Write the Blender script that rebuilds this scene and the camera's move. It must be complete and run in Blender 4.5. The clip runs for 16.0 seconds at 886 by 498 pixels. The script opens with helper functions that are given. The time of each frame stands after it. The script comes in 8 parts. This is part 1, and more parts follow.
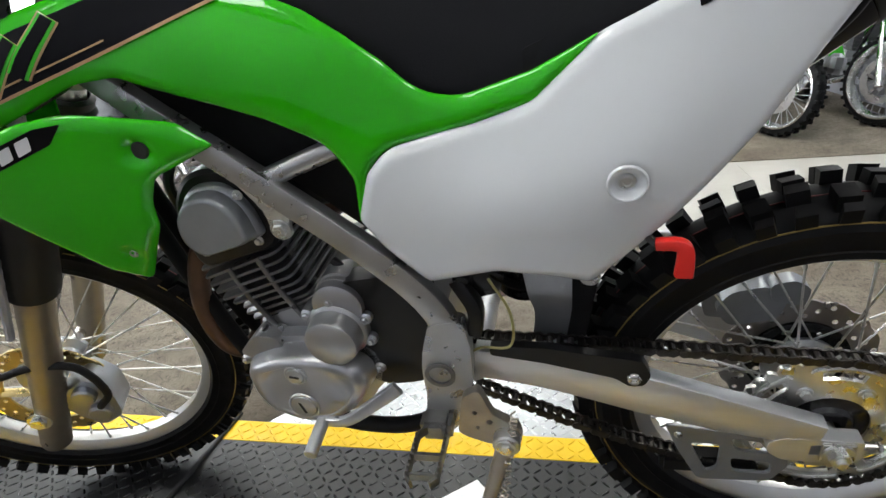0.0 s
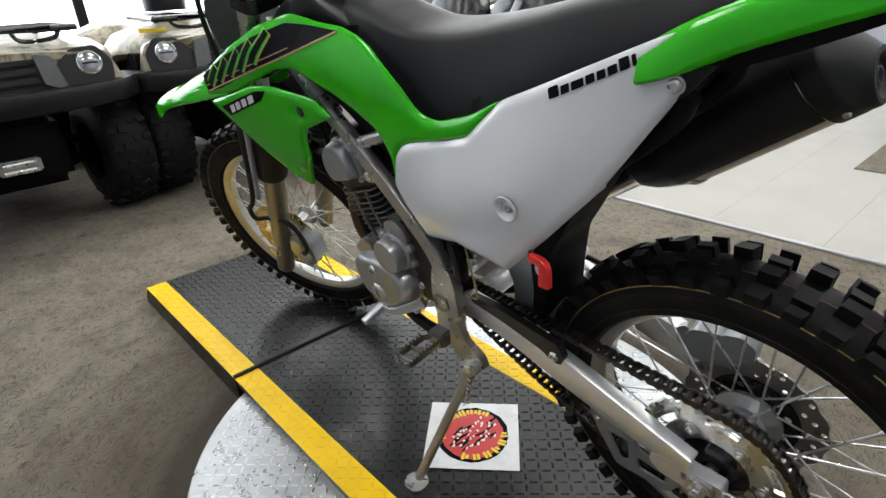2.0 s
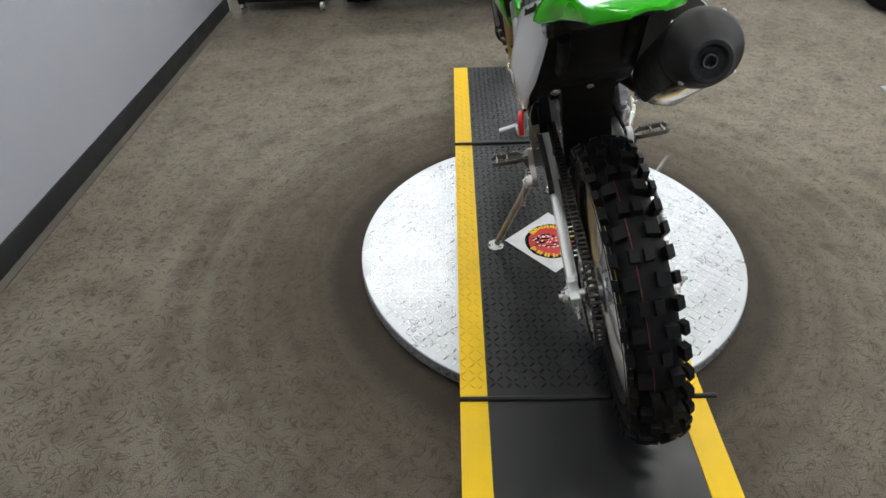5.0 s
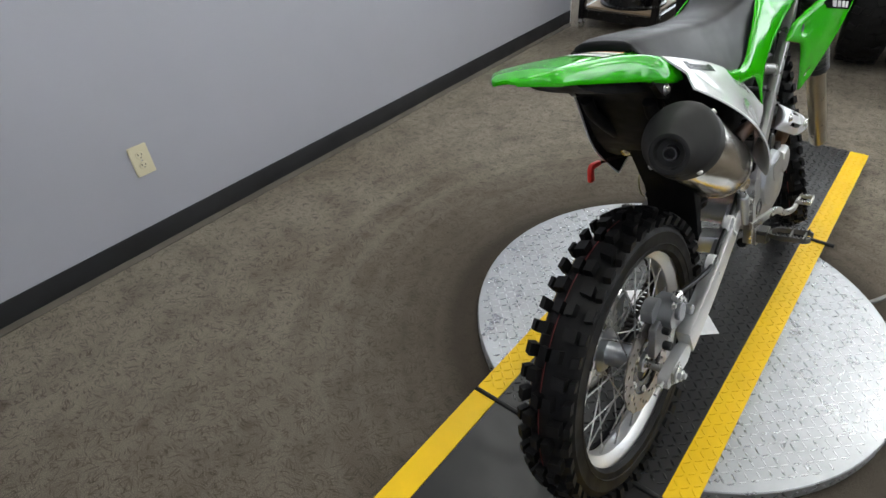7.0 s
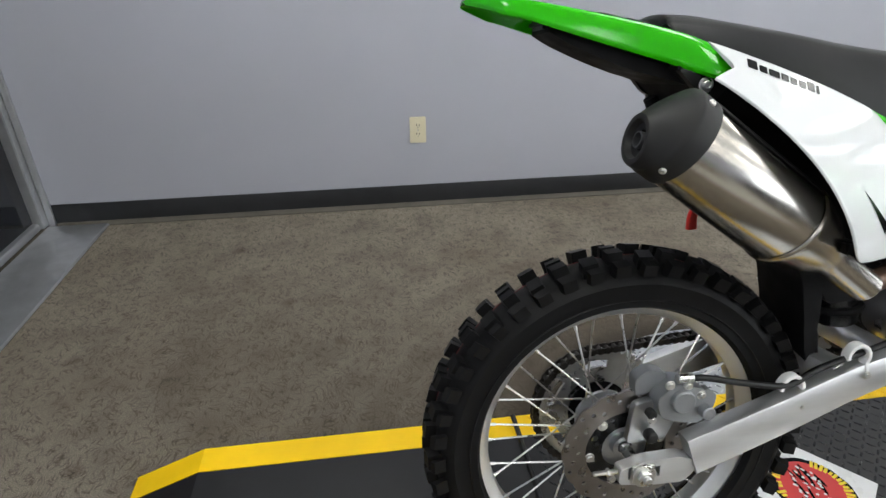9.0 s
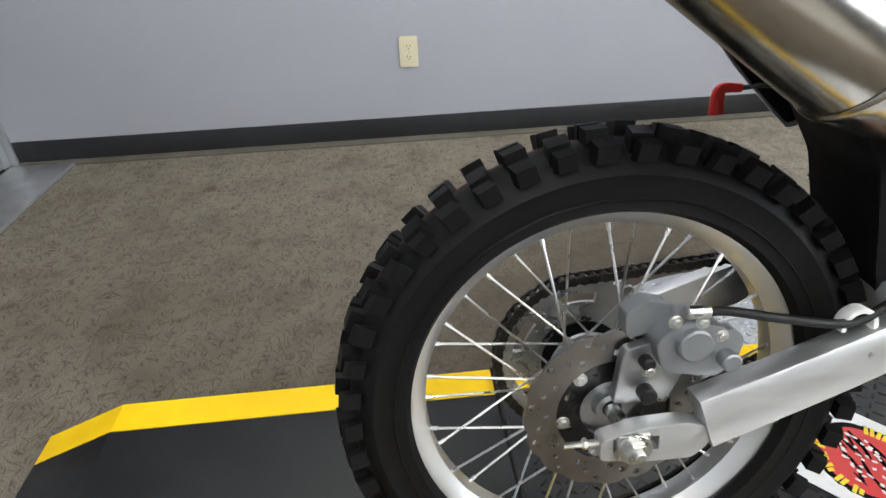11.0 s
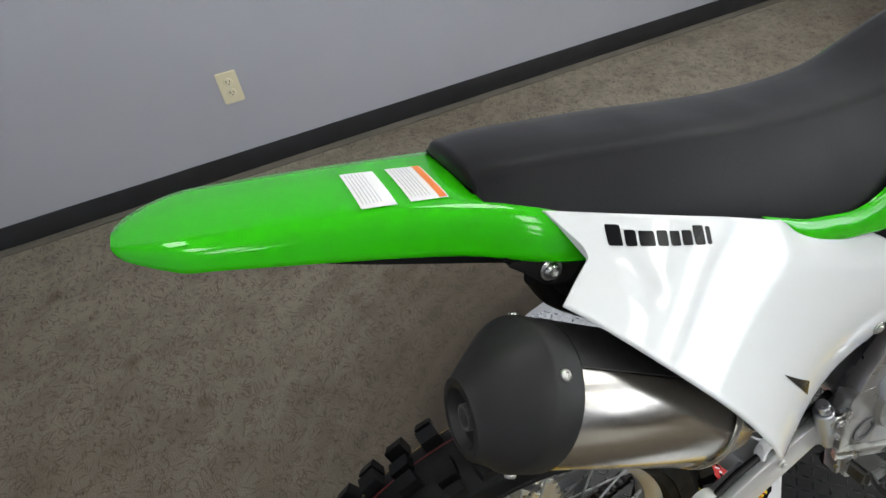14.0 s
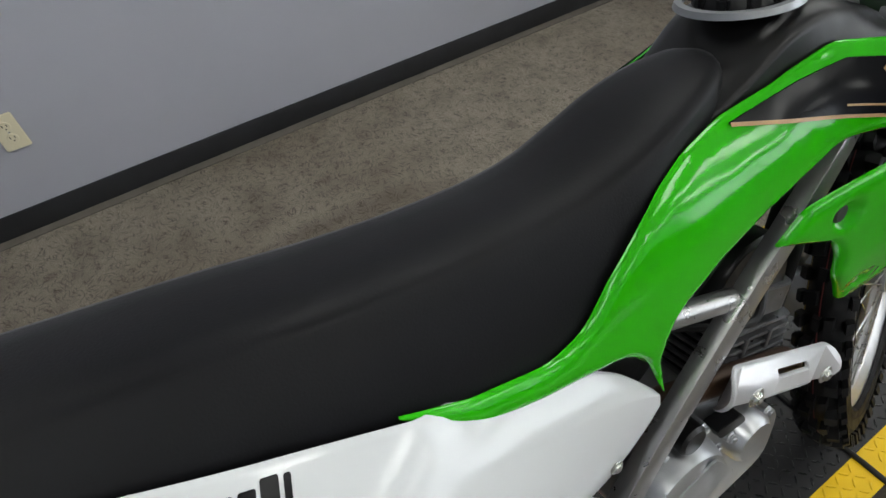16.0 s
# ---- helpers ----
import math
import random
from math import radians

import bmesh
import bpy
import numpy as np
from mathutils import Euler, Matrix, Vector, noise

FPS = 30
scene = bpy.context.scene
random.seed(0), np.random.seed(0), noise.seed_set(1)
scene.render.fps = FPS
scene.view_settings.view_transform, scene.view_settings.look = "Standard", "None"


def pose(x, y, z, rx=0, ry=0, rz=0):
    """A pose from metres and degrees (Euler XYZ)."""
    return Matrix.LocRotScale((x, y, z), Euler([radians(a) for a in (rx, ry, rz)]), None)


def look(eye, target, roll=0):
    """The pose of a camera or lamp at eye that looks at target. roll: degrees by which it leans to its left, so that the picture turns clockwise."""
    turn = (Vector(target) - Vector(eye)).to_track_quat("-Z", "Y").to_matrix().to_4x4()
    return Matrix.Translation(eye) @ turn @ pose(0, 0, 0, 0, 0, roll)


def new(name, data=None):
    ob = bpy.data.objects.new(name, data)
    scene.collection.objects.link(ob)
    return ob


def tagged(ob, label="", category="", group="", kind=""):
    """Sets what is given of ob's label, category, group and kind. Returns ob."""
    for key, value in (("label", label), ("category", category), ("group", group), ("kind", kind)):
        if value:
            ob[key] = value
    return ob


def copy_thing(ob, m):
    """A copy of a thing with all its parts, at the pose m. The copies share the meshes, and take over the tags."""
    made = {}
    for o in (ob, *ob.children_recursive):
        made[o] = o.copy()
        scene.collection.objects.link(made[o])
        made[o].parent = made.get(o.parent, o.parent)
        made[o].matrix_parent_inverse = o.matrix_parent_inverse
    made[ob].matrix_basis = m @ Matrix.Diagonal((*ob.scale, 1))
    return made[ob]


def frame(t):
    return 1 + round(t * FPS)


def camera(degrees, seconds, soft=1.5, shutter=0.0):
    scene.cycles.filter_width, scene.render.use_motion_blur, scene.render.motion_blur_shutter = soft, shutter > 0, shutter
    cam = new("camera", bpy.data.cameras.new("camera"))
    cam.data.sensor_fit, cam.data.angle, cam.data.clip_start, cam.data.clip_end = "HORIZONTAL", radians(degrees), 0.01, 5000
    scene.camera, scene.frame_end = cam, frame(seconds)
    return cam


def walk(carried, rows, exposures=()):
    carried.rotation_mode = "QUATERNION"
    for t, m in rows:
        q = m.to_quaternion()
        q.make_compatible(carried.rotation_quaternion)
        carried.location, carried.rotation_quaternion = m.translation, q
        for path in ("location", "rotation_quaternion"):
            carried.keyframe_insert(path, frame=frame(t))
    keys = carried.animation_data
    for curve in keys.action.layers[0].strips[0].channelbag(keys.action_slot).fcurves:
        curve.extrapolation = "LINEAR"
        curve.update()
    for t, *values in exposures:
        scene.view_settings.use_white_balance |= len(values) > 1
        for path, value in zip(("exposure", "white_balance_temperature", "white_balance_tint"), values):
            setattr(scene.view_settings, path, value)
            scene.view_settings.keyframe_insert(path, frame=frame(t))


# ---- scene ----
cam = camera(75.6, 16.0)
PATH = [
    (0, (-0.724, 0.376, 0.933), (1.084, 0.857, 0.228), -6.8),
    (0.5, (-0.726, 0.271, 0.953), (0.957, 1.082, 0.239), -7.0),
    (1, (-0.716, 0.164, 0.967), (0.788, 1.247, 0.216), -6.2),
    (1.5, (-0.709, 0.035, 1.01), (0.663, 1.256, 0.219), -4.4),
    (2, (-0.708, -0.146, 1.061), (0.483, 1.219, 0.211), -3.2),
    (2.5, (-0.683, -0.292, 1.091), (0.378, 1.133, 0.174), -2.6),
    (3, (-0.617, -0.409, 1.113), (0.256, 1.077, 0.098), -0.9),
    (3.5, (-0.566, -0.523, 1.175), (0.15, 0.997, 0.091), -0.8),
    (4, (-0.499, -0.664, 1.235), (-0.058, 0.891, 0.057), -0.3),
    (4.2, (-0.469, -0.711, 1.246), (-0.118, 0.832, 0.023), -0.4),
    (6.3, (0.091, -0.889, 1.395), (-0.607, 0.433, 0.066), -3.9),
    (6.5, (0.157, -0.867, 1.393), (-0.617, 0.421, 0.073), -3.3),
    (7, (0.348, -0.802, 1.392), (-0.719, 0.363, 0.165), -4.6),
    (7.5, (0.497, -0.735, 1.361), (-0.836, 0.195, 0.195), -5.0),
    (8, (0.609, -0.592, 1.296), (-0.887, 0.132, 0.184), -3.0),
    (8.5, (0.687, -0.464, 1.257), (-0.927, 0.035, 0.186), -2.5),
    (9, (0.747, -0.32, 1.163), (-0.994, -0.085, 0.209), -0.3),
    (9.5, (0.712, -0.242, 1.06), (-1.024, -0.068, 0.081), -0.5),
    (9.7, (0.684, -0.211, 1.011), (-1.027, -0.055, -0.013), -1.5),
    (11.8, (0.529, -0.159, 0.952), (-1.142, -0.017, -0.139), -2.2),
    (12, (0.515, -0.164, 1.005), (-1.148, 0.021, -0.091), -2.3),
    (12.5, (0.447, -0.157, 1.146), (-1.186, 0.089, 0.018), -2.6),
    (13, (0.387, -0.148, 1.24), (-1.215, 0.133, 0.076), -3.3),
    (13.5, (0.349, -0.109, 1.3), (-1.139, 0.239, 0.01), -7.1),
    (14, (0.314, -0.055, 1.35), (-1.057, 0.395, -0.036), -8.4),
    (14.5, (0.305, 0.002, 1.362), (-1.001, 0.512, -0.065), -9.7),
    (15, (0.287, 0.107, 1.35), (-0.989, 0.66, -0.087), -9.6),
    (15.5, (0.271, 0.197, 1.338), (-0.993, 0.773, -0.101), -9.1),
    (16, (0.24, 0.305, 1.337), (-0.974, 0.963, -0.11), -6.7),
]
walk(cam, [(t, look(eye, target, roll)) for t, eye, target, roll in PATH], ((0.0, 0.42), (1.5, 0.25), (2.5, 0.08), (4.2, 0.05), (6.3, -0.12), (8.5, 0.0), (9.7, 0.15), (12.0, 0.48), (12.7, 0.38), (13.5, 0.02), (14.5, -0.22), (16.0, -0.45)))

# ---- world, lamps ----
world = bpy.data.worlds.new("world")
scene.world = world
world.use_nodes = True
world.node_tree.nodes["Background"].inputs[0].default_value = (0.8, 0.9, 1.0, 1)
world.node_tree.nodes["Background"].inputs[1].default_value = 0.6
scene.view_settings.exposure = 0.0
LAMP_STRENGTH = 11.0


# ---- materials ----
class Mat:
    """A small builder for node materials."""

    def __init__(self, name, color=(0.5, 0.5, 0.5), rough=0.5, metal=0.0, **kw):
        self.m = bpy.data.materials.new(name)
        self.m.use_nodes = True
        self.t = self.m.node_tree
        self.b = self.t.nodes["Principled BSDF"]
        self.set("Base Color", (*color, 1))
        self.set("Roughness", rough)
        self.set("Metallic", metal)
        for k, v in kw.items():
            self.set(k.replace("_", " "), v)
        self.color = color
        self.vec = None

    def set(self, k, v):
        self.b.inputs[k].default_value = v

    def node(self, kind, **kw):
        n = self.t.nodes.new(kind)
        for k, v in kw.items():
            if k in n.inputs.keys():
                n.inputs[k].default_value = v
            else:
                setattr(n, k, v)
        return n

    def link(self, a, b):
        self.t.links.new(a, b)

    def coords(self, world=False, scale=(1, 1, 1), rot=(0, 0, 0)):
        mp = self.node("ShaderNodeMapping")
        mp.inputs["Scale"].default_value = scale
        mp.inputs["Rotation"].default_value = rot
        if world:
            src = self.node("ShaderNodeNewGeometry").outputs["Position"]
        else:
            src = self.node("ShaderNodeTexCoord").outputs["Object"]
        self.link(src, mp.inputs["Vector"])
        self.vec = mp.outputs["Vector"]
        return self

    def noise(self, scale, detail=4, rough=0.55):
        n = self.node("ShaderNodeTexNoise")
        n.inputs["Scale"].default_value, n.inputs["Detail"].default_value, n.inputs["Roughness"].default_value = scale, detail, rough
        if self.vec is None:
            self.coords()
        self.link(self.vec, n.inputs["Vector"])
        return n.outputs["Fac"]

    def ramp(self, fac, stops):
        r = self.node("ShaderNodeValToRGB")
        els = r.color_ramp.elements
        while len(els) < len(stops):
            els.new(0.5)
        for e, (p, c) in zip(els, stops):
            e.position = p
            e.color = (*c, 1) if len(c) == 3 else c
        self.link(fac, r.inputs["Fac"])
        return r.outputs["Color"]

    def mix(self, fac, a, b, mode="MIX"):
        n = self.node("ShaderNodeMix", data_type="RGBA", blend_type=mode)
        for slot, v in ((0, fac), (6, a), (7, b)):
            if isinstance(v, (int, float)):
                n.inputs[slot].default_value = v
            elif isinstance(v, tuple):
                n.inputs[slot].default_value = (*v, 1)
            else:
                self.link(v, n.inputs[slot])
        return n.outputs[2]

    def scaled(self, fac, lo, hi, a=0.3, b=0.7):
        n = self.node("ShaderNodeMapRange")
        for k, v in (("From Min", a), ("From Max", b), ("To Min", lo), ("To Max", hi)):
            n.inputs[k].default_value = v
        self.link(fac, n.inputs["Value"])
        return n.outputs["Result"]

    def base(self, c):
        self.link(c, self.b.inputs["Base Color"])
        return self

    def roughness(self, fac, lo, hi):
        self.link(self.scaled(fac, lo, hi), self.b.inputs["Roughness"])
        return self

    def bump(self, fac, strength=0.2, dist=0.002):
        n = self.node("ShaderNodeBump")
        n.inputs["Strength"].default_value, n.inputs["Distance"].default_value = strength, dist
        self.link(fac, n.inputs["Height"])
        self.link(n.outputs["Normal"], self.b.inputs["Normal"])
        return self

    def vary(self, scale, amount=0.15, rscale=None, rlo=None, rhi=None, bump=0.0, dist=0.001, bscale=None):
        """Colour, gloss and relief variation at two scales."""
        c = self.color
        n1, n2 = self.noise(scale), self.noise(scale * 9, 3)
        dark = tuple(v * (1 - amount) for v in c)
        light = tuple(min(1, v * (1 + amount)) for v in c)
        a = self.mix(self.scaled(n1, 0, 1), dark, light)
        self.base(self.mix(self.scaled(n2, 0, 0.5), a, c))
        if rlo is not None:
            self.roughness(self.noise(rscale or scale * 2), rlo, rhi)
        if bump:
            self.bump(self.noise(bscale or scale * 20, 3), bump, dist)
        return self


def emitter(name, color, strength):
    m = bpy.data.materials.new(name)
    m.use_nodes = True
    t = m.node_tree
    b = t.nodes["Principled BSDF"]
    b.inputs["Base Color"].default_value = (0.9, 0.9, 0.9, 1)
    b.inputs["Emission Color"].default_value = (*color, 1)
    b.inputs["Emission Strength"].default_value = strength
    return m


SOIL = (-0.72, -0.78)      # middle of the soiled patch on the carpet


def carpet_mat():
    m = Mat("carpet", (0.13, 0.12, 0.10), 0.97, Specular_IOR_Level=0.15)
    m.coords(world=True)
    pos = m.vec
    big = m.noise(0.9, 5)
    mid = m.noise(7, 4)
    fine = m.noise(330, 2, 0.7)
    warp = m.node("ShaderNodeTexNoise", Scale=9.0, Detail=2.0)
    m.link(pos, warp.inputs["Vector"])

    warp2 = m.node("ShaderNodeTexNoise", Scale=2.2, Detail=4.0)
    m.link(pos, warp2.inputs["Vector"])

    def strokes(angle, scale, cut, keep):
        """Short dark woven strokes that lie along one direction."""
        bent = m.mix(0.09, pos, warp.outputs["Color"], "ADD")
        mp = m.node("ShaderNodeMapping", vector_type="TEXTURE")
        mp.inputs["Rotation"].default_value = (0, 0, angle)
        mp.inputs["Scale"].default_value = tuple(1 / v for v in scale)
        m.link(bent, mp.inputs["Vector"])
        v = m.node("ShaderNodeTexVoronoi", voronoi_dimensions="2D")
        v.inputs["Scale"].default_value = 1.0
        m.link(mp.outputs["Vector"], v.inputs["Vector"])
        body = m.scaled(v.outputs["Distance"], 1, 0, cut * 0.35, cut)
        sep = m.node("ShaderNodeSeparateColor")
        m.link(v.outputs["Color"], sep.inputs["Color"])
        some = m.scaled(sep.outputs[0], 0, 1, keep, keep + 0.15)
        n = m.node("ShaderNodeMath", operation="MULTIPLY")
        m.link(body, n.inputs[0])
        m.link(some, n.inputs[1])
        return n.outputs[0]

    a = m.ramp(fine, [(0.28, (0.112, 0.096, 0.076)), (0.5, (0.225, 0.198, 0.160)), (0.74, (0.40, 0.36, 0.30))])
    a = m.mix(m.scaled(mid, 0, 0.45, 0.45, 0.7), a, (0.095, 0.082, 0.066))
    a = m.mix(m.scaled(big, 0.0, 0.62, 0.45, 0.70), a, (0.105, 0.080, 0.058))
    broken = m.scaled(m.noise(60, 3), 0.35, 1.0, 0.36, 0.54)
    for ang, sc, cut, keep, amt in ((0.75, (15, 105, 1), 0.30, 0.40, 0.60), (-0.62, (16, 110, 1), 0.30, 0.42, 0.58), (0.08, (19, 120, 1), 0.34, 0.50, 0.60), (1.5, (18, 125, 1), 0.34, 0.50, 0.58)):
        n = m.node("ShaderNodeMath", operation="MULTIPLY")
        m.link(strokes(ang, sc, cut, keep), n.inputs[0])
        n.inputs[1].default_value = amt
        nb = m.node("ShaderNodeMath", operation="MULTIPLY")
        m.link(n.outputs[0], nb.inputs[0])
        m.link(broken, nb.inputs[1])
        a = m.mix(nb.outputs[0], a, (0.048, 0.041, 0.034))
    # tracks worn round the turntable, and the soiled, shade-darkened rings next to it
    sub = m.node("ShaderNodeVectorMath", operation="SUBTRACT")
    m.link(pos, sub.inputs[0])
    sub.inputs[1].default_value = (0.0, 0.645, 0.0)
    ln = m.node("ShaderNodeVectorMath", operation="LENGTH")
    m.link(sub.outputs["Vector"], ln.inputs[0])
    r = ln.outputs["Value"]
    rn = m.node("ShaderNodeTexNoise", noise_dimensions="1D", Scale=11.0, Detail=3.0)
    m.link(r, rn.inputs["W"])
    fade = m.scaled(r, 0.42, 0.0, 0.8, 1.6)
    tr = m.node("ShaderNodeMath", operation="MULTIPLY")
    m.link(m.scaled(rn.outputs["Fac"], 0, 1, 0.42, 0.66), tr.inputs[0])
    m.link(fade, tr.inputs[1])
    a = m.mix(tr.outputs[0], a, (0.075, 0.066, 0.055))
    tr2 = m.node("ShaderNodeMath", operation="MULTIPLY")
    m.link(m.scaled(rn.outputs["Fac"], 0.8, 0, 0.30, 0.45), tr2.inputs[0])
    m.link(fade, tr2.inputs[1])
    a = m.mix(tr2.outputs[0], a, (0.25, 0.225, 0.185))
    # dark rings by the disc: soil, with its shadow painted into the colour
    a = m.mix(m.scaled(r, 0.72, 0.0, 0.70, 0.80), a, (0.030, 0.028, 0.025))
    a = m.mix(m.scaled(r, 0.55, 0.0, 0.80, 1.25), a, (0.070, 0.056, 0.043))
    # trodden-in soil by the foot of the ramp
    soil = m.node("ShaderNodeVectorMath", operation="DISTANCE")
    m.link(m.mix(0.5, pos, warp2.outputs["Color"], "ADD"), soil.inputs[0])
    soil.inputs[1].default_value = (SOIL[0] + 0.25, SOIL[1] + 0.25, 0.25)
    a = m.mix(m.scaled(soil.outputs["Value"], 0.42, 0.0, 0.15, 1.5), a, (0.062, 0.046, 0.033))
    # a few spots
    v = m.node("ShaderNodeTexVoronoi", voronoi_dimensions="2D")
    v.inputs["Scale"].default_value = 1.7
    m.link(pos, v.inputs["Vector"])
    a = m.mix(m.scaled(v.outputs["Distance"], 0.34, 0.0, 0.02, 0.055), a, (0.035, 0.024, 0.017))
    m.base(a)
    m.vec = pos
    m.bump(m.noise(260, 3, 0.7), 0.9, 0.004)
    return m.m


M = {}
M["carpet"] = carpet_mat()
M["wall"] = Mat("wall_paint", (0.39, 0.397, 0.452), 0.5).coords(world=True).vary(1.2, 0.05, 3, 0.42, 0.58, 0.15, 0.0008, 220).m
M["baseboard"] = Mat("baseboard_rubber", (0.016, 0.017, 0.020), 0.45).coords(world=True).vary(6, 0.25, 8, 0.35, 0.6, 0.1, 0.0008, 90).m
# toe colour holds both its dust and the light its top catches
M["dusty_lit_toe"] = Mat("dusty_lit_rubber_toe", (0.085, 0.076, 0.062), 0.8).coords(world=True).vary(5, 0.3, 8, 0.7, 0.9, 0.2, 0.0006, 120).m
M["ceiling"] = Mat("ceiling_tile", (0.72, 0.72, 0.7), 0.9).coords(world=True).vary(3, 0.06, bump=0.4, bscale=120).m
M["tile"] = Mat("floor_tile", (0.48, 0.46, 0.42), 0.18).coords(world=True).vary(2.0, 0.06, 4, 0.08, 0.22).m
M["grout"] = Mat("grout", (0.46, 0.44, 0.40), 0.3).coords(world=True).vary(2, 0.05).m
M["trim_alu"] = Mat("brushed_aluminium_trim", (0.52, 0.53, 0.55), 0.42, 0.85).coords(world=True).vary(12, 0.1, 20, 0.3, 0.5).m
M["lamp"] = emitter("lamp_diffuser", (0.99, 1.0, 0.955), LAMP_STRENGTH)
M["lamp_frame"] = Mat("white_enamel", (0.75, 0.75, 0.74), 0.4).m
M["green"] = Mat("green_plastic", (0.022, 0.40, 0.001), 0.09, Specular_IOR_Level=0.42).coords().vary(5, 0.04, 30, 0.06, 0.13, 0.012, 0.0006, 60).m
M["white"] = Mat("white_plastic", (0.60, 0.615, 0.625), 0.07).coords().vary(4, 0.02, 25, 0.05, 0.11, 0.008, 0.0006, 50).m
M["black_plastic"] = Mat("black_plastic", (0.005, 0.005, 0.0055), 0.36, Specular_IOR_Level=0.3).coords().vary(14, 0.25, 30, 0.28, 0.46, 0.12, 0.0005, 300).m
M["black_gloss"] = Mat("gloss_black", (0.006, 0.006, 0.007), 0.22).coords().vary(20, 0.2, 30, 0.15, 0.3).m
M["seat"] = Mat("seat_vinyl", (0.0058, 0.0059, 0.0071), 0.40, Specular_IOR_Level=0.14, Sheen_Weight=0.10, Sheen_Roughness=0.35).coords().vary(8, 0.2, 12, 0.38, 0.50, 0.35, 0.0006, 520).m
M["tyre"] = Mat("tyre_rubber", (0.0058, 0.0058, 0.0063), 0.55, Specular_IOR_Level=0.16).coords().vary(10, 0.3, 18, 0.42, 0.68, 0.25, 0.0006, 120).m
M["mould_gold"] = Mat("gold_line", (0.30, 0.21, 0.05), 0.6).m
M["mould_red"] = Mat("red_line", (0.12, 0.012, 0.012), 0.6).m
M["rubber"] = Mat("black_rubber", (0.007, 0.007, 0.0075), 0.5, Specular_IOR_Level=0.35).coords().vary(20, 0.25, bump=0.1, bscale=200).m
M["alu"] = Mat("cast_aluminium", (0.45, 0.462, 0.478), 0.32, 0.9).coords().vary(18, 0.08, 30, 0.27, 0.40, 0.08, 0.0004, 320).m
M["alu_bright"] = Mat("polished_aluminium", (0.78, 0.78, 0.78), 0.22, 1.0).coords().vary(10, 0.05, 24, 0.14, 0.32).m
M["swing"] = Mat("satin_aluminium", (0.72, 0.725, 0.735), 0.38, 0.90).coords(scale=(1, 0.1, 1)).vary(40, 0.10, 60, 0.32, 0.50, 0.05, 0.0004, 300).m
M["steel"] = Mat("zinc_steel", (0.62, 0.62, 0.6), 0.3, 1.0).coords().vary(30, 0.15, 40, 0.2, 0.42).m
M["chrome"] = Mat("spoke_steel", (0.60, 0.60, 0.59), 0.30, 1.0).coords().vary(60, 0.15, 80, 0.24, 0.38).m
M["frame"] = Mat("grey_frame_paint", (0.37, 0.368, 0.365), 0.30, 0.85).coords().vary(14, 0.08, 30, 0.24, 0.38, 0.05, 0.0005, 200).m
M["fork"] = Mat("fork_lower", (0.34, 0.30, 0.24), 0.34, 0.8).coords().vary(14, 0.1, 20, 0.25, 0.42).m
M["muffler"] = Mat("brushed_stainless", (0.46, 0.435, 0.40), 0.2, 1.0, Anisotropic=0.4).coords().vary(220, 0.05, 7, 0.18, 0.24).m
M["muffler_cap"] = Mat("black_heat_paint", (0.014, 0.014, 0.0145), 0.50, Specular_IOR_Level=0.28).coords().vary(20, 0.2, 30, 0.46, 0.62, 0.12, 0.0004, 400).m
M["header"] = Mat("header_pipe", (0.10, 0.055, 0.035), 0.42, 0.6).coords().vary(14, 0.3, 20, 0.3, 0.55).m
M["rust"] = Mat("bare_bracket_steel", (0.35, 0.32, 0.28), 0.42, 0.9).coords().vary(20, 0.2, 30, 0.3, 0.55).m
M["red"] = Mat("red_plastic", (0.62, 0.02, 0.015), 0.3).coords().vary(12, 0.08).m
M["chain"] = Mat("oily_chain_steel", (0.06, 0.055, 0.05), 0.35, 0.9).coords().vary(60, 0.4, 80, 0.25, 0.5).m
M["gold"] = Mat("gold_disc_steel", (0.55, 0.43, 0.20), 0.3, 1.0).coords().vary(30, 0.15, 40, 0.22, 0.4).m
M["disc_steel"] = Mat("brake_disc_steel", (0.27, 0.25, 0.24), 0.32, 1.0).coords().vary(30, 0.12, 40, 0.25, 0.42).m
M["deck_rib"] = Mat("worn_rubber_ribs", (0.008, 0.008, 0.009), 0.30, Specular_IOR_Level=0.45).coords(world=True).vary(6, 0.5, 16, 0.18, 0.32).m
M["rim_alu"] = Mat("satin_rim_aluminium", (0.66, 0.66, 0.66), 0.36, 0.9).coords().vary(10, 0.06, 24, 0.3, 0.44).m
M["shield_silver"] = Mat("silver_shield_paint", (0.68, 0.68, 0.70), 0.34, 0.45).coords().vary(20, 0.04, 30, 0.3, 0.4).m
# near-black, with the shade beneath the quads put into the colour
M["underbody"] = Mat("shade_black_underbody", (0.0035, 0.0035, 0.0036), 0.8, Specular_IOR_Level=0.04).coords().vary(12, 0.3, 20, 0.7, 0.9, 0.12, 0.0005, 200).m
M["quad_tyre"] = Mat("soft_matt_tyre_rubber", (0.0065, 0.0065, 0.0068), 0.7, Specular_IOR_Level=0.16).coords().vary(10, 0.3, 18, 0.6, 0.8, 0.25, 0.0006, 120).m
M["faint_print"] = Mat("faint_grey_print", (0.36, 0.36, 0.37), 0.5).m
M["matt_black"] = Mat("matt_black_plastic", (0.0085, 0.0085, 0.009), 0.6, Specular_IOR_Level=0.10).coords().vary(16, 0.25, 30, 0.5, 0.72, 0.12, 0.0005, 300).m
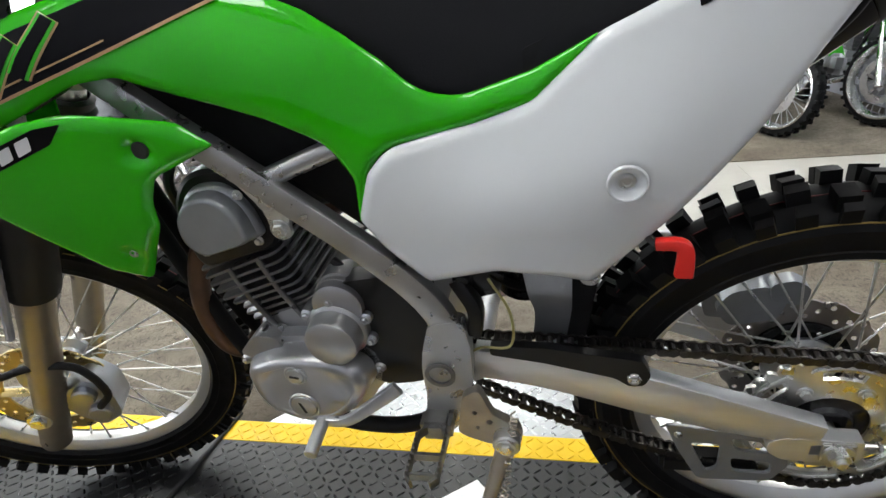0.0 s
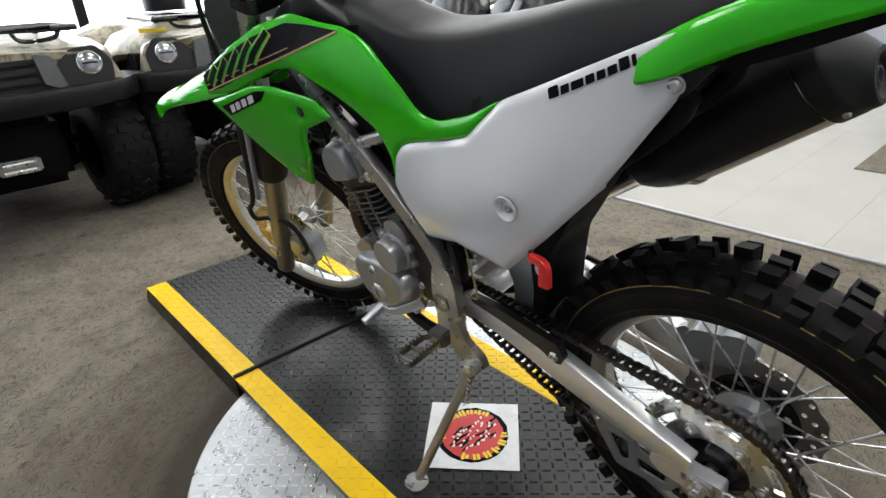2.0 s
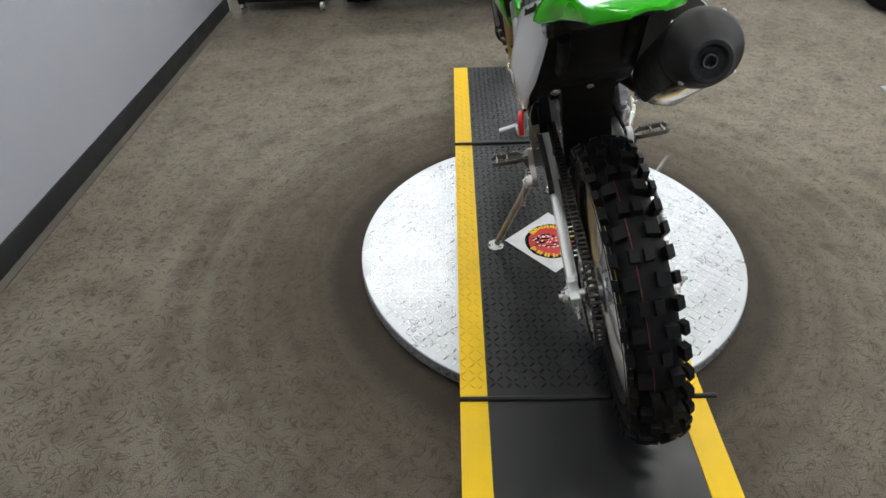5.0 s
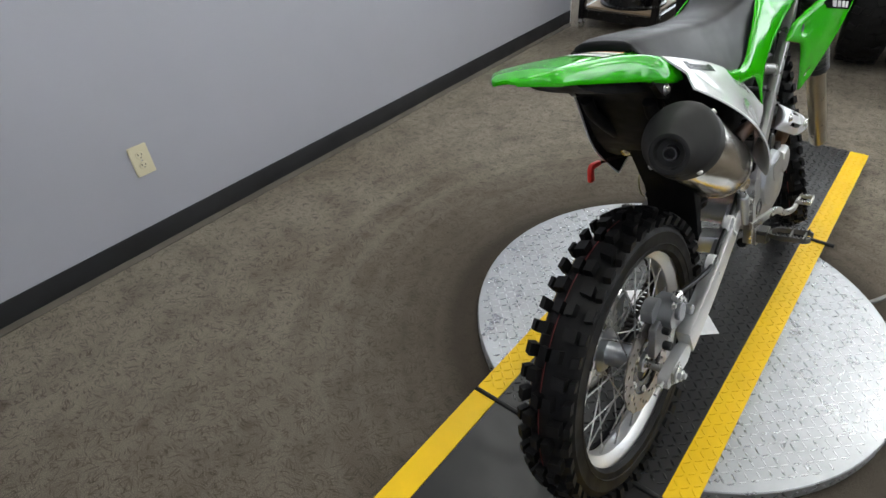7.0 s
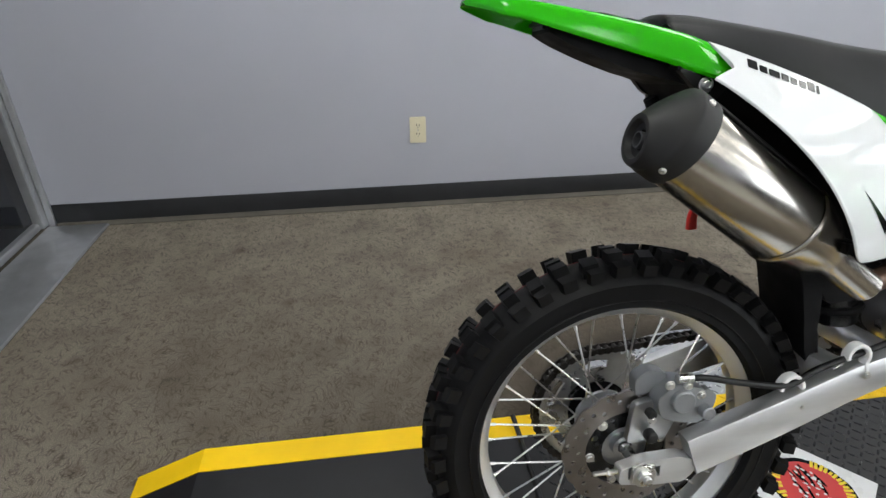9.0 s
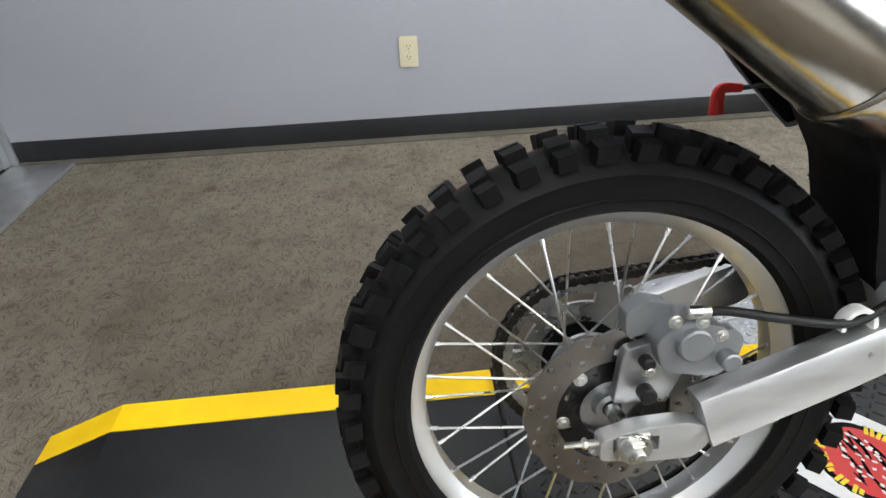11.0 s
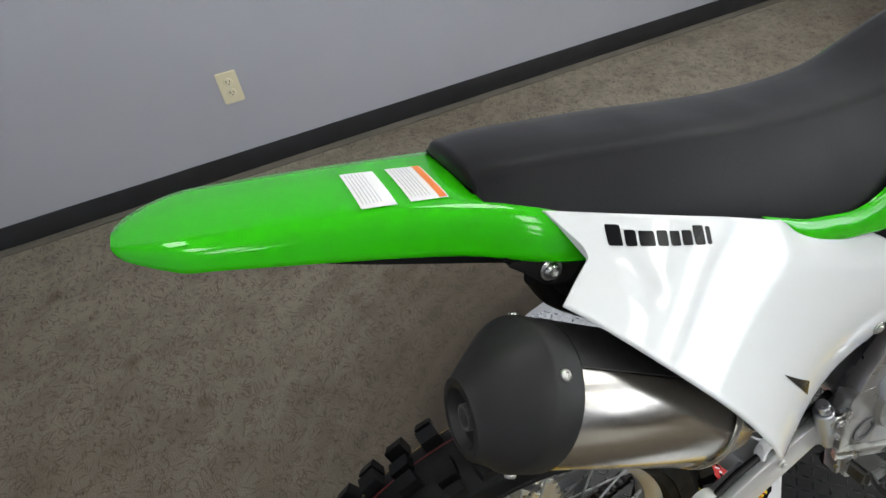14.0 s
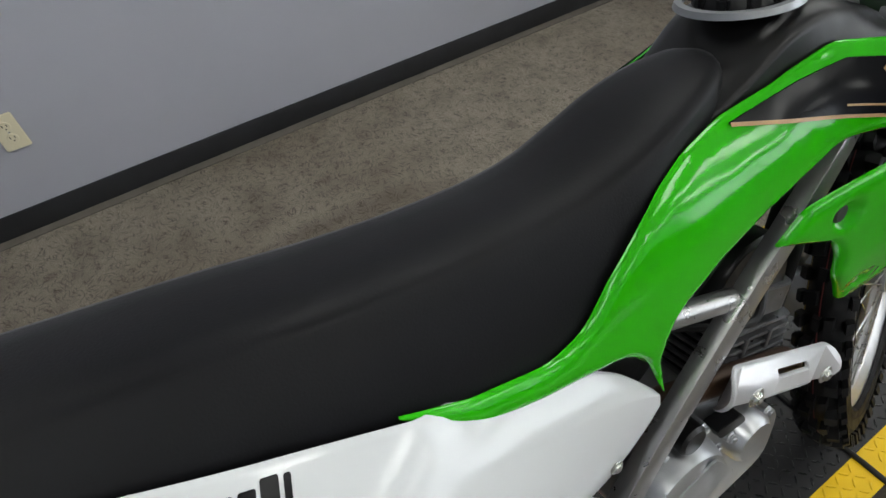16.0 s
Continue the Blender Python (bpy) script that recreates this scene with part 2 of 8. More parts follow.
M["case"] = Mat("grey_engine_paint", (0.36, 0.36, 0.365), 0.30, 0.75).coords().vary(9, 0.05, 14, 0.27, 0.35, 0.04, 0.0003, 420).m
M["peg"] = Mat("dark_plated_steel", (0.19, 0.19, 0.187), 0.38, 0.95).coords().vary(30, 0.2, 40, 0.28, 0.48).m
M["yellow"] = Mat("yellow_floor_paint", (0.84, 0.53, 0.004), 0.42, Specular_IOR_Level=0.3).coords(world=True).vary(9, 0.08, 20, 0.32, 0.5, 0.1, 0.0006, 150).m
M["deck"] = Mat("black_rubber_deck", (0.0075, 0.0075, 0.0085), 0.34, Specular_IOR_Level=0.42).coords(world=True).vary(7, 0.35, 16, 0.28, 0.46, 0.15, 0.0006, 160).m
M["plate"] = Mat("galvanised_tread_plate", (0.435, 0.450, 0.470), 0.37, 0.78).coords(world=True).vary(16, 0.10, 22, 0.24, 0.44, 0.22, 0.0007, 70).m
M["plate_raised"] = Mat("worn_tread_ribs", (0.56, 0.575, 0.595), 0.30, 0.85).coords(world=True).vary(9, 0.2, 30, 0.20, 0.36).m
M["decal_black"] = Mat("black_decal", (0.005, 0.005, 0.006), 0.14, Specular_IOR_Level=0.10).coords().vary(12, 0.1, 20, 0.10, 0.18).m
M["decal_tan"] = Mat("tan_decal_line", (0.45, 0.28, 0.13), 0.35).m
M["decal_white"] = Mat("white_decal", (0.75, 0.75, 0.75), 0.35).m
M["decal_green"] = Mat("green_decal", (0.03, 0.42, 0.004), 0.3).m
M["ivory"] = Mat("ivory_plastic", (0.72, 0.66, 0.48), 0.35).m
M["slot_dark"] = Mat("dark_slot", (0.02, 0.02, 0.02), 0.6).m
M["paper"] = Mat("glossy_vinyl_sticker", (0.74, 0.74, 0.76), 0.28).coords(world=True).vary(20, 0.05, 30, 0.2, 0.4).m
M["orange"] = Mat("orange_print", (0.80, 0.20, 0.03), 0.4).m
M["grey_print"] = Mat("grey_print", (0.28, 0.28, 0.30), 0.5).m
M["yellow_print"] = Mat("yellow_print", (0.80, 0.62, 0.02), 0.35).m
M["red_print"] = Mat("red_print", (0.60, 0.03, 0.03), 0.35).m
M["glass_dark"] = Mat("dark_glass", (0.012, 0.013, 0.016), 0.06).m
camo = Mat("camouflage_print", (0.35, 0.3, 0.22), 0.3).coords()
camo_a = camo.ramp(camo.noise(5.5, 4, 0.6), [(0.30, (0.045, 0.035, 0.022)), (0.43, (0.20, 0.16, 0.10)), (0.52, (0.36, 0.31, 0.23)), (0.60, (0.12, 0.13, 0.055)), (0.70, (0.42, 0.38, 0.32))])
camo.coords(scale=(26, 26, 5))
camo.base(camo.mix(camo.scaled(camo.noise(1.0, 3), 0, 0.7, 0.57, 0.66), camo_a, (0.05, 0.035, 0.02)))
M["camo"] = camo.m
M["lens"] = Mat("headlight_lens", (0.42, 0.43, 0.45), 0.12, 0.7).m
M["sky_pane"] = emitter("daylight_pane", (0.86, 0.93, 1.0), 5.0)
M["fin"] = Mat("machined_fin_edge", (0.15, 0.15, 0.155), 0.34, 0.7).coords().vary(30, 0.25, 40, 0.26, 0.44).m
M["alu_cap"] = Mat("painted_silver", (0.258, 0.268, 0.282), 0.36, 0.55).coords().vary(24, 0.08, 30, 0.28, 0.42, 0.08, 0.0004, 300).m
M["ply"] = Mat("plywood", (0.34, 0.25, 0.16), 0.6).coords(scale=(1, 8, 1)).vary(9, 0.2, bump=0.1, bscale=60).m
M["grey_shell"] = Mat("dark_grey_plastic", (0.06, 0.062, 0.066), 0.42).coords().vary(14, 0.2, 30, 0.36, 0.5, 0.1, 0.0005, 300).m
M["yellow_wire"] = Mat("dull_yellow_sleeve", (0.30, 0.27, 0.10), 0.5).m


# ---- geometry helpers ----
def finish(bm, mat, smooth=40.0, name="mesh"):
    bmesh.ops.recalc_face_normals(bm, faces=bm.faces)
    lim = radians(smooth)
    for f in bm.faces:
        f.smooth = smooth > 0
    for e in bm.edges:
        if len(e.link_faces) == 2 and e.calc_face_angle(0) > lim:
            e.smooth = False
    me = bpy.data.meshes.new(name)
    bm.to_mesh(me)
    bm.free()
    if mat is not None:
        me.materials.append(mat if not isinstance(mat, str) else M[mat])
    return me


def part(name, bm, mat, parent, label="", smooth=40.0, at=None):
    """One bmesh as one mesh object under a thing or a part."""
    ob = new(name, finish(bm, mat, smooth, name))
    if parent is not None:
        ob.parent = parent
    if at is not None:
        ob.matrix_basis = at
    if label:
        tagged(ob, label)
    return ob


def thing(name, label, category, at=None, group="", kind=""):
    ob = new(name)
    ob.empty_display_size = 0.05
    if at is not None:
        ob.matrix_basis = at
    return tagged(ob, label, category, group, kind)


def solo(name, bm, mat, label, category="", kind="", smooth=40.0, at=None, group=""):
    ob = part(name, bm, mat, None, "", smooth, at)
    return tagged(ob, label, category, group, kind)


def box(bm, a, b, bevel=0.0, m=None, seg=2):
    """A box between two corners."""
    a, b = Vector(a), Vector(b)
    lo = Vector([min(p, q) for p, q in zip(a, b)])
    hi = Vector([max(p, q) for p, q in zip(a, b)])
    r = bmesh.ops.create_cube(bm, size=1.0)
    vs = r["verts"]
    for v in vs:
        v.co = Vector([l + (c + 0.5) * (h - l) for c, l, h in zip(v.co, lo, hi)])
    if bevel > 0:
        es = list({e for v in vs for e in v.link_edges})
        r = bmesh.ops.bevel(bm, geom=es, offset=min(bevel, min(hi - lo) * 0.49), segments=seg, affect="EDGES", clamp_overlap=True)
        vs = list({v for f in r["faces"] for v in f.verts} | {v for v in vs if v.is_valid})
    if m is not None:
        bmesh.ops.transform(bm, matrix=m, verts=vs)
    return vs


def basis(axis):
    """Two unit vectors square to an axis."""
    a = Vector(axis).normalized()
    u = a.orthogonal().normalized() if abs(a.x) < 0.99 else Vector((0, 1, 0))
    if abs(a.x) > 0.99:
        return a, Vector((0, 1, 0)), Vector((0, 0, 1))
    u = Vector((1, 0, 0))
    u = (u - a * u.dot(a)).normalized()
    return a, u, a.cross(u)


def loft(bm, rings, closed=True, caps=True, cyclic=False):
    """Skin a list of rings of points."""
    vr = [[bm.verts.new(p) for p in r] for r in rings]
    n = len(vr[0])
    pairs = list(zip(vr, vr[1:])) + ([(vr[-1], vr[0])] if cyclic else [])
    for a, b in pairs:
        for i in range(n if closed else n - 1):
            j = (i + 1) % n
            bm.faces.new((a[i], a[j], b[j], b[i]))
    if caps and closed and not cyclic:
        bm.faces.new(vr[0][::-1])
        bm.faces.new(vr[-1])
    return vr


def lathe(bm, profile, origin, axis, n=32, caps=False, cyclic_profile=False):
    """Turn a profile of (radius, height) about an axis through origin."""
    a, u, v = basis(axis)
    o = Vector(origin)
    rings = []
    for i in range(n):
        t = 2 * math.pi * i / n
        d = u * math.cos(t) + v * math.sin(t)
        rings.append([o + d * r + a * h for r, h in profile])
    loft(bm, rings, closed=cyclic_profile, caps=False, cyclic=True)
    return bm


def cyl(bm, p, q, r, r2=None, n=16, bevel=0.0):
    """A rod between two points, with softened ends."""
    p, q = Vector(p), Vector(q)
    r2 = r if r2 is None else r2
    L = (q - p).length
    bv = min(bevel, L * 0.45, r * 0.9, r2 * 0.9)
    prof = [(0.0001, 0), (r - bv, 0)] + ([(r, bv), (r2, L - bv)] if bv else [(r2, L)]) + [(r2 - bv, L)] * (1 if bv else 0) + [(0.0001, L)]
    return lathe(bm, prof, p, q - p, n)


def path_points(pts, steps=8):
    """A smooth line through points."""
    pts = [Vector(p) for p in pts]
    if len(pts) < 3:
        return pts
    out = []
    ext = [pts[0] * 2 - pts[1]] + pts + [pts[-1] * 2 - pts[-2]]
    for i in range(1, len(ext) - 2):
        p0, p1, p2, p3 = ext[i - 1:i + 3]
        for k in range(steps):
            t = k / steps
            out.append(0.5 * (2 * p1 + (p2 - p0) * t + (2 * p0 - 5 * p1 + 4 * p2 - p3) * t * t + (3 * p1 - p0 - 3 * p2 + p3) * t ** 3))
    out.append(pts[-1])
    return out


def tube(bm, pts, r, n=10, steps=8, flat=1.0, up=(1, 0, 0), smooth=True, caps=True):
    """A pipe along a line; r may be a list; flat squeezes it along the up vector's cross direction."""
    line = path_points(pts, steps) if smooth else [Vector(p) for p in pts]
    rings = []
    for i, p in enumerate(line):
        d = (line[min(i + 1, len(line) - 1)] - line[max(i - 1, 0)]).normalized()
        u = Vector(up) - d * Vector(up).dot(d)
        if u.length < 1e-4:
            u = d.orthogonal()
        u.normalize()
        v = d.cross(u)
        if isinstance(r, (list, tuple)):
            f = i / (len(line) - 1) * (len(r) - 1)
            k = min(int(f), len(r) - 2)
            rr = r[k] + (r[k + 1] - r[k]) * (f - k)
        else:
            rr = r
        rings.append([p + u * (rr * math.cos(2 * math.pi * j / n)) + v * (rr * flat * math.sin(2 * math.pi * j / n)) for j in range(n)])
    loft(bm, rings, caps=caps)
    return bm


def bar(bm, pts, w, h, up=(1, 0, 0), steps=6, smooth=True, r=0.25):
    """A bar of rounded box section along a line: w along up, h across."""
    line = path_points(pts, steps) if smooth else [Vector(p) for p in pts]
    rings = []
    for i, p in enumerate(line):
        d = (line[min(i + 1, len(line) - 1)] - line[max(i - 1, 0)]).normalized()
        u = (Vector(up) - d * Vector(up).dot(d)).normalized()
        v = d.cross(u)
        f = i / (len(line) - 1)
        ww = w[0] + (w[1] - w[0]) * f if isinstance(w, tuple) else w
        hh = float(np.interp(f * (len(h) - 1), range(len(h)), h)) if isinstance(h, tuple) else h
        c = r * min(ww, hh)
        sec = []
        for sx, sy in ((1, 1), (-1, 1), (-1, -1), (1, -1)):
            for k in range(3):
                t = (k / 2) * math.pi / 2 + {(1, 1): 0, (-1, 1): 1, (-1, -1): 2, (1, -1): 3}[(sx, sy)] * math.pi / 2
                sec.append(p + u * (sx * (ww / 2 - c) + c * math.cos(t)) + v * (sy * (hh / 2 - c) + c * math.sin(t)))
        rings.append(sec)
    loft(bm, rings)
    return bm


def round_poly(pts, r=0.008, seg=3):
    """Round the corners of a polygon in the plane; a point may carry its own radius."""
    out = []
    n = len(pts)
    for i, p in enumerate(pts):
        rr = p[2] if len(p) > 2 else r
        a, b, c = Vector(pts[i - 1][:2]), Vector(p[:2]), Vector(pts[(i + 1) % n][:2])
        la, lc = (a - b).length, (c - b).length
        k = min(rr, la * 0.45, lc * 0.45)
        s, e = b + (a - b) / la * k, b + (c - b) / lc * k
        for j in range(seg + 1):
            t = j / seg
            out.append((1 - t) ** 2 * s + 2 * t * (1 - t) * b + t * t * e)
    return out


def slab(bm, poly, to3, depth, bevel=0.0, holes=()):
    """A plate from a flat polygon; to3(u, v, w) puts it in space, w from 0 to depth."""
    from_ = len(bm.verts)
    vs = [bm.verts.new((p[0], p[1], 0)) for p in poly]
    es = [bm.edges.new((vs[i], vs[(i + 1) % len(vs)])) for i in range(len(vs))]
    for h in holes:
        hv = [bm.verts.new((p[0], p[1], 0)) for p in h]
        es += [bm.edges.new((hv[i], hv[(i + 1) % len(hv)])) for i in range(len(hv))]
        vs += hv
    r = bmesh.ops.triangle_fill(bm, edges=es, use_beauty=True, use_dissolve=False)
    faces = [g for g in r["geom"] if isinstance(g, bmesh.types.BMFace)]
    rim = [e for e in es if e.is_valid]
    ext = bmesh.ops.extrude_face_region(bm, geom=faces)
    up = [g for g in ext["geom"] if isinstance(g, bmesh.types.BMVert)]
    for v in up:
        v.co.z = depth
    allv = list(set(vs) | set(up))
    if bevel > 0:
        top = {v for v in up}
        edges = [e for v in up for e in v.link_edges if e.other_vert(v) in top and len({round(f.normal.z, 2) for f in e.link_faces}) > 0]
        edges = list({e for e in edges if len(e.link_faces) == 2 and any(any(x not in top for x in f.verts) for f in e.link_faces)})
        if edges:
            r = bmesh.ops.bevel(bm, geom=edges, offset=bevel, segments=2, affect="EDGES", clamp_overlap=True)
            allv = list({v for v in allv if v.is_valid} | {v for f in r["faces"] for v in f.verts})
    for v in allv:
        if v.is_valid:
            v.co = Vector(to3(v.co.x, v.co.y, v.co.z))
    return allv


def bolt(bm, p, axis, r=0.008, h=0.006, washer=True):
    """A flanged hex bolt head standing on p."""
    p, a = Vector(p), Vector(axis).normalized()
    if washer:
        cyl(bm, p, p + a * h * 0.35, r * 1.45, n=16, bevel=0.0008)
    cyl(bm, p + a * h * 0.3, p + a * h, r, n=6, bevel=0.0012)
    return bm


def screw(bm, p, axis, r=0.006, h=0.004):
    """A domed socket screw standing on p."""
    lathe(bm, [(r, 0.0), (r, h * 0.35), (r * 0.86, h * 0.8), (r * 0.58, h), (r * 0.50, h * 0.96), (r * 0.46, h * 0.35), (0.0001, h * 0.35)], p, axis, 18)
    return bm


def circle(cx, cy, r, n=20, start=0.0):
    return [(cx + r * math.cos(start + 2 * math.pi * i / n), cy + r * math.sin(start + 2 * math.pi * i / n)) for i in range(n)]


# ---- the room ----
WALL_X = -1.85
CEIL = 3.0


def structure(name, bm, mat, label, smooth=30.0):
    return solo(name, bm, mat, label, kind="structure", smooth=smooth)


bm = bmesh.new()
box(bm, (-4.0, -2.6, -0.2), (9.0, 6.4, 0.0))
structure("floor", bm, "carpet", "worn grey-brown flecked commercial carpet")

# pale tiled aisle, an L laid a little above the carpet base
aisle = thing("aisle_floor", "glossy cream tiled showroom aisle with thin metal edging", "floor", kind="structure")
bm = bmesh.new()
box(bm, (1.80, -1.90, 0.0), (8.9, 1.78, 0.004))
part("grout_bed", bm, "grout", aisle)
tile_mesh = None
for i in range(16):
    for j in range(14):
        x, y = 1.81 + i * 0.457, 1.77 - (j + 1) * 0.457
        if (x > 2.9 and y < 0.35) or y < -1.9:
            continue
        if tile_mesh is None:
            bm = bmesh.new()
            box(bm, (0, 0, 0.0), (0.4564, 0.4564, 0.006), 0.0004, seg=1)
            tile_mesh = finish(bm, "tile", 40, "tile")
        t = new("tile", tile_mesh)
        t.parent = aisle
        t.location = (x, y, 0.0025)
bm = bmesh.new()
box(bm, (1.775, -1.90, 0.0), (1.808, 1.81, 0.010), 0.003)
box(bm, (1.808, 1.775, 0.0), (8.9, 1.81, 0.010), 0.003)
part("edging", bm, "trim_alu", aisle, "thin dark metal carpet edging")
bm = bmesh.new()
box(bm, (2.97, -1.90, 0.0), (8.9, 0.60, 0.0135), 0.003)
structure("carpet_bay", bm, "carpet", "grey-brown carpeted display bay beside the aisle")

# the grey wall with its rubber base
bm = bmesh.new()
box(bm, (WALL_X - 0.15, -1.905, 0.0), (WALL_X, 3.22, CEIL))
structure("wall_west", bm, "wall", "plain painted blue-grey wall")
base = thing("baseboard", "dark grey rubber cove baseboard with a dusty toe, paled as if catching light", "baseboard", kind="structure")
for nm, mt, prof in (("board", "baseboard", [(0, 0.020), (0.0055, 0.020), (0.006, 0.024), (0.006, 0.104), (0.004, 0.109), (0, 0.109)]),
                     ("toe", "dusty_lit_toe", [(0, 0), (0.022, 0), (0.022, 0.005), (0.012, 0.012), (0.0065, 0.0195), (0, 0.0195)])):
    bm = bmesh.new()
    loft(bm, [[Vector((WALL_X + u + 0.001, y, z)) for u, z in prof] for y in (-1.765, 3.22)])
    part(nm, bm, mt, base)
bm = bmesh.new()
box(bm, (WALL_X - 0.152, 3.221, 0.0), (WALL_X + 0.004, 3.235, CEIL), 0.003)
structure("trim", bm, "lamp_frame", "white painted corner trim of the wall")
bm = bmesh.new()
box(bm, (-4.0, 3.3, 0.0), (-3.85, 6.4, CEIL))
structure("wall_alcove", bm, "wall", "plain grey alcove wall")
bm = bmesh.new()
box(bm, (-3.85, 3.236, 0.0), (WALL_X - 0.153, 3.34, CEIL))
structure("wall_return", bm, "wall", "plain grey return wall")
bm = bmesh.new()
box(bm, (8.9, -2.0, 0.0), (9.05, 6.4, CEIL))
structure("wall_east", bm, "wall", "plain grey far showroom wall")

# the storefront behind: threshold, mullions, dark glass
bm = bmesh.new()
box(bm, (WALL_X + 0.018, -1.80, 0.0), (1.2, -1.535, 0.012), 0.004)
structure("threshold", bm, "trim_alu", "scuffed aluminium door threshold")
store = thing("door_1", "dark tinted glass storefront door in an aluminium frame", "door", kind="structure")
bm = bmesh.new()
box(bm, (WALL_X + 0.001, -1.795, 0.0), (WALL_X + 0.016, -1.768, 2.4), 0.003)
part("corner_trim", bm, "trim_alu", store, "thin grey trim between wall and jamb")
bm = bmesh.new()
box(bm, (WALL_X + 0.001, -1.90, 0.013), (WALL_X + 0.055, -1.797, 2.4), 0.004)
part("jamb", bm, "trim_alu", store, "brushed aluminium jamb")
bm = bmesh.new()
box(bm, (WALL_X + 0.057, -1.87, 0.013), (-0.80, -1.81, 0.045), 0.004)
part("bottom_rail", bm, "trim_alu", store)
bm = bmesh.new()
box(bm, (WALL_X + 0.057, -1.846, 0.046), (-0.80, -1.838, 2.32))
part("pane", bm, "glass_dark", store, "dark tinted glass pane")
bm = bmesh.new()
box(bm, (-0.80, -1.90, 0.012), (-0.72, -1.785, 2.4), 0.004)
part("mullion", bm, "trim_alu", store)
bm = bmesh.new()
box(bm, (WALL_X + 0.057, -1.90, 2.32), (-0.80, -1.785, 2.4), 0.004)
part("head_rail", bm, "trim_alu", store)
bm = bmesh.new()
box(bm, (WALL_X - 0.15, -2.0, 2.401), (9.0, -1.79, CEIL))
structure("wall_south_head", bm, "wall", "plain grey wall over the door")
bm = bmesh.new()
box(bm, (-0.72, -2.0, 0.0), (8.9, -1.905, 2.40))
structure("wall_south", bm, "wall", "plain grey wall behind the stand")
bm = bmesh.new()
box(bm, (-2.5, -2.6, -0.01), (-0.5, -2.5, 2.6))
structure("backdrop_night", bm, "slot_dark", "dark unlit space behind the tinted door")

# front wall with its bright shop windows
FRONT = 6.2
win = thing("window_1", "bright aluminium-framed shop window", "window", kind="structure")
for k in range(6):
    x0 = -3.4 + k * 2.0
    bm = bmesh.new()
    box(bm, (x0, FRONT, 0.5), (x0 + 0.09, FRONT + 0.1, 2.7), 0.004)
    part("mullion", bm, "black_plastic", win)
    bm = bmesh.new()
    box(bm, (x0 + 0.09, FRONT + 0.04, 0.55), (x0 + 2.0, FRONT + 0.05, 2.65))
    g = part("pane", bm, "sky_pane", win)
bm = bmesh.new()
box(bm, (-3.4, FRONT - 0.02, 0.44), (8.9, FRONT + 0.12, 0.55), 0.005)
part("window_sill", bm, "black_plastic", win)
bm = bmesh.new()
box(bm, (-3.85, FRONT, 0.0), (8.9, FRONT + 0.12, 0.44))
structure("wall_north", bm, "wall", "plain grey wall under the shop windows")
bm = bmesh.new()
box(bm, (-3.85, FRONT, 2.7), (8.9, FRONT + 0.12, CEIL))
structure("wall_north_head", bm, "wall", "plain grey wall over the shop windows")

bm = bmesh.new()
box(bm, (-4.0, -2.1, CEIL), (9.05, 6.4, CEIL + 0.1))
structure("ceiling", bm, "ceiling", "white suspended tile ceiling")

lamp = thing("ceiling_light", "recessed white fluorescent ceiling light, switched on", "ceiling light", pose(-0.9, -0.6, CEIL - 0.001), "ceiling lights")
bm = bmesh.new()
for a, b in (((-0.62, -0.31), (-0.58, 0.31)), ((0.58, -0.31), (0.62, 0.31)), ((-0.58, -0.31), (0.58, -0.27)), ((-0.58, 0.27), (0.58, 0.31))):
    box(bm, (*a, -0.018), (*b, 0.0), 0.003)
part("frame", bm, "lamp_frame", lamp)
bm = bmesh.new()
box(bm, (-0.58, -0.27, -0.012), (0.58, 0.27, -0.004))
part("diffuser", bm, "lamp", lamp)
for x in (-0.9, 1.4, 3.7, 6.0):
    for y in (-0.6, 1.5, 3.6, 5.4):
        if (x, y) != (-0.9, -0.6):
            copy_thing(lamp, pose(x, y, CEIL - 0.001))

# the socket on the wall
outlet = thing("wall_outlet", "ivory duplex power outlet on the grey wall", "outlet", pose(WALL_X + 0.0005, -0.085, 0.382))
bm = bmesh.new()
box(bm, (0, -0.038, -0.062), (0.006, 0.038, 0.062), 0.003)
part("cover_plate", bm, "ivory", outlet)
for s in (-1, 1):
    bm = bmesh.new()
    cyl(bm, (0.005, 0, 0.021 * s), (0.0085, 0, 0.021 * s), 0.0165, n=20, bevel=0.001)
    sk = part("socket", bm, "ivory", outlet)
    for y, h in ((-0.0065, 0.009), (0.0065, 0.007)):
        bm = bmesh.new()
        box(bm, (0.008, y - 0.0014, 0.021 * s), (0.009, y + 0.0014, 0.021 * s + h))
        part("slot", bm, "slot_dark", sk)
    bm = bmesh.new()
    cyl(bm, (0.008, 0, 0.021 * s - 0.007), (0.009, 0, 0.021 * s - 0.007), 0.0024, n=10)
    part("ground_hole", bm, "slot_dark", sk)
bm = bmesh.new()
cyl(bm, (0.005, 0, 0), (0.0072, 0, 0), 0.0035, n=10, bevel=0.0006)
part("screw", bm, "steel", outlet)


# ---- the turntable and the ramp that lies over it ----
DISC = (0.0, 0.645)
DISC_R = 0.625
DISC_Z = 0.058
DECK = 0.085


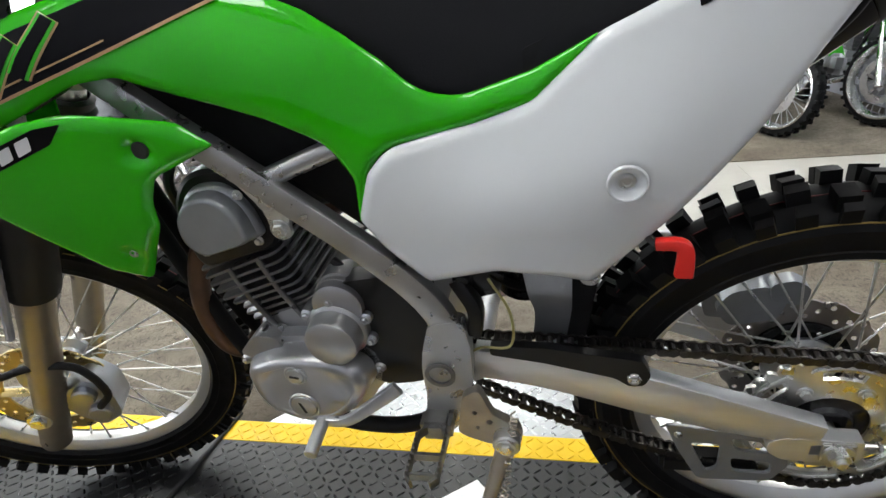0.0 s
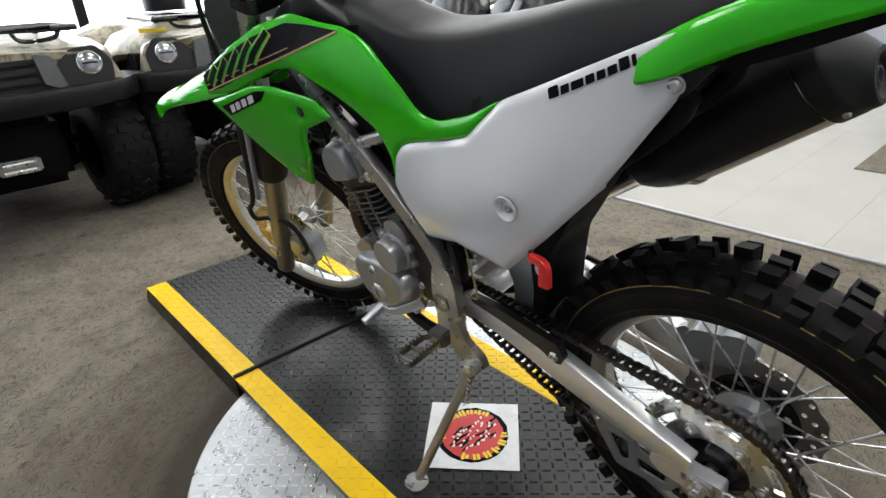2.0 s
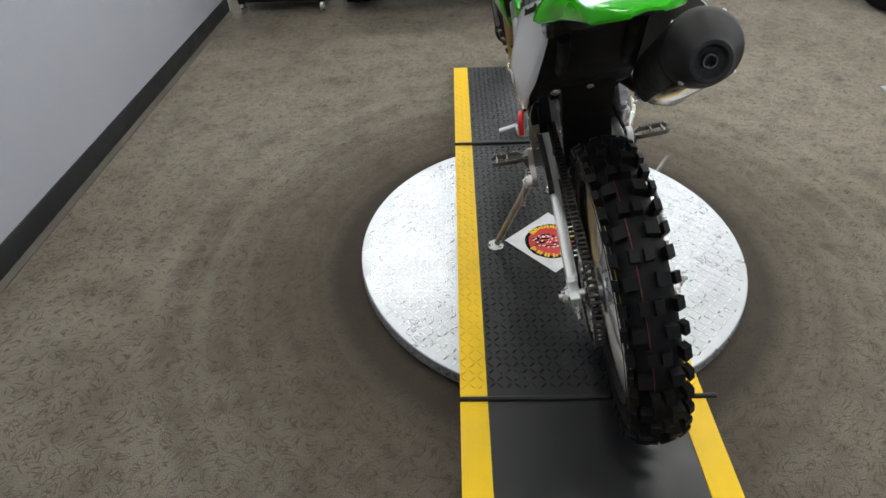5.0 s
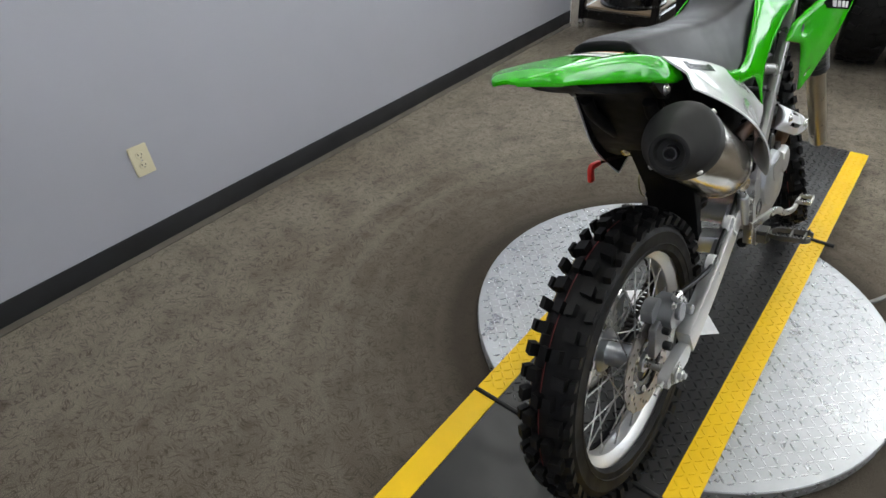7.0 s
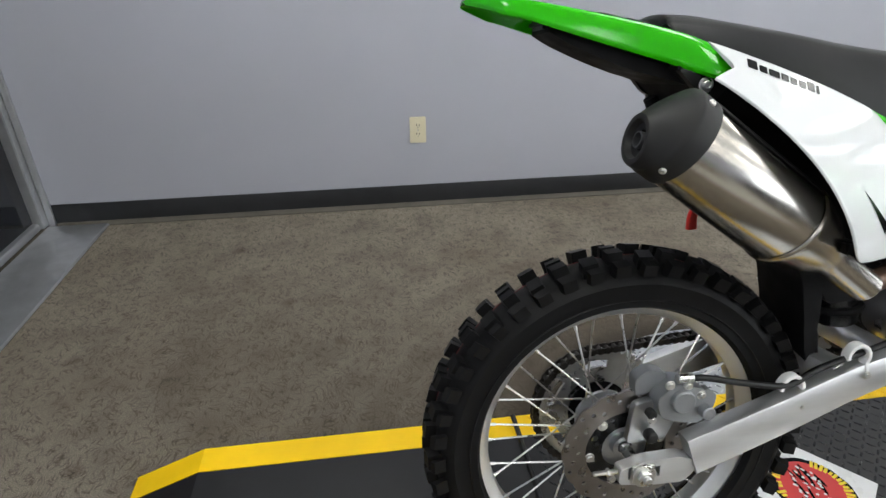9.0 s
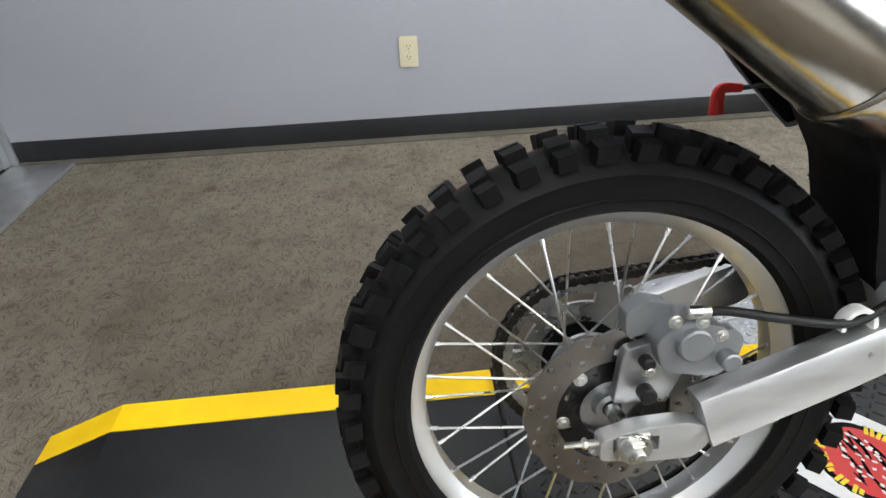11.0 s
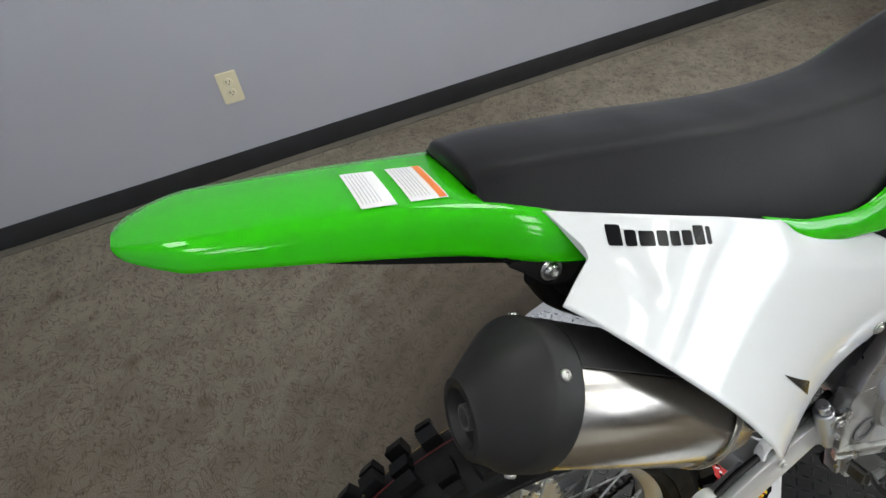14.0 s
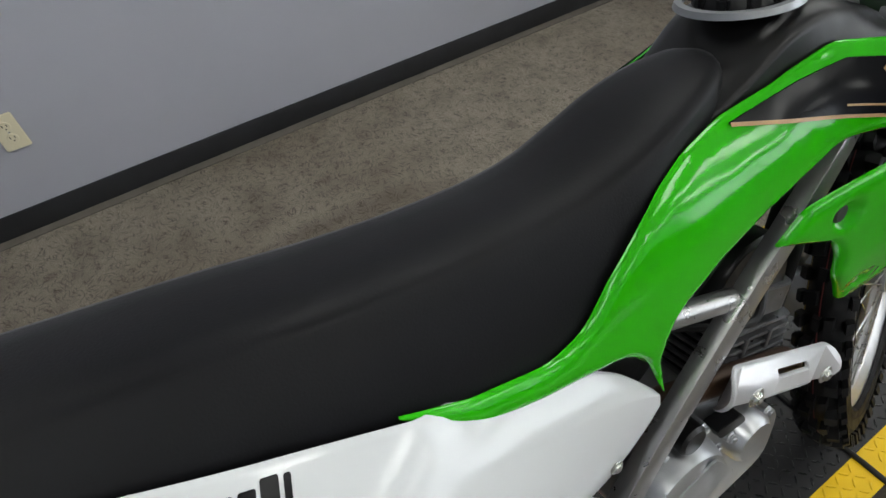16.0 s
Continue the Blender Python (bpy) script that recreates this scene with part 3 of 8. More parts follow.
def tread(bm, inside, x0, x1, y0, y1, z, step=0.026, size=0.0105, h=0.0016, turn=0.0, wide=0.34):
    """Raised lozenge ribs with rounded backs, in crossed pairs, where inside(x, y) allows."""
    nx, ny = int((x1 - x0) / step) + 1, int((y1 - y0) / step) + 1
    for i in range(nx):
        for j in range(ny):
            x, y = x0 + i * step, y0 + j * step
            if not inside(x, y):
                continue
            a = turn + (math.pi / 4 if (i + j) % 2 else -math.pi / 4)
            c, s = math.cos(a), math.sin(a)
            L, W = size, size * wide
            vs = []
            for u, v, k in ((-L, 0, 0), (-L * 0.5, W, 0), (L * 0.5, W, 0), (L, 0, 0), (L * 0.5, -W, 0), (-L * 0.5, -W, 0),
                            (-L * 0.72, 0, h), (-L * 0.40, W * 0.5, h), (L * 0.40, W * 0.5, h), (L * 0.72, 0, h), (L * 0.40, -W * 0.5, h), (-L * 0.40, -W * 0.5, h)):
                vs.append(bm.verts.new((x + u * c - v * s, y + u * s + v * c, z(x, y) + k)))
            for q in range(6):
                bm.faces.new((vs[q], vs[(q + 1) % 6], vs[6 + (q + 1) % 6], vs[6 + q]))
            bm.faces.new(vs[6:])


table = thing("turntable", "round galvanised tread-plate display turntable on the carpet", "turntable", pose(*DISC, 0))
bm = bmesh.new()
lathe(bm, [(0.0001, 0.012), (DISC_R - 0.015, 0.012), (DISC_R - 0.004, 0.012), (DISC_R, 0.016), (DISC_R, DISC_Z - 0.003), (DISC_R - 0.003, DISC_Z), (0.0001, DISC_Z)], (0, 0, 0), (0, 0, 1), 96)
part("disc", bm, "plate", table, smooth=30)
bm = bmesh.new()
tread(bm, lambda x, y: 0.285 < abs(x) and x * x + y * y < (DISC_R - 0.02) ** 2, -0.62, 0.62, -0.62, 0.62, lambda x, y: DISC_Z - 0.0002, 0.0215, 0.0125, 0.0013, 0.0, 0.22)
tagged(part("tread_ribs", bm, "plate_raised", table, smooth=0), kind="stuff")
bm = bmesh.new()
lathe(bm, [(0.0001, 0.0), (DISC_R - 0.04, 0.0), (DISC_R - 0.04, 0.012), (0.0001, 0.012)], (0, 0, 0), (0, 0, 1), 64)
part("base_ring", bm, "black_plastic", table)
bm = bmesh.new()
ribs = 150
for i in range(ribs):
    a = 2 * math.pi * i / ribs
    m = Matrix.Rotation(a, 4, "Z") @ Matrix.Translation((DISC_R, 0, 0.036)) @ Matrix.Rotation(math.pi / 4 * (1 if i % 2 else -1), 4, "X")
    box(bm, (-0.001, -0.009, -0.0025), (0.0014, 0.009, 0.0025), m=m)
tagged(part("rim_ribs", bm, "plate_raised", table, smooth=0), kind="stuff")
bm = bmesh.new()
tube(bm, [(0.46, 0.395, 0.03), (0.495, 0.435, 0.036), (0.545, 0.495, 0.060)], 0.008, 10)
part("lock_pin", bm, "peg", table, "small steel lock pin handle")


def deck_z(y):
    """Height of the ramp's top along its length."""
    if y < -0.76:
        return max(0.012, DECK - (-0.76 - y) * 0.42)
    if y > 2.0:
        return max(0.012, DECK - (y - 2.0) * 1.2)
    return DECK


ramp = thing("motorcycle_ramp", "black tread-plate display ramp with yellow edge stripes", "ramp")
SECTIONS = (("front_section", 1.243, 2.06), ("middle_section", 0.006, 1.231), ("rear_section", -0.93, -0.006))
for nm, y0, y1 in SECTIONS:
    ys = [y0] + [y for y in (-0.76, 2.0) if y0 < y < y1] + [y1]
    bm = bmesh.new()
    for a, b in zip(ys, ys[1:]):
        za, zb = deck_z(a), deck_z(b)
        low = DISC_Z + 0.002 if nm == "middle_section" else 0.0
        vs = [bm.verts.new((x, y, z)) for y, zt in ((a, za), (b, zb)) for x in (-0.3, 0.3) for z in (min(low, zt - 0.01), zt - 0.004)]
        for q in ((0, 1, 3, 2), (4, 6, 7, 5), (1, 5, 7, 3), (0, 4, 5, 1), (2, 3, 7, 6), (0, 2, 6, 4)):
            bm.faces.new([vs[k] for k in q])
    sec = part(nm, bm, "deck", ramp, smooth=20)
    for s, lab in ((0, "black ribbed tread surface"), (-1, "yellow painted edge stripe"), (1, "yellow painted edge stripe")):
        xa, xb = (-0.232, 0.232) if s == 0 else ((-0.303, -0.234) if s < 0 else (0.234, 0.303))
        bm = bmesh.new()
        for a, b in zip(ys, ys[1:]):
            za, zb = deck_z(a), deck_z(b)
            vs = [bm.verts.new((x, y, zt - k)) for y, zt in ((a, za), (b, zb)) for x in (xa, xb) for k in (0.004, 0.0)]
            for q in ((1, 5, 7, 3), (0, 4, 5, 1), (2, 3, 7, 6), (0, 1, 3, 2), (4, 6, 7, 5)):
                bm.faces.new([vs[k] for k in q])
        bmesh.ops.remove_doubles(bm, verts=bm.verts, dist=0.0001)
        if s == 0:
            tagged(part("tread_surface", bm, "deck", sec, lab, smooth=0))
            bm = bmesh.new()
        if nm != "rear_section":
            tread(bm, lambda x, y: xa + 0.009 < x < xb - 0.009 and y0 + 0.012 < y < y1 - 0.012, xa + 0.011, xb, y0 + 0.012, y1, lambda x, y: deck_z(y) - 0.0002, 0.0220, 0.0114, 0.0018, 0.0, 0.24)
        if s == 0 and nm == "rear_section":
            bm.free()
        elif s == 0:
            tagged(part("tread_rib_rest", bm, "deck_rib", sec, smooth=0), kind="stuff")
        else:
            part("edge_stripe", bm, "yellow", sec, lab, smooth=0)
for y in (0.0, 1.237):
    bm = bmesh.new()
    cyl(bm, (-0.303, y, DECK + 0.002), (0.33, y, DECK + 0.002), 0.0065, n=12, bevel=0.001)
    part("hinge_rod", bm, "rubber", ramp, "black hinge rod between two ramp sections")

# printed sticker sheet that lies on the ramp
mat_at = Matrix.Translation((0.008, 0.605, DECK + 0.002)) @ Matrix.Rotation(radians(42), 4, "Z")
sticker = thing("printed_sticker", "square white sticker with a round red and yellow emblem", "sticker", mat_at)
bm = bmesh.new()
box(bm, (-0.108, -0.108, 0), (0.108, 0.108, 0.0012), 0.0005, seg=1)
part("sheet", bm, "paper", sticker)
def blob(rx, ry, z0, th, wob, n=56, seed=2):
    """A slightly ragged printed oval."""
    rn = random.Random(seed)
    bm = bmesh.new()
    slab(bm, [((rx + rn.uniform(-wob, wob)) * math.cos(2 * math.pi * k / n), (ry + rn.uniform(-wob, wob)) * math.sin(2 * math.pi * k / n)) for k in range(n)], lambda u, v, w: (u, v, z0 + w), th)
    return bm


part("emblem_ring", blob(0.089, 0.084, 0.0012, 0.0004, 0.0018), "decal_black", sticker, "black ragged emblem edge")
part("emblem_field", blob(0.080, 0.072, 0.0016, 0.0004, 0.0012, seed=5), "red_print", sticker, "red oval emblem field")
rnd = random.Random(4)
EMBLEM = radians(-50)
for a0, a1, n in ((0.50, math.pi - 0.50, 9), (math.pi + 0.70, 2 * math.pi - 0.70, 6)):
    for i in range(n):
        a = a0 + (a1 - a0) * i / (n - 1)
        m = Matrix.Rotation(a + EMBLEM, 4, "Z") @ Matrix.Translation((0.074, 0, 0))
        for dy, hh in ((-0.0062, rnd.uniform(0.0075, 0.0105)), (0.0030, rnd.uniform(0.005, 0.0105))):
            bm = bmesh.new()
            box(bm, (-hh, dy - 0.0026, 0.0020), (hh, dy + 0.0040, 0.0024), m=m)
            part("letter_bar", bm, "yellow_print", sticker)
EC, ES = math.cos(EMBLEM), math.sin(EMBLEM)


def flecks(spots, z0):
    """Small ragged printed ovals (u, v, length, width, slant) that lie along the emblem's line."""
    bm = bmesh.new()
    for u, v, ln, wd, sl in spots:
        ring = []
        for q in range(8):
            a = math.pi * q / 4
            r = rnd.uniform(0.75, 1.15)
            x, y = ln * r * math.cos(a), wd * r * math.sin(a)
            x, y = u + x * math.cos(sl) - y * math.sin(sl), v + x * math.sin(sl) + y * math.cos(sl)
            ring.append((x * EC - y * ES, x * ES + y * EC))
        slab(bm, ring, lambda u, v, w: (u, v, z0 + w), 0.0002)
    return bm


for v0, half in ((0.024, 0.050), (0.006, 0.062), (-0.012, 0.062), (-0.030, 0.046)):
    spots = [(rnd.uniform(-half, half), v0 + rnd.uniform(-0.005, 0.005), rnd.uniform(0.010, 0.020), rnd.uniform(0.0022, 0.0042), rnd.uniform(-0.1, 0.35)) for q in range(6)]
    tagged(part("emblem_stroke", flecks(spots, 0.0022), "decal_black", sticker), kind="stuff")
    spots = [(-half + 2 * half * (q + rnd.uniform(0.1, 0.9)) / 9, v0 + rnd.uniform(-0.008, 0.008), rnd.uniform(0.0036, 0.0062), rnd.uniform(0.0020, 0.0034), rnd.uniform(0.3, 1.1)) for q in range(9)]
    tagged(part("emblem_fleck", flecks(spots, 0.0025), "decal_white", sticker), kind="stuff")


# ---- the motorcycle ----
from mathutils import geometry

LEAN = radians(-11.5)
bike = thing("motorcycle", "new green and white off-road motorcycle on its side stand", "motorcycle",
             Matrix.Translation((0.122, 0.070, DECK)) @ Matrix.Rotation(LEAN, 4, "Y"))
AXLE = Vector((0, 0, 0.325))
STEER = radians(20.0)
RAKE = math.atan(0.4986)
FAXLE = Vector((0, 1.285, 0.347))
HEAD = Vector((0, 1.402, 0.0))
FORK_UP = Vector((0, -math.sin(RAKE), math.cos(RAKE)))
TURN = Matrix.Translation(HEAD) @ Matrix.Rotation(STEER, 4, FORK_UP) @ Matrix.Translation(-HEAD)


def rbf(ctrl, ease=1e-5):
    """A smooth height field near control points (y, z, h); ease lets it pass them by."""
    P = np.array([(c[0], c[1]) for c in ctrl])
    n = len(P)

    def phi(r2):
        return 0.5 * r2 * np.log(np.maximum(r2, 1e-12))
    D = ((P[:, None] - P[None]) ** 2).sum(-1)
    A = np.zeros((n + 3, n + 3))
    A[:n, :n] = phi(D) + np.eye(n) * ease
    A[:n, n] = A[n, :n] = 1
    A[:n, n + 1:] = P
    A[n + 1:, :n] = P.T
    w = np.linalg.solve(A, np.concatenate([[c[2] for c in ctrl], np.zeros(3)]))

    def f(y, z):
        r2 = (P[:, 0] - y) ** 2 + (P[:, 1] - z) ** 2
        return float(phi(r2) @ w[:n] + w[n] + w[n + 1] * y + w[n + 2] * z)
    return f


def settle(pts):
    """Ease the rear upper part of an outline down a little."""
    out = []
    for q in pts:
        y, z = q[0], q[1]
        k = 0.0135 * max(0.0, min(1.0, (0.66 - y) / 0.3)) * max(0.0, min(1.0, (z - 0.65) / 0.2))
        out.append((y, z - k) + tuple(q[2:]))
    return out


def out_by(pts, d):
    return [(y, z, h + d) for y, z, h in settle(pts)]


def seg_dist(p, poly):
    best = 9.0
    for i in range(len(poly)):
        a, b = poly[i - 1], poly[i]
        d = b - a
        t = max(0, min(1, (p - a).dot(d) / max(d.length_squared, 1e-12)))
        best = min(best, (p - a - d * t).length)
    return best


def inside(p, poly):
    k = False
    for i in range(len(poly)):
        a, b = poly[i - 1], poly[i]
        if (a.y > p.y) != (b.y > p.y) and p.x < (b.x - a.x) * (p.y - a.y) / (b.y - a.y) + a.x:
            k = not k
    return k


def panel(bm, poly, f, side, thick=0.003, roll=0.006, roll_d=0.012, off=0.0, grid=0.014, r=0.008, dips=(), mid=0.0):
    """A moulded skin over the outline poly (y, z); f gives its distance from the middle plane; its edges roll inwards."""
    poly = [Vector(p) for p in round_poly(poly, r, 4)]
    pts = []
    for i in range(len(poly)):
        a, b = poly[i - 1], poly[i]
        n = max(1, int((b - a).length / grid))
        pts += [a + (b - a) * (k / n) for k in range(n)]
    nb = len(pts)
    lo = Vector((min(p.x for p in pts), min(p.y for p in pts)))
    hi = Vector((max(p.x for p in pts), max(p.y for p in pts)))
    y = lo.x
    row = 0
    while y < hi.x:
        z = lo.y + (grid / 2 if row % 2 else 0)
        while z < hi.y:
            p = Vector((y, z))
            if inside(p, pts[:nb]) and seg_dist(p, pts[:nb]) > grid * 0.45:
                pts.append(p)
            z += grid
        y += grid * 0.87
        row += 1
    if roll > 0:
        c = sum(pts[:nb], Vector((0, 0))) / nb
        for i in range(nb):
            a, b = pts[i - 1], pts[(i + 1) % nb]
            nrm = Vector((b.y - a.y, a.x - b.x))
            if nrm.length > 0:
                nrm.normalize()
                q = pts[i] + nrm * 0.002
                nrm = -nrm if not inside(pts[i] + nrm * 0.002, pts[:nb]) else nrm
                for d in (roll_d * 0.22, roll_d * 0.6):
                    q = pts[i] + nrm * d
                    if inside(q, pts[:nb]) and seg_dist(q, pts[:nb]) > d * 0.8:
                        pts.append(q)
    res = geometry.delaunay_2d_cdt(pts, [(i, (i + 1) % nb) for i in range(nb)], [], 1, 1e-5)
    verts, faces = res[0], res[2]
    bpoly = pts[:nb]
    top = []
    for v in verts:
        d = seg_dist(v, bpoly) if roll > 0 else 1
        k = max(0.0, 1 - d / roll_d) if roll > 0 else 0
        h = f(v.x, v.y) + off - roll * k * k
        for cy, cz, rr, dep in dips:
            q = math.hypot(v.x - cy, v.y - cz) / rr
            if q < 1:
                h -= dep * (1 - q * q) ** 1.5
        top.append(h)
    a = [bm.verts.new((mid + side * h, v.x, v.y)) for h, v in zip(top, verts)]
    b = [bm.verts.new((mid + side * (h - thick), v.x, v.y)) for h, v in zip(top, verts)]
    count = {}
    for fc in faces:
        bm.faces.new([a[i] for i in fc])
        bm.faces.new([b[i] for i in reversed(fc)])
        for i in range(len(fc)):
            e = (fc[i], fc[(i + 1) % len(fc)])
            count[e] = 1
    for (i, j) in count:
        if (j, i) not in count:
            bm.faces.new((a[j], a[i], b[i], b[j]))
    return bm


# ---- wheels ----
def tyre_mesh(bm, kb, c, R, width, rim_r, knobs, seed=1, turn=Matrix.Identity(4)):
    """A knobbly tyre about the x axis: carcass and separate rubber blocks."""
    rnd = random.Random(seed)
    kh = 0.0165
    Rc = R - kh
    hw = width / 2
    H = Rc - rim_r
    prof = []
    for i in range(17):
        a = math.pi * (i / 16) - math.pi / 2
        x = math.sin(a)
        rr = rim_r + H * (max(0.0, math.cos(a)) ** 0.62)
        xx = hw * 0.86 * x * (1.0 if abs(x) < 0.98 else 0.86)
        prof.append((rr, xx))
    prof = [(rim_r - 0.006, -hw * 0.55)] + prof + [(rim_r - 0.006, hw * 0.55)]
    lathe(bm, prof, c, (1, 0, 0), 96)

    def surf(x):
        s = max(-0.999, min(0.999, x / (hw * 0.86)))
        return rim_r + H * (math.sqrt(1 - s * s) ** 0.62)

    def block(ang, x0, x1, length, hh, skew=0.0):
        vs = []
        for lvl in (0, 1):
            for sx, sl in ((0, -1), (1, -1), (1, 1), (0, 1)):
                x = x0 + (x1 - x0) * sx
                sh = 0.0 if lvl == 0 else 0.10
                xm = (x0 + x1) / 2
                x = x + (xm - x) * sh
                rad = R - 0.022 * (x / hw) ** 2 if lvl else max(surf(x) - 0.004, R - 0.034)
                if lvl and abs(x) > hw * 0.5:
                    x += math.copysign(0.0055, x)
                la = (length * (1 - sh) * sl / 2 + skew * (sx - 0.5)) / R
                a = ang + la
                vs.append(kb.verts.new(Vector(c) + Vector((x, rad * math.cos(a), rad * math.sin(a)))))
        for q in ((0, 1, 2, 3), (4, 7, 6, 5), (0, 4, 5, 1), (1, 5, 6, 2), (2, 6, 7, 3), (3, 7, 4, 0)):
            kb.faces.new([vs[k] for k in q])
    for i in range(knobs):
        a = 2 * math.pi * i / knobs
        step = 2 * math.pi * R / knobs
        j = lambda: rnd.uniform(0.94, 1.06)
        if i % 2 == 0:
            block(a, -hw * 0.34, -hw * 0.055, step * 0.58 * j(), kh, 0.002)
            block(a, hw * 0.055, hw * 0.34, step * 0.58 * j(), kh, -0.002)
            block(a, -hw * 0.82, -hw * 0.58, step * 0.55 * j(), kh, 0.004)
            block(a, hw * 0.58, hw * 0.82, step * 0.55 * j(), kh, -0.004)
        else:
            block(a, -hw * 0.56, -hw * 0.25, step * 0.58 * j(), kh, -0.002)
            block(a, hw * 0.25, hw * 0.56, step * 0.58 * j(), kh, 0.002)
            block(a, -hw * 0.84, -hw * 0.66, step * 0.52 * j(), kh, 0.003)
            block(a, hw * 0.66, hw * 0.84, step * 0.52 * j(), kh, -0.003)
    # moulding lines on the sidewall
    for s in (-1, 1):
        lathe(bm, [(rim_r + 0.012, s * hw * 0.80), (rim_r + 0.0135, s * hw * 0.83), (rim_r + 0.015, s * hw * 0.81)], c, (1, 0, 0), 72)
    bmesh.ops.transform(bm, matrix=turn, verts=bm.verts)
    bmesh.ops.transform(kb, matrix=turn, verts=kb.verts)
    return bm


def spin(bm, turn):
    bmesh.ops.transform(bm, matrix=turn, verts=bm.verts)
    return bm


def wheel(name, c, R, width, rim_r, rim_w, knobs, hub_w, hub_r, turn, rim_mat, seed, side_off=0.0):
    c = Vector(c)
    bm = bmesh.new()
    w = rim_w / 2
    ro = rim_r + 0.012
    prof = [(ro, -w), (ro, -w + 0.005), (rim_r, -w + 0.008), (rim_r - 0.016, -w * 0.35), (rim_r - 0.016, w * 0.35), (rim_r, w - 0.008), (ro, w - 0.005), (ro, w),
            (ro - 0.009, w), (rim_r - 0.010, w * 0.86), (rim_r - 0.024, w * 0.42), (rim_r - 0.026, 0), (rim_r - 0.024, -w * 0.42), (rim_r - 0.010, -w * 0.86), (ro - 0.009, -w)]
    lathe(bm, prof, c, (1, 0, 0), 96, cyclic_profile=True)
    rim = part(name, spin(bm, turn), rim_mat, bike, smooth=35)
    bm = bmesh.new()
    kb = bmesh.new()
    tyre_mesh(bm, kb, c, R, width, rim_r, knobs, seed, turn)
    part("tyre", bm, "tyre", rim, "black off-road tyre carcass", smooth=28)
    tagged(part("tread_block_rest", kb, "tyre", rim, "black rubber tread blocks", smooth=0), kind="stuff")
    for k, (q, mt) in enumerate(((-0.72, "mould_gold"), (-0.17, "mould_red"))):
        sw = q * width / 2
        rr = rim_r + (R - 0.0165 - rim_r) * (math.sqrt(1 - (q / 0.86) ** 2) ** 0.62)
        lb = bmesh.new()
        lathe(lb, [(rr - 0.001, sw - 0.0008), (rr + 0.0007, sw - 0.0008), (rr + 0.0007, sw + 0.0008), (rr - 0.001, sw + 0.0008)], c, (1, 0, 0), 80)
        part("paint_line", spin(lb, turn), mt, rim, "thin coloured factory line on the new tyre")
    bm = bmesh.new()
    lathe(bm, [(0.012, -hub_w / 2 - 0.012), (0.020, -hub_w / 2 - 0.012), (0.022, -hub_w / 2), (hub_r, -hub_w / 2), (hub_r, -hub_w / 2 + 0.006), (hub_r * 0.62, -hub_w / 2 + 0.016), (hub_r * 0.56, 0),
               (hub_r * 0.62, hub_w / 2 - 0.016), (hub_r, hub_w / 2 - 0.006), (hub_r, hub_w / 2), (0.022, hub_w / 2), (0.020, hub_w / 2 + 0.012), (0.012, hub_w / 2 + 0.012)], c, (1, 0, 0), 36)
    part("hub", spin(bm, turn), "alu", rim)
    n = 36
    for i in range(n):
        s = 1 if i % 2 else -1
        lean_dir = 1 if (i // 2) % 2 else -1
        a = 2 * math.pi * i / n
        ah = a + lean_dir * 0.62
        p = c + Vector((s * (hub_w / 2 - 0.004), math.cos(ah) * (hub_r - 0.005), math.sin(ah) * (hub_r - 0.005)))
        q = c + Vector((s * 0.006, math.cos(a) * (rim_r - 0.022), math.sin(a) * (rim_r - 0.022)))
        bm = bmesh.new()
        cyl(bm, p, q, 0.0017, n=6)
        d = (q - p).normalized()
        cyl(bm, q - d * 0.013, q + d * 0.004, 0.0028, n=6)
        part("spoke", spin(bm, turn), "chrome", rim)
    return rim


I4 = Matrix.Identity(4)
rear_wheel = wheel("rear_wheel", AXLE + Vector((0.003, 0, 0)), 0.335, 0.122, 0.248, 0.062, 46, 0.085, 0.052, I4, "rim_alu", 3)
front_wheel = wheel("front_wheel", FAXLE, 0.350, 0.088, 0.270, 0.050, 54, 0.075, 0.034, TURN, "rim_alu", 7)


def wave_disc(bm, c, x, r, t, n, inner, holes, rings):
    """A brake disc with a scalloped edge and drilled holes, square to the x axis."""
    m = 12 * n
    poly = []
    for i in range(m):
        a = 2 * math.pi * i / m
        rr = r - 0.0035 * (0.5 - 0.5 * math.cos(a * n)) ** 2
        poly.append((rr * math.cos(a), rr * math.sin(a)))
    hs = [circle(0, 0, inner, 40)]
    for k in range(holes):
        for j in range(rings):
            a = 2 * math.pi * (k + j / rings) / holes
            rr = inner + (r - inner) * (0.28 + 0.5 * j / max(1, rings - 1))
            hs.append(circle(rr * math.cos(a), rr * math.sin(a), 0.0042, 8))
    slab(bm, poly, lambda u, v, w: (x + w, c[1] + u, c[2] + v), t, holes=hs)
    return bm


bm = wave_disc(bmesh.new(), AXLE, 0.058, 0.110, 0.004, 16, 0.070, 12, 3)
rdisc = part("rear_brake_disc", bm, "disc_steel", rear_wheel, "drilled wave brake disc", smooth=25)
bm = bmesh.new()
poly = circle(0, 0, 0.072, 40)
hs = [circle(0.056 * math.cos(2 * math.pi * k / 8 + 0.4), 0.056 * math.sin(2 * math.pi * k / 8 + 0.4), 0.007 if k % 2 else 0.004, 10) for k in range(8)]
slab(bm, poly, lambda u, v, w: (0.0525 + w, AXLE.y + u, AXLE.z + v), 0.005, holes=[circle(0, 0, 0.040, 24)] + hs)
part("disc_carrier", bm, "black_gloss", rear_wheel, "black disc carrier")
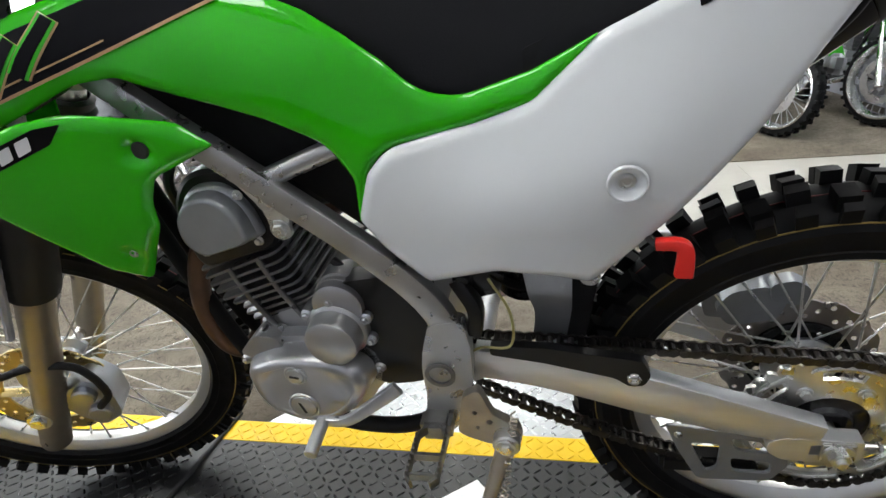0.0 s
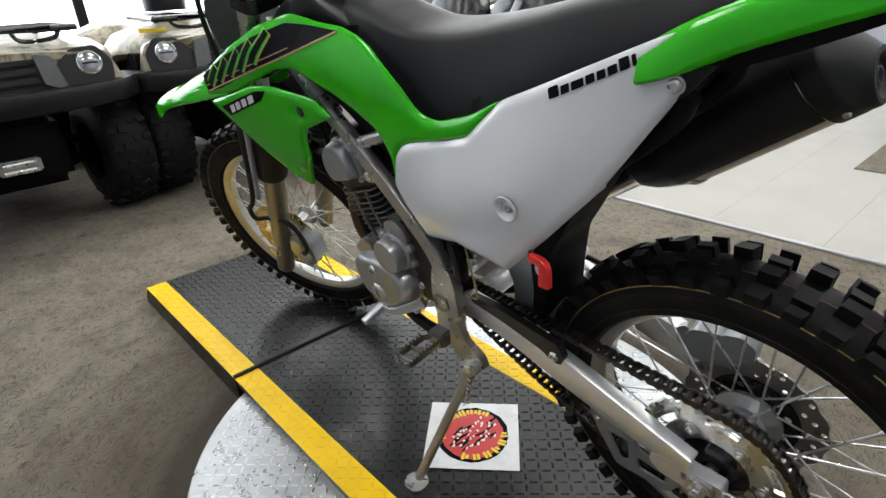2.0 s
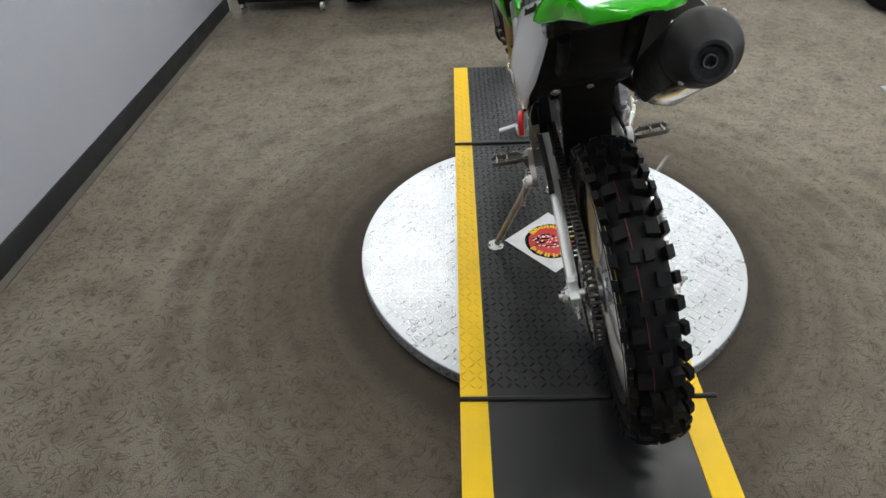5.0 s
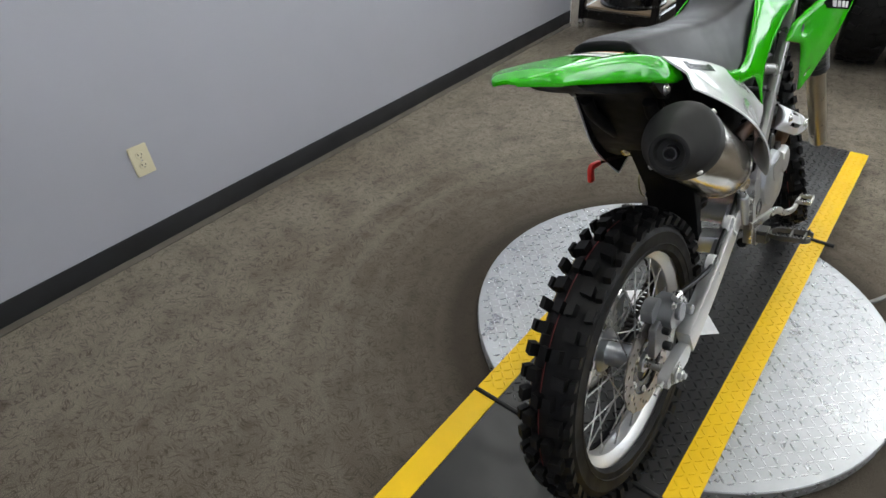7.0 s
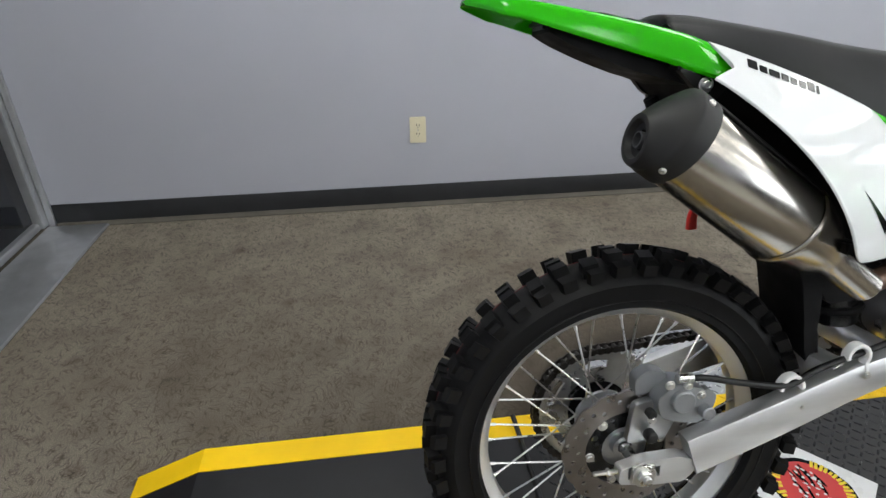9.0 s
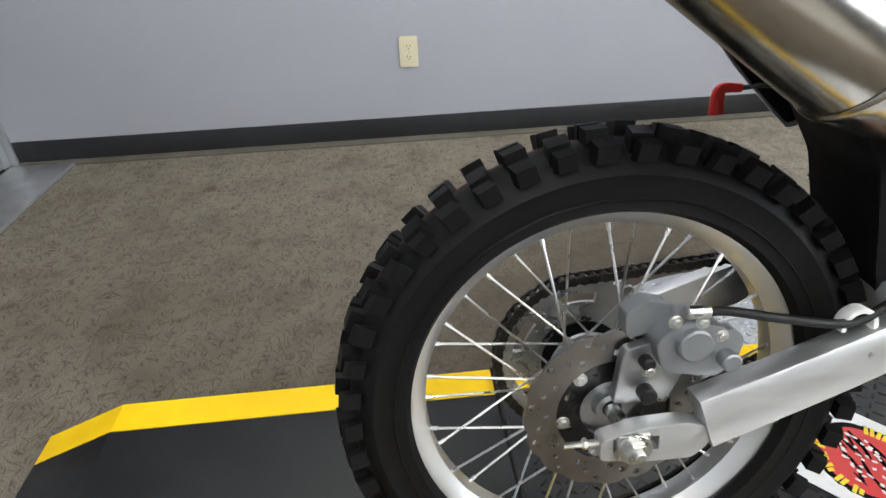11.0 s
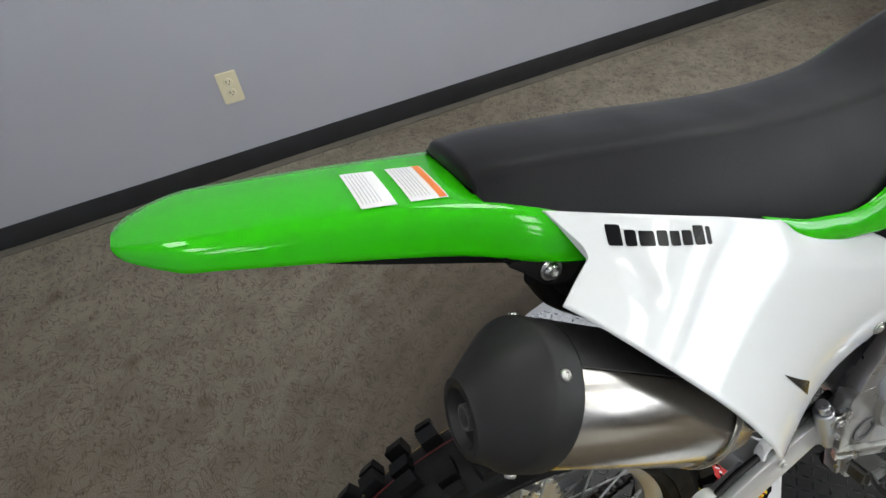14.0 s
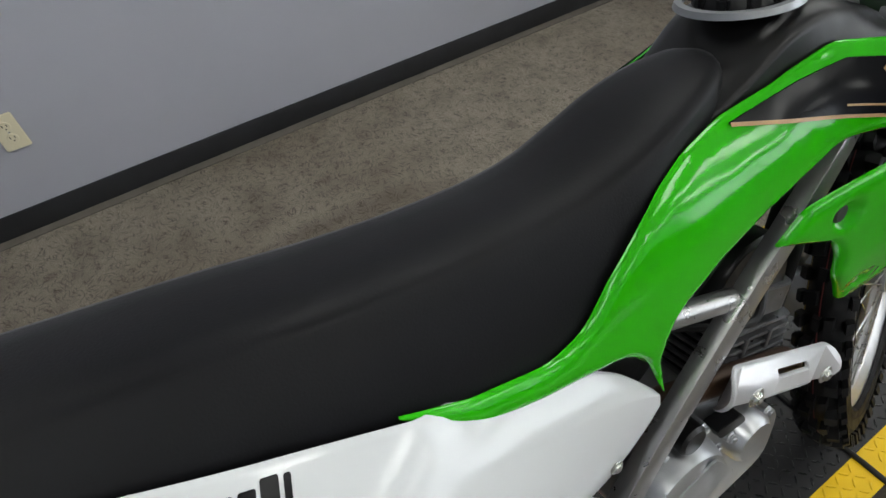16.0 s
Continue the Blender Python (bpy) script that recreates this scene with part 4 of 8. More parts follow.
for k in range(6):
    a = 2 * math.pi * k / 6 + 0.2
    bm = bmesh.new()
    bolt(bm, AXLE + Vector((0.0575, 0.062 * math.cos(a), 0.062 * math.sin(a))), (1, 0, 0), 0.006, 0.006)
    part("disc_bolt", bm, "steel", rear_wheel)

bm = spin(wave_disc(bmesh.new(), FAXLE, -0.066, 0.118, 0.004, 16, 0.080, 12, 3), TURN)
part("front_brake_disc", bm, "gold", front_wheel, "gold-toned wave brake disc", smooth=25)
bm = bmesh.new()
for k in range(5):
    a = 2 * math.pi * k / 5
    tube(bm, [FAXLE + Vector((-0.060, 0.03 * math.cos(a), 0.03 * math.sin(a))), FAXLE + Vector((-0.064, 0.085 * math.cos(a + 0.25), 0.085 * math.sin(a + 0.25)))], 0.010, 8, smooth=False, flat=0.5)
part("disc_arms", spin(bm, TURN), "gold", front_wheel)

# rear sprocket and chain
SPR_R, SPR_X = 0.118, -0.068
bm = bmesh.new()
teeth = 45
poly = []
for i in range(teeth * 4):
    a = 2 * math.pi * i / (teeth * 4)
    poly.append(((SPR_R + (0.004, 0.001, -0.005, 0.001)[i % 4]) * math.cos(a), (SPR_R + (0.004, 0.001, -0.005, 0.001)[i % 4]) * math.sin(a)))
hs = [circle(0, 0, 0.052, 32)]
for k in range(6):
    a0 = 2 * math.pi * k / 6 + 0.18
    arc = [0.14 + 0.11 * q for q in range(6)]
    hs.append([(0.084 * math.cos(a0 + d), 0.084 * math.sin(a0 + d)) for d in arc] + [(0.098 * math.cos(a0 + d), 0.098 * math.sin(a0 + d)) for d in reversed(arc)])
slab(bm, poly, lambda u, v, w: (SPR_X - 0.003 + w, AXLE.y + u, AXLE.z + v), 0.006, holes=hs)
spr = part("rear_sprocket", bm, "steel", bike, "zinc-plated rear sprocket", smooth=25)
for k in range(6):
    a = 2 * math.pi * k / 6
    bm = bmesh.new()
    bolt(bm, AXLE + Vector((SPR_X - 0.003, 0.070 * math.cos(a), 0.070 * math.sin(a))), (-1, 0, 0), 0.007, 0.008)
    part("sprocket_bolt", bm, "steel", spr)
bm = bmesh.new()
lathe(bm, [(0.016, 0.010), (0.030, 0.008), (0.034, 0.002), (0.055, -0.002), (0.058, -0.010), (0.016, -0.012)], AXLE + Vector((SPR_X, 0, 0)), (-1, 0, 0), 40, cyclic_profile=True)
part("sprocket_carrier", bm, "black_gloss", spr, "black hub carrier inside the sprocket")
bm = bmesh.new()
for k in range(6):
    a0 = 2 * math.pi * k / 6 + 0.18
    tube(bm, [AXLE + Vector((SPR_X - 0.0045, rr * math.cos(a0 + d), rr * math.sin(a0 + d))) for d, rr in ((0.02, 0.101), (0.10, 0.105), (0.42, 0.1065), (0.75, 0.105), (0.84, 0.101))], 0.0022, 6)
part("pressed_rib", bm, "steel", spr)

FS = Vector((SPR_X, 0.49, 0.436))
FS_R = 0.037


def chain_line(n):
    """Points along the closed chain, with its direction."""
    d = Vector((FS.y - AXLE.y, FS.z - AXLE.z))
    L, base = d.length, math.atan2(d.y, d.x)
    k = math.asin((SPR_R - FS_R) / L)
    a_up, a_lo = base + math.pi / 2 - k, base - math.pi / 2 + k
    C, F = Vector((AXLE.y, AXLE.z)), Vector((FS.y, FS.z))
    u = lambda a: Vector((math.cos(a), math.sin(a)))
    pts = []
    p0, p1 = C + u(a_up) * SPR_R, F + u(a_up) * FS_R
    pts += [p0 + (p1 - p0) * (i / 40) for i in range(40)]
    pts += [F + u(a_up + (a_lo - a_up) * (i / 14)) * FS_R for i in range(14)]
    p0, p1 = F + u(a_lo) * FS_R, C + u(a_lo) * SPR_R
    pts += [p0 + (p1 - p0) * (i / 40) + Vector((0, -0.022)) * math.sin(math.pi * i / 40) for i in range(40)]
    pts += [C + u(a_lo - (2 * math.pi - (a_up - a_lo)) * (i / 60)) * SPR_R for i in range(60)]
    cum = [0]
    for a, b in zip(pts, pts[1:] + pts[:1]):
        cum.append(cum[-1] + (b - a).length)
    out = []
    for j in range(n):
        s = cum[-1] * j / n
        i = max(q for q in range(len(pts)) if cum[q] <= s)
        a, b = pts[i], pts[(i + 1) % len(pts)]
        f = (s - cum[i]) / max(1e-9, cum[i + 1] - cum[i])
        out.append((a + (b - a) * f, (b - a).normalized()))
    return out


NL = 106
bm0 = bmesh.new()
for j, (p, d) in enumerate(chain_line(NL)):
    outer = j % 2
    w = 0.0085 if outer else 0.0062
    m = Matrix.Translation((SPR_X, p.x, p.y)) @ Matrix.Rotation(math.atan2(d.y, d.x), 4, "X")
    for s in (-1, 1):
        pl = [(-0.0079, 0.0068), (0, 0.0050), (0.0079, 0.0068), (0.0125, 0.004), (0.0135, 0), (0.0125, -0.004), (0.0079, -0.0068), (0, -0.0050), (-0.0079, -0.0068), (-0.0125, -0.004), (-0.0135, 0), (-0.0125, 0.004)]
        a = [bm0.verts.new(m @ Vector((s * w, u, v))) for u, v in pl]
        b = [bm0.verts.new(m @ Vector((s * (w + 0.002), u, v))) for u, v in pl]
        bm0.faces.new(a)
        bm0.faces.new(b)
        for i in range(12):
            bm0.faces.new((a[i - 1], a[i], b[i], b[i - 1]))
    rr = [[bm0.verts.new(m @ Vector((x, 0.0079 + 0.005 * math.cos(q * math.pi / 4), 0.005 * math.sin(q * math.pi / 4)))) for q in range(8)] for x in (-0.011, 0.011)]
    for i in range(8):
        bm0.faces.new((rr[0][i - 1], rr[0][i], rr[1][i], rr[1][i - 1]))
    bm0.faces.new(rr[0])
    bm0.faces.new(rr[1])
part("drive_chain", bm0, "chain", bike, "oiled black drive chain", smooth=30)
bm = bmesh.new()
cyl(bm, FS + Vector((-0.006, 0, 0)), FS + Vector((0.006, 0, 0)), FS_R, n=26)
part("front_sprocket", bm, "chain", bike)

# axle, swingarm
bm = bmesh.new()
cyl(bm, AXLE + Vector((-0.125, 0, 0)), AXLE + Vector((0.128, 0, 0)), 0.010, n=16, bevel=0.001)
part("rear_axle", bm, "steel", bike)
swing = None
for s, f0, f1 in ((-1, Vector((-0.093, 0.455, 0.436)), Vector((-0.099, -0.026, 0.336))), (1, Vector((0.090, 0.455, 0.460)), Vector((0.112, -0.035, 0.322)))):
    bm = bmesh.new()
    if s < 0:
        pts = [Vector((-0.093, 0.455, 0.455)), Vector((-0.094, 0.36, 0.441)), Vector((-0.096, 0.236, 0.407)), Vector((-0.098, 0.12, 0.372)), Vector((-0.099, 0.02, 0.347))]
    else:
        pts = [f0, Vector((0.099, 0.36, 0.440)), Vector((0.107, 0.22, 0.392)), Vector((0.110, 0.08, 0.343))]
    bar(bm, pts, 0.030 if s > 0 else 0.024, (0.052, 0.068) if s > 0 else (0.050, 0.056, 0.064, 0.056, 0.036), r=0.12)
    arm = part("swingarm", bm, "swing", bike, "bare aluminium swingarm leg", smooth=30)
    end = AXLE + Vector((0.110 if s > 0 else -0.101, 0, -0.002))
    bm = bmesh.new()
    pl = [(-0.030, -0.017), (0.02, -0.024), (0.062, -0.022), (0.080, -0.008), (0.080, 0.010), (0.062, 0.020), (-0.030, 0.018)] if s < 0 else [(-0.036, -0.018), (0.02, -0.025), (0.070, -0.026), (0.088, -0.010), (0.088, 0.012), (0.062, 0.022), (0.006, 0.020), (-0.036, 0.008)]
    ax = [(-0.022, -0.009), (0.030, -0.009), (0.030, 0.009), (-0.022, 0.009)]
    slab(bm, round_poly(pl, 0.006), lambda u, v, w: (end.x - 0.012 * s + s * w, end.y + u, end.z + v), 0.022, 0.002, holes=[ax])
    part("axle_plate", bm, "swing", arm)
    bm = bmesh.new()
    box(bm, (end.x + s * 0.010, -0.020, end.z - 0.017), (end.x + s * 0.015, 0.020, end.z + 0.017), 0.002)
    bolt(bm, (end.x + s * 0.015, 0, end.z), (s, 0, 0), 0.0135, 0.012)
    cyl(bm, (end.x + s * 0.02, 0, end.z), (end.x + s * 0.034, 0, end.z), 0.007, n=12, bevel=0.001)
    part("axle_nut", bm, "steel", arm, "zinc axle nut and adjuster block")
    bm = bmesh.new()
    cyl(bm, (end.x, -0.075, end.z), (end.x, -0.02, end.z), 0.0038, n=8)
    bolt(bm, (end.x, -0.046, end.z), (0, -1, 0), 0.007, 0.008, False)
    part("chain_adjuster", bm, "steel", arm)
bm = bmesh.new()
bar(bm, [(-0.085, 0.345, 0.436), (0.0, 0.33, 0.44), (0.095, 0.345, 0.440)], 0.05, 0.05, up=(0, 0, 1))
cyl(bm, (-0.105, 0.462, 0.445), (0.105, 0.462, 0.445), 0.024, n=20, bevel=0.002)
part("swingarm_bridge", bm, "swing", bike)

# chain guards
bm = bmesh.new()
pl = [(0.430, 0.493), (0.36, 0.492), (0.238, 0.472), (0.228, 0.448), (0.236, 0.430), (0.254, 0.428), (0.272, 0.442), (0.36, 0.466), (0.430, 0.478)]
slab(bm, round_poly(pl, 0.006), lambda u, v, w: (-0.099 - w, u, v), 0.013, 0.003)
g = part("chain_slider", bm, "black_plastic", bike, "black rubber chain slider")
bm = bmesh.new()
screw(bm, (-0.112, 0.249, 0.443), (-1, 0, 0), 0.009, 0.005)
part("bolt", bm, "steel", g)
bm = bmesh.new()
pl = [(0.205, 0.335), (0.055, 0.320), (0.040, 0.262), (0.060, 0.226), (0.155, 0.222), (0.185, 0.285)]
slots = [round_poly([(0.170, 0.300), (0.130, 0.300), (0.130, 0.250), (0.145, 0.240)], 0.008), round_poly([(0.118, 0.312), (0.070, 0.306), (0.064, 0.285), (0.110, 0.290)], 0.007), round_poly([(0.115, 0.272), (0.062, 0.266), (0.062, 0.244), (0.110, 0.244)], 0.007)]
slab(bm, round_poly(pl, 0.010), lambda u, v, w: (-0.086 - w, u, v), 0.005, 0.001, holes=slots)
cg = part("chain_guide", bm, "alu_cap", bike, "slotted grey metal chain guide plate")
for y, z in ((0.186, 0.318), (0.060, 0.305)):
    bm = bmesh.new()
    screw(bm, (-0.091, y, z), (-1, 0, 0), 0.006, 0.004)
    part("bolt", bm, "steel", cg)
bm = bmesh.new()
box(bm, (-0.080, 0.075, 0.218), (-0.050, 0.205, 0.250), 0.006)
part("guide_block", bm, "black_plastic", cg)

# rear brake caliper, hose and clips
bm = bmesh.new()
def side_plate(pl, x, t, bev=0.003, hs=(), rr=0.008):
    slab(bm, round_poly(pl, rr), lambda u, v, w: (x + w, u, v), t, bev, holes=hs)
side_plate([(-0.01, 0.35), (0.055, 0.352), (0.075, 0.395), (0.040, 0.430), (0.0, 0.420)], 0.068, 0.014)
cal = part("rear_caliper", bm, "alu", bike, "cast aluminium rear brake caliper")
bm = bmesh.new()
side_plate([(0.035, 0.402), (0.100, 0.388), (0.122, 0.418), (0.104, 0.450), (0.055, 0.462), (0.025, 0.440)], 0.056, 0.046, 0.007, rr=0.012)
side_plate([(0.004, 0.430), (0.050, 0.440), (0.054, 0.468), (0.024, 0.476), (0.002, 0.462)], 0.050, 0.024, 0.004, rr=0.008)
side_plate([(0.100, 0.392), (0.132, 0.396), (0.138, 0.424), (0.120, 0.440), (0.104, 0.426)], 0.070, 0.014, 0.003)
part("caliper_body", bm, "alu_cap", cal)
bm = bmesh.new()
cyl(bm, (0.098, 0.066, 0.435), (0.112, 0.066, 0.435), 0.019, n=24, bevel=0.002)
cyl(bm, (0.098, 0.105, 0.414), (0.118, 0.105, 0.414), 0.011, n=16, bevel=0.002)
part("piston_cap", bm, "alu_cap", cal)
for y, z in ((0.045, 0.462), (0.075, 0.459), (0.098, 0.440), (0.02, 0.405)):
    bm = bmesh.new()
    bolt(bm, (0.100, y, z), (1, 0, 0), 0.0055, 0.007)
    part("caliper_bolt", bm, "steel", cal)
bm = bmesh.new()
cyl(bm, (0.088, 0.02, 0.412), (0.104, 0.02, 0.412), 0.008, n=12, bevel=0.002)
cyl(bm, (0.088, 0.022, 0.372), (0.106, 0.022, 0.372), 0.010, n=12, bevel=0.002)
part("pin_boot", bm, "rubber", cal)
bm = bmesh.new()
tube(bm, [(0.100, 0.075, 0.470), (0.106, 0.10, 0.472), (0.112, 0.16, 0.460), (0.112, 0.235, 0.448), (0.108, 0.29, 0.470), (0.100, 0.40, 0.495), (0.090, 0.47, 0.51)], 0.0052, 10)
part("brake_hose", bm, "rubber", bike, "black rear brake hose")
bm = bmesh.new()
cyl(bm, (0.100, 0.055, 0.472), (0.100, 0.082, 0.471), 0.008, n=12, bevel=0.002)
part("banjo_bolt", bm, "steel", cal)
for y, z in ((0.245, 0.415), (0.352, 0.458)):
    bm = bmesh.new()
    pts = []
    for i in range(12):
        a = -0.6 + 3.9 * i / 11
        pts.append(Vector((0.106, y + 0.018 * math.cos(a), z + 0.026 + 0.020 * math.sin(a))))
    bar(bm, [Vector((0.108, y + 0.016, z))] + pts, 0.016, 0.006)
    cl = part("hose_clip", bm, "decal_white", bike, "white plastic brake hose clip")
    bm = bmesh.new()
    bolt(bm, (0.116, y + 0.014, z - 0.004), (1, 0, 0), 0.005, 0.005)
    part("screw", bm, "steel", cl)


# ---- frame ----
for s in (-1, 1):
    bm = bmesh.new()
    bar(bm, [(s * 0.050, 0.965, 0.945), (s * 0.090, 0.83, 0.862), (s * 0.106, 0.66, 0.728), (s * 0.116, 0.556, 0.644), (s * 0.119, 0.497, 0.578), (s * 0.118, 0.476, 0.515), (s * 0.116, 0.480, 0.450), (s * 0.115, 0.489, 0.400), (s * 0.112, 0.50, 0.365)],
        0.021, (0.028, 0.042), r=0.08)
    part("main_frame", bm, "frame", bike, "grey painted perimeter frame tube")
    bm = bmesh.new()
    cyl(bm, (s * 0.098, 0.672, 0.744), (s * 0.090, 0.53, 0.790), 0.0125, n=16)
    part("cross_tube", bm, "frame", bike)
    bm = bmesh.new()
    tube(bm, [(s * 0.088, 0.47, 0.605), (s * 0.078, 0.36, 0.655), (s * 0.065, 0.22, 0.74), (s * 0.06, 0.09, 0.84), (s * 0.06, 0.06, 0.885)], 0.012, 10)
    part("subframe_tube", bm, "matt_black", bike)
    bm = bmesh.new()
    lathe(bm, [(0.0001, -0.004), (0.008, -0.004), (0.009, -0.007), (0.014, -0.007), (0.015, 0.001), (0.021, 0.001), (0.021, -0.008), (0.0001, -0.008)], (s * 0.1315, 0.497, 0.459), (s, 0, 0), 24)
    part("pivot_recess", bm, "fin", bike, "dark pivot bolt recess")
    bm = bmesh.new()
    slab(bm, round_poly([(0.530, 0.372), (0.522, 0.42), (0.522, 0.46), (0.515, 0.50), (0.500, 0.545), (0.455, 0.55), (0.450, 0.508), (0.455, 0.437), (0.470, 0.42), (0.488, 0.350), (0.520, 0.340)], 0.012), lambda u, v, w: (s * (0.108 + w), u, v), 0.022, 0.003)
    part("frame_gusset", bm, "frame", bike)
    bm = bmesh.new()
    tube(bm, [(s * 0.095, 0.50, 0.345), (s * 0.09, 0.60, 0.305), (s * 0.075, 0.72, 0.305), (s * 0.035, 0.83, 0.345), (s * 0.02, 0.90, 0.50), (s * 0.015, 0.97, 0.80)], 0.013, 10)
    part("cradle_tube", bm, "matt_black", bike)
bm = bmesh.new()
cyl(bm, HEAD + FORK_UP * 0.96, HEAD + FORK_UP * 1.12, 0.030, n=24, bevel=0.003)
part("steering_head", bm, "frame", bike)

# side stand
foot = Vector((-0.293, 0.522, 0.058))
top = Vector((-0.150, 0.415, 0.358))
bm = bmesh.new()
slab(bm, round_poly([(0.470, 0.430), (0.446, 0.446), (0.432, 0.400), (0.398, 0.376), (0.394, 0.350), (0.410, 0.340), (0.440, 0.340), (0.470, 0.352), (0.484, 0.362)], 0.008), lambda u, v, w: (-0.130 - w, u, v), 0.014, 0.002,
     holes=[circle(0.437, 0.385, 0.0045, 10), circle(0.455, 0.373, 0.003, 10), circle(0.456, 0.402, 0.0035, 10)])
stand = part("side_stand", bm, "rust", bike, "steel side stand, folded down")
bm = bmesh.new()
tube(bm, [top, top + (foot - top) * 0.18, top + (foot - top) * 0.30, foot + (top - foot) * 0.05], [0.013, 0.0105, 0.0098, 0.0098], 12)
part("leg", bm, "rust", stand)
bm = bmesh.new()
d = (top - foot).normalized()
flat = Vector((-math.sin(LEAN), 0, math.cos(LEAN)))
cyl(bm, foot - flat * 0.002, foot + flat * 0.006, 0.026, n=24, bevel=0.002)
part("foot_plate", bm, "steel", stand)
bm = bmesh.new()
cyl(bm, top + Vector((0.014, 0, 0)), top + Vector((-0.012, 0, 0)), 0.019, n=24, bevel=0.002)
bolt(bm, top + Vector((-0.012, 0, 0)), (-1, 0, 0), 0.010, 0.008)
part("pivot_bolt", bm, "steel", stand)
bm = bmesh.new()
tube(bm, [Vector((-0.150, 0.40, 0.41)) + (Vector((-0.182, 0.425, 0.27)) - Vector((-0.150, 0.40, 0.41))) * (i / 60) + Vector((0.006 * math.cos(i * 1.3), 0.006 * math.sin(i * 1.3), 0)) for i in range(61)], 0.0016, 5, smooth=False)
part("return_spring", bm, "rust", stand)

# foot pegs, shift lever, brake pedal
for s in (-1, 1):
    px, py, pz = s * 0.140, 0.512, 0.378
    bm = bmesh.new()
    box(bm, (px - 0.018, py - 0.022, pz - 0.022), (px + 0.018, py + 0.022, pz + 0.012), 0.006)
    peg = part("foot_peg", bm, "peg", bike, "serrated steel foot peg")
    bm = bmesh.new()
    y0, y1 = py - 0.020, py + 0.020
    for y in (y0, y1):
        bar(bm, [(px + s * 0.012, y * 0.4 + py * 0.6, pz), (px + s * 0.03, y, pz + 0.004), (px + s * 0.098, y, pz + 0.006), (px + s * 0.106, y * 0.6 + py * 0.4, pz + 0.006)], 0.014, 0.004, up=(0, 0, 1), smooth=False)
        for k in range(8):
            x = px + s * (0.032 + k * 0.0088)
            vs = [bm.verts.new((x + s * dx, y + dy, pz + 0.012 + dz)) for dx, dy, dz in ((0, -0.002, 0), (0, 0.002, 0), (0.006, 0.002, 0), (0.006, -0.002, 0), (0.003, 0, 0.007))]
            for q in ((0, 1, 4), (1, 2, 4), (2, 3, 4), (3, 0, 4)):
                bm.faces.new([vs[i] for i in q])
    box(bm, (px + s * 0.06, y0, pz - 0.003), (px + s * 0.064, y1, pz + 0.009))
    box(bm, (px + s * 0.09, y0, pz - 0.003), (px + s * 0.094, y1, pz + 0.009))
    part("tread_cage", bm, "peg", peg)
bm = bmesh.new()
bar(bm, [(-0.125, 0.565, 0.425), (-0.138, 0.60, 0.405), (-0.155, 0.64, 0.388), (-0.160, 0.675, 0.390)], 0.010, (0.022, 0.014))
lever = part("shift_lever", bm, "alu", bike, "bare aluminium gear shift lever")
bm = bmesh.new()
cyl(bm, (-0.158, 0.675, 0.390), (-0.213, 0.676, 0.382), 0.0095, n=14, bevel=0.001)
part("toe_piece", bm, "alu", lever)
bm = bmesh.new()
TOE, ARM_END = Vector((0.194, 0.648, 0.412)), (0.180, 0.615, 0.398)
bar(bm, [(0.125, 0.455, 0.425), (0.145, 0.50, 0.432), (0.160, 0.54, 0.432), (0.168, 0.58, 0.405), ARM_END, TOE + Vector((-0.010, 0, -0.002))], 0.009, (0.022, 0.012))
pedal = part("brake_pedal", bm, "steel", bike, "plated rear brake pedal")
bm = bmesh.new()
for y in (TOE.y - 0.017, TOE.y + 0.017):
    box(bm, (TOE.x - 0.012, y - 0.002, TOE.z - 0.006), (TOE.x + 0.022, y + 0.002, TOE.z + 0.004), 0.0008, seg=1)
    for k in range(4):
        x = TOE.x - 0.010 + k * 0.0084
        vs = [bm.verts.new((x + dx, y + dy, TOE.z + 0.003 + dz)) for dx, dy, dz in ((0, -0.002, 0), (0, 0.002, 0), (0.006, 0.002, 0), (0.006, -0.002, 0), (0.003, 0, 0.006))]
        for q in ((0, 1, 4), (1, 2, 4), (2, 3, 4), (3, 0, 4)):
            bm.faces.new([vs[i] for i in q])
for x in (TOE.x - 0.010, TOE.x + 0.020):
    box(bm, (x - 0.002, TOE.y - 0.016, TOE.z - 0.006), (x + 0.002, TOE.y + 0.016, TOE.z + 0.004), 0.0008, seg=1)
part("pedal_tip", bm, "steel", pedal)
bm = bmesh.new()
cyl(bm, (0.112, 0.43, 0.52), (0.108, 0.465, 0.43), 0.013, n=14, bevel=0.002)
cyl(bm, (0.112, 0.425, 0.535), (0.112, 0.43, 0.52), 0.009, n=12, bevel=0.001)
mc = part("master_cylinder", bm, "alu", bike, "rear brake master cylinder")
for q in ((0.122, 0.445, 0.50), (0.120, 0.455, 0.465), (0.125, 0.47, 0.43)):
    bm = bmesh.new()
    bolt(bm, q, (1, 0, 0), 0.007, 0.008)
    part("bolt", bm, "steel", mc)

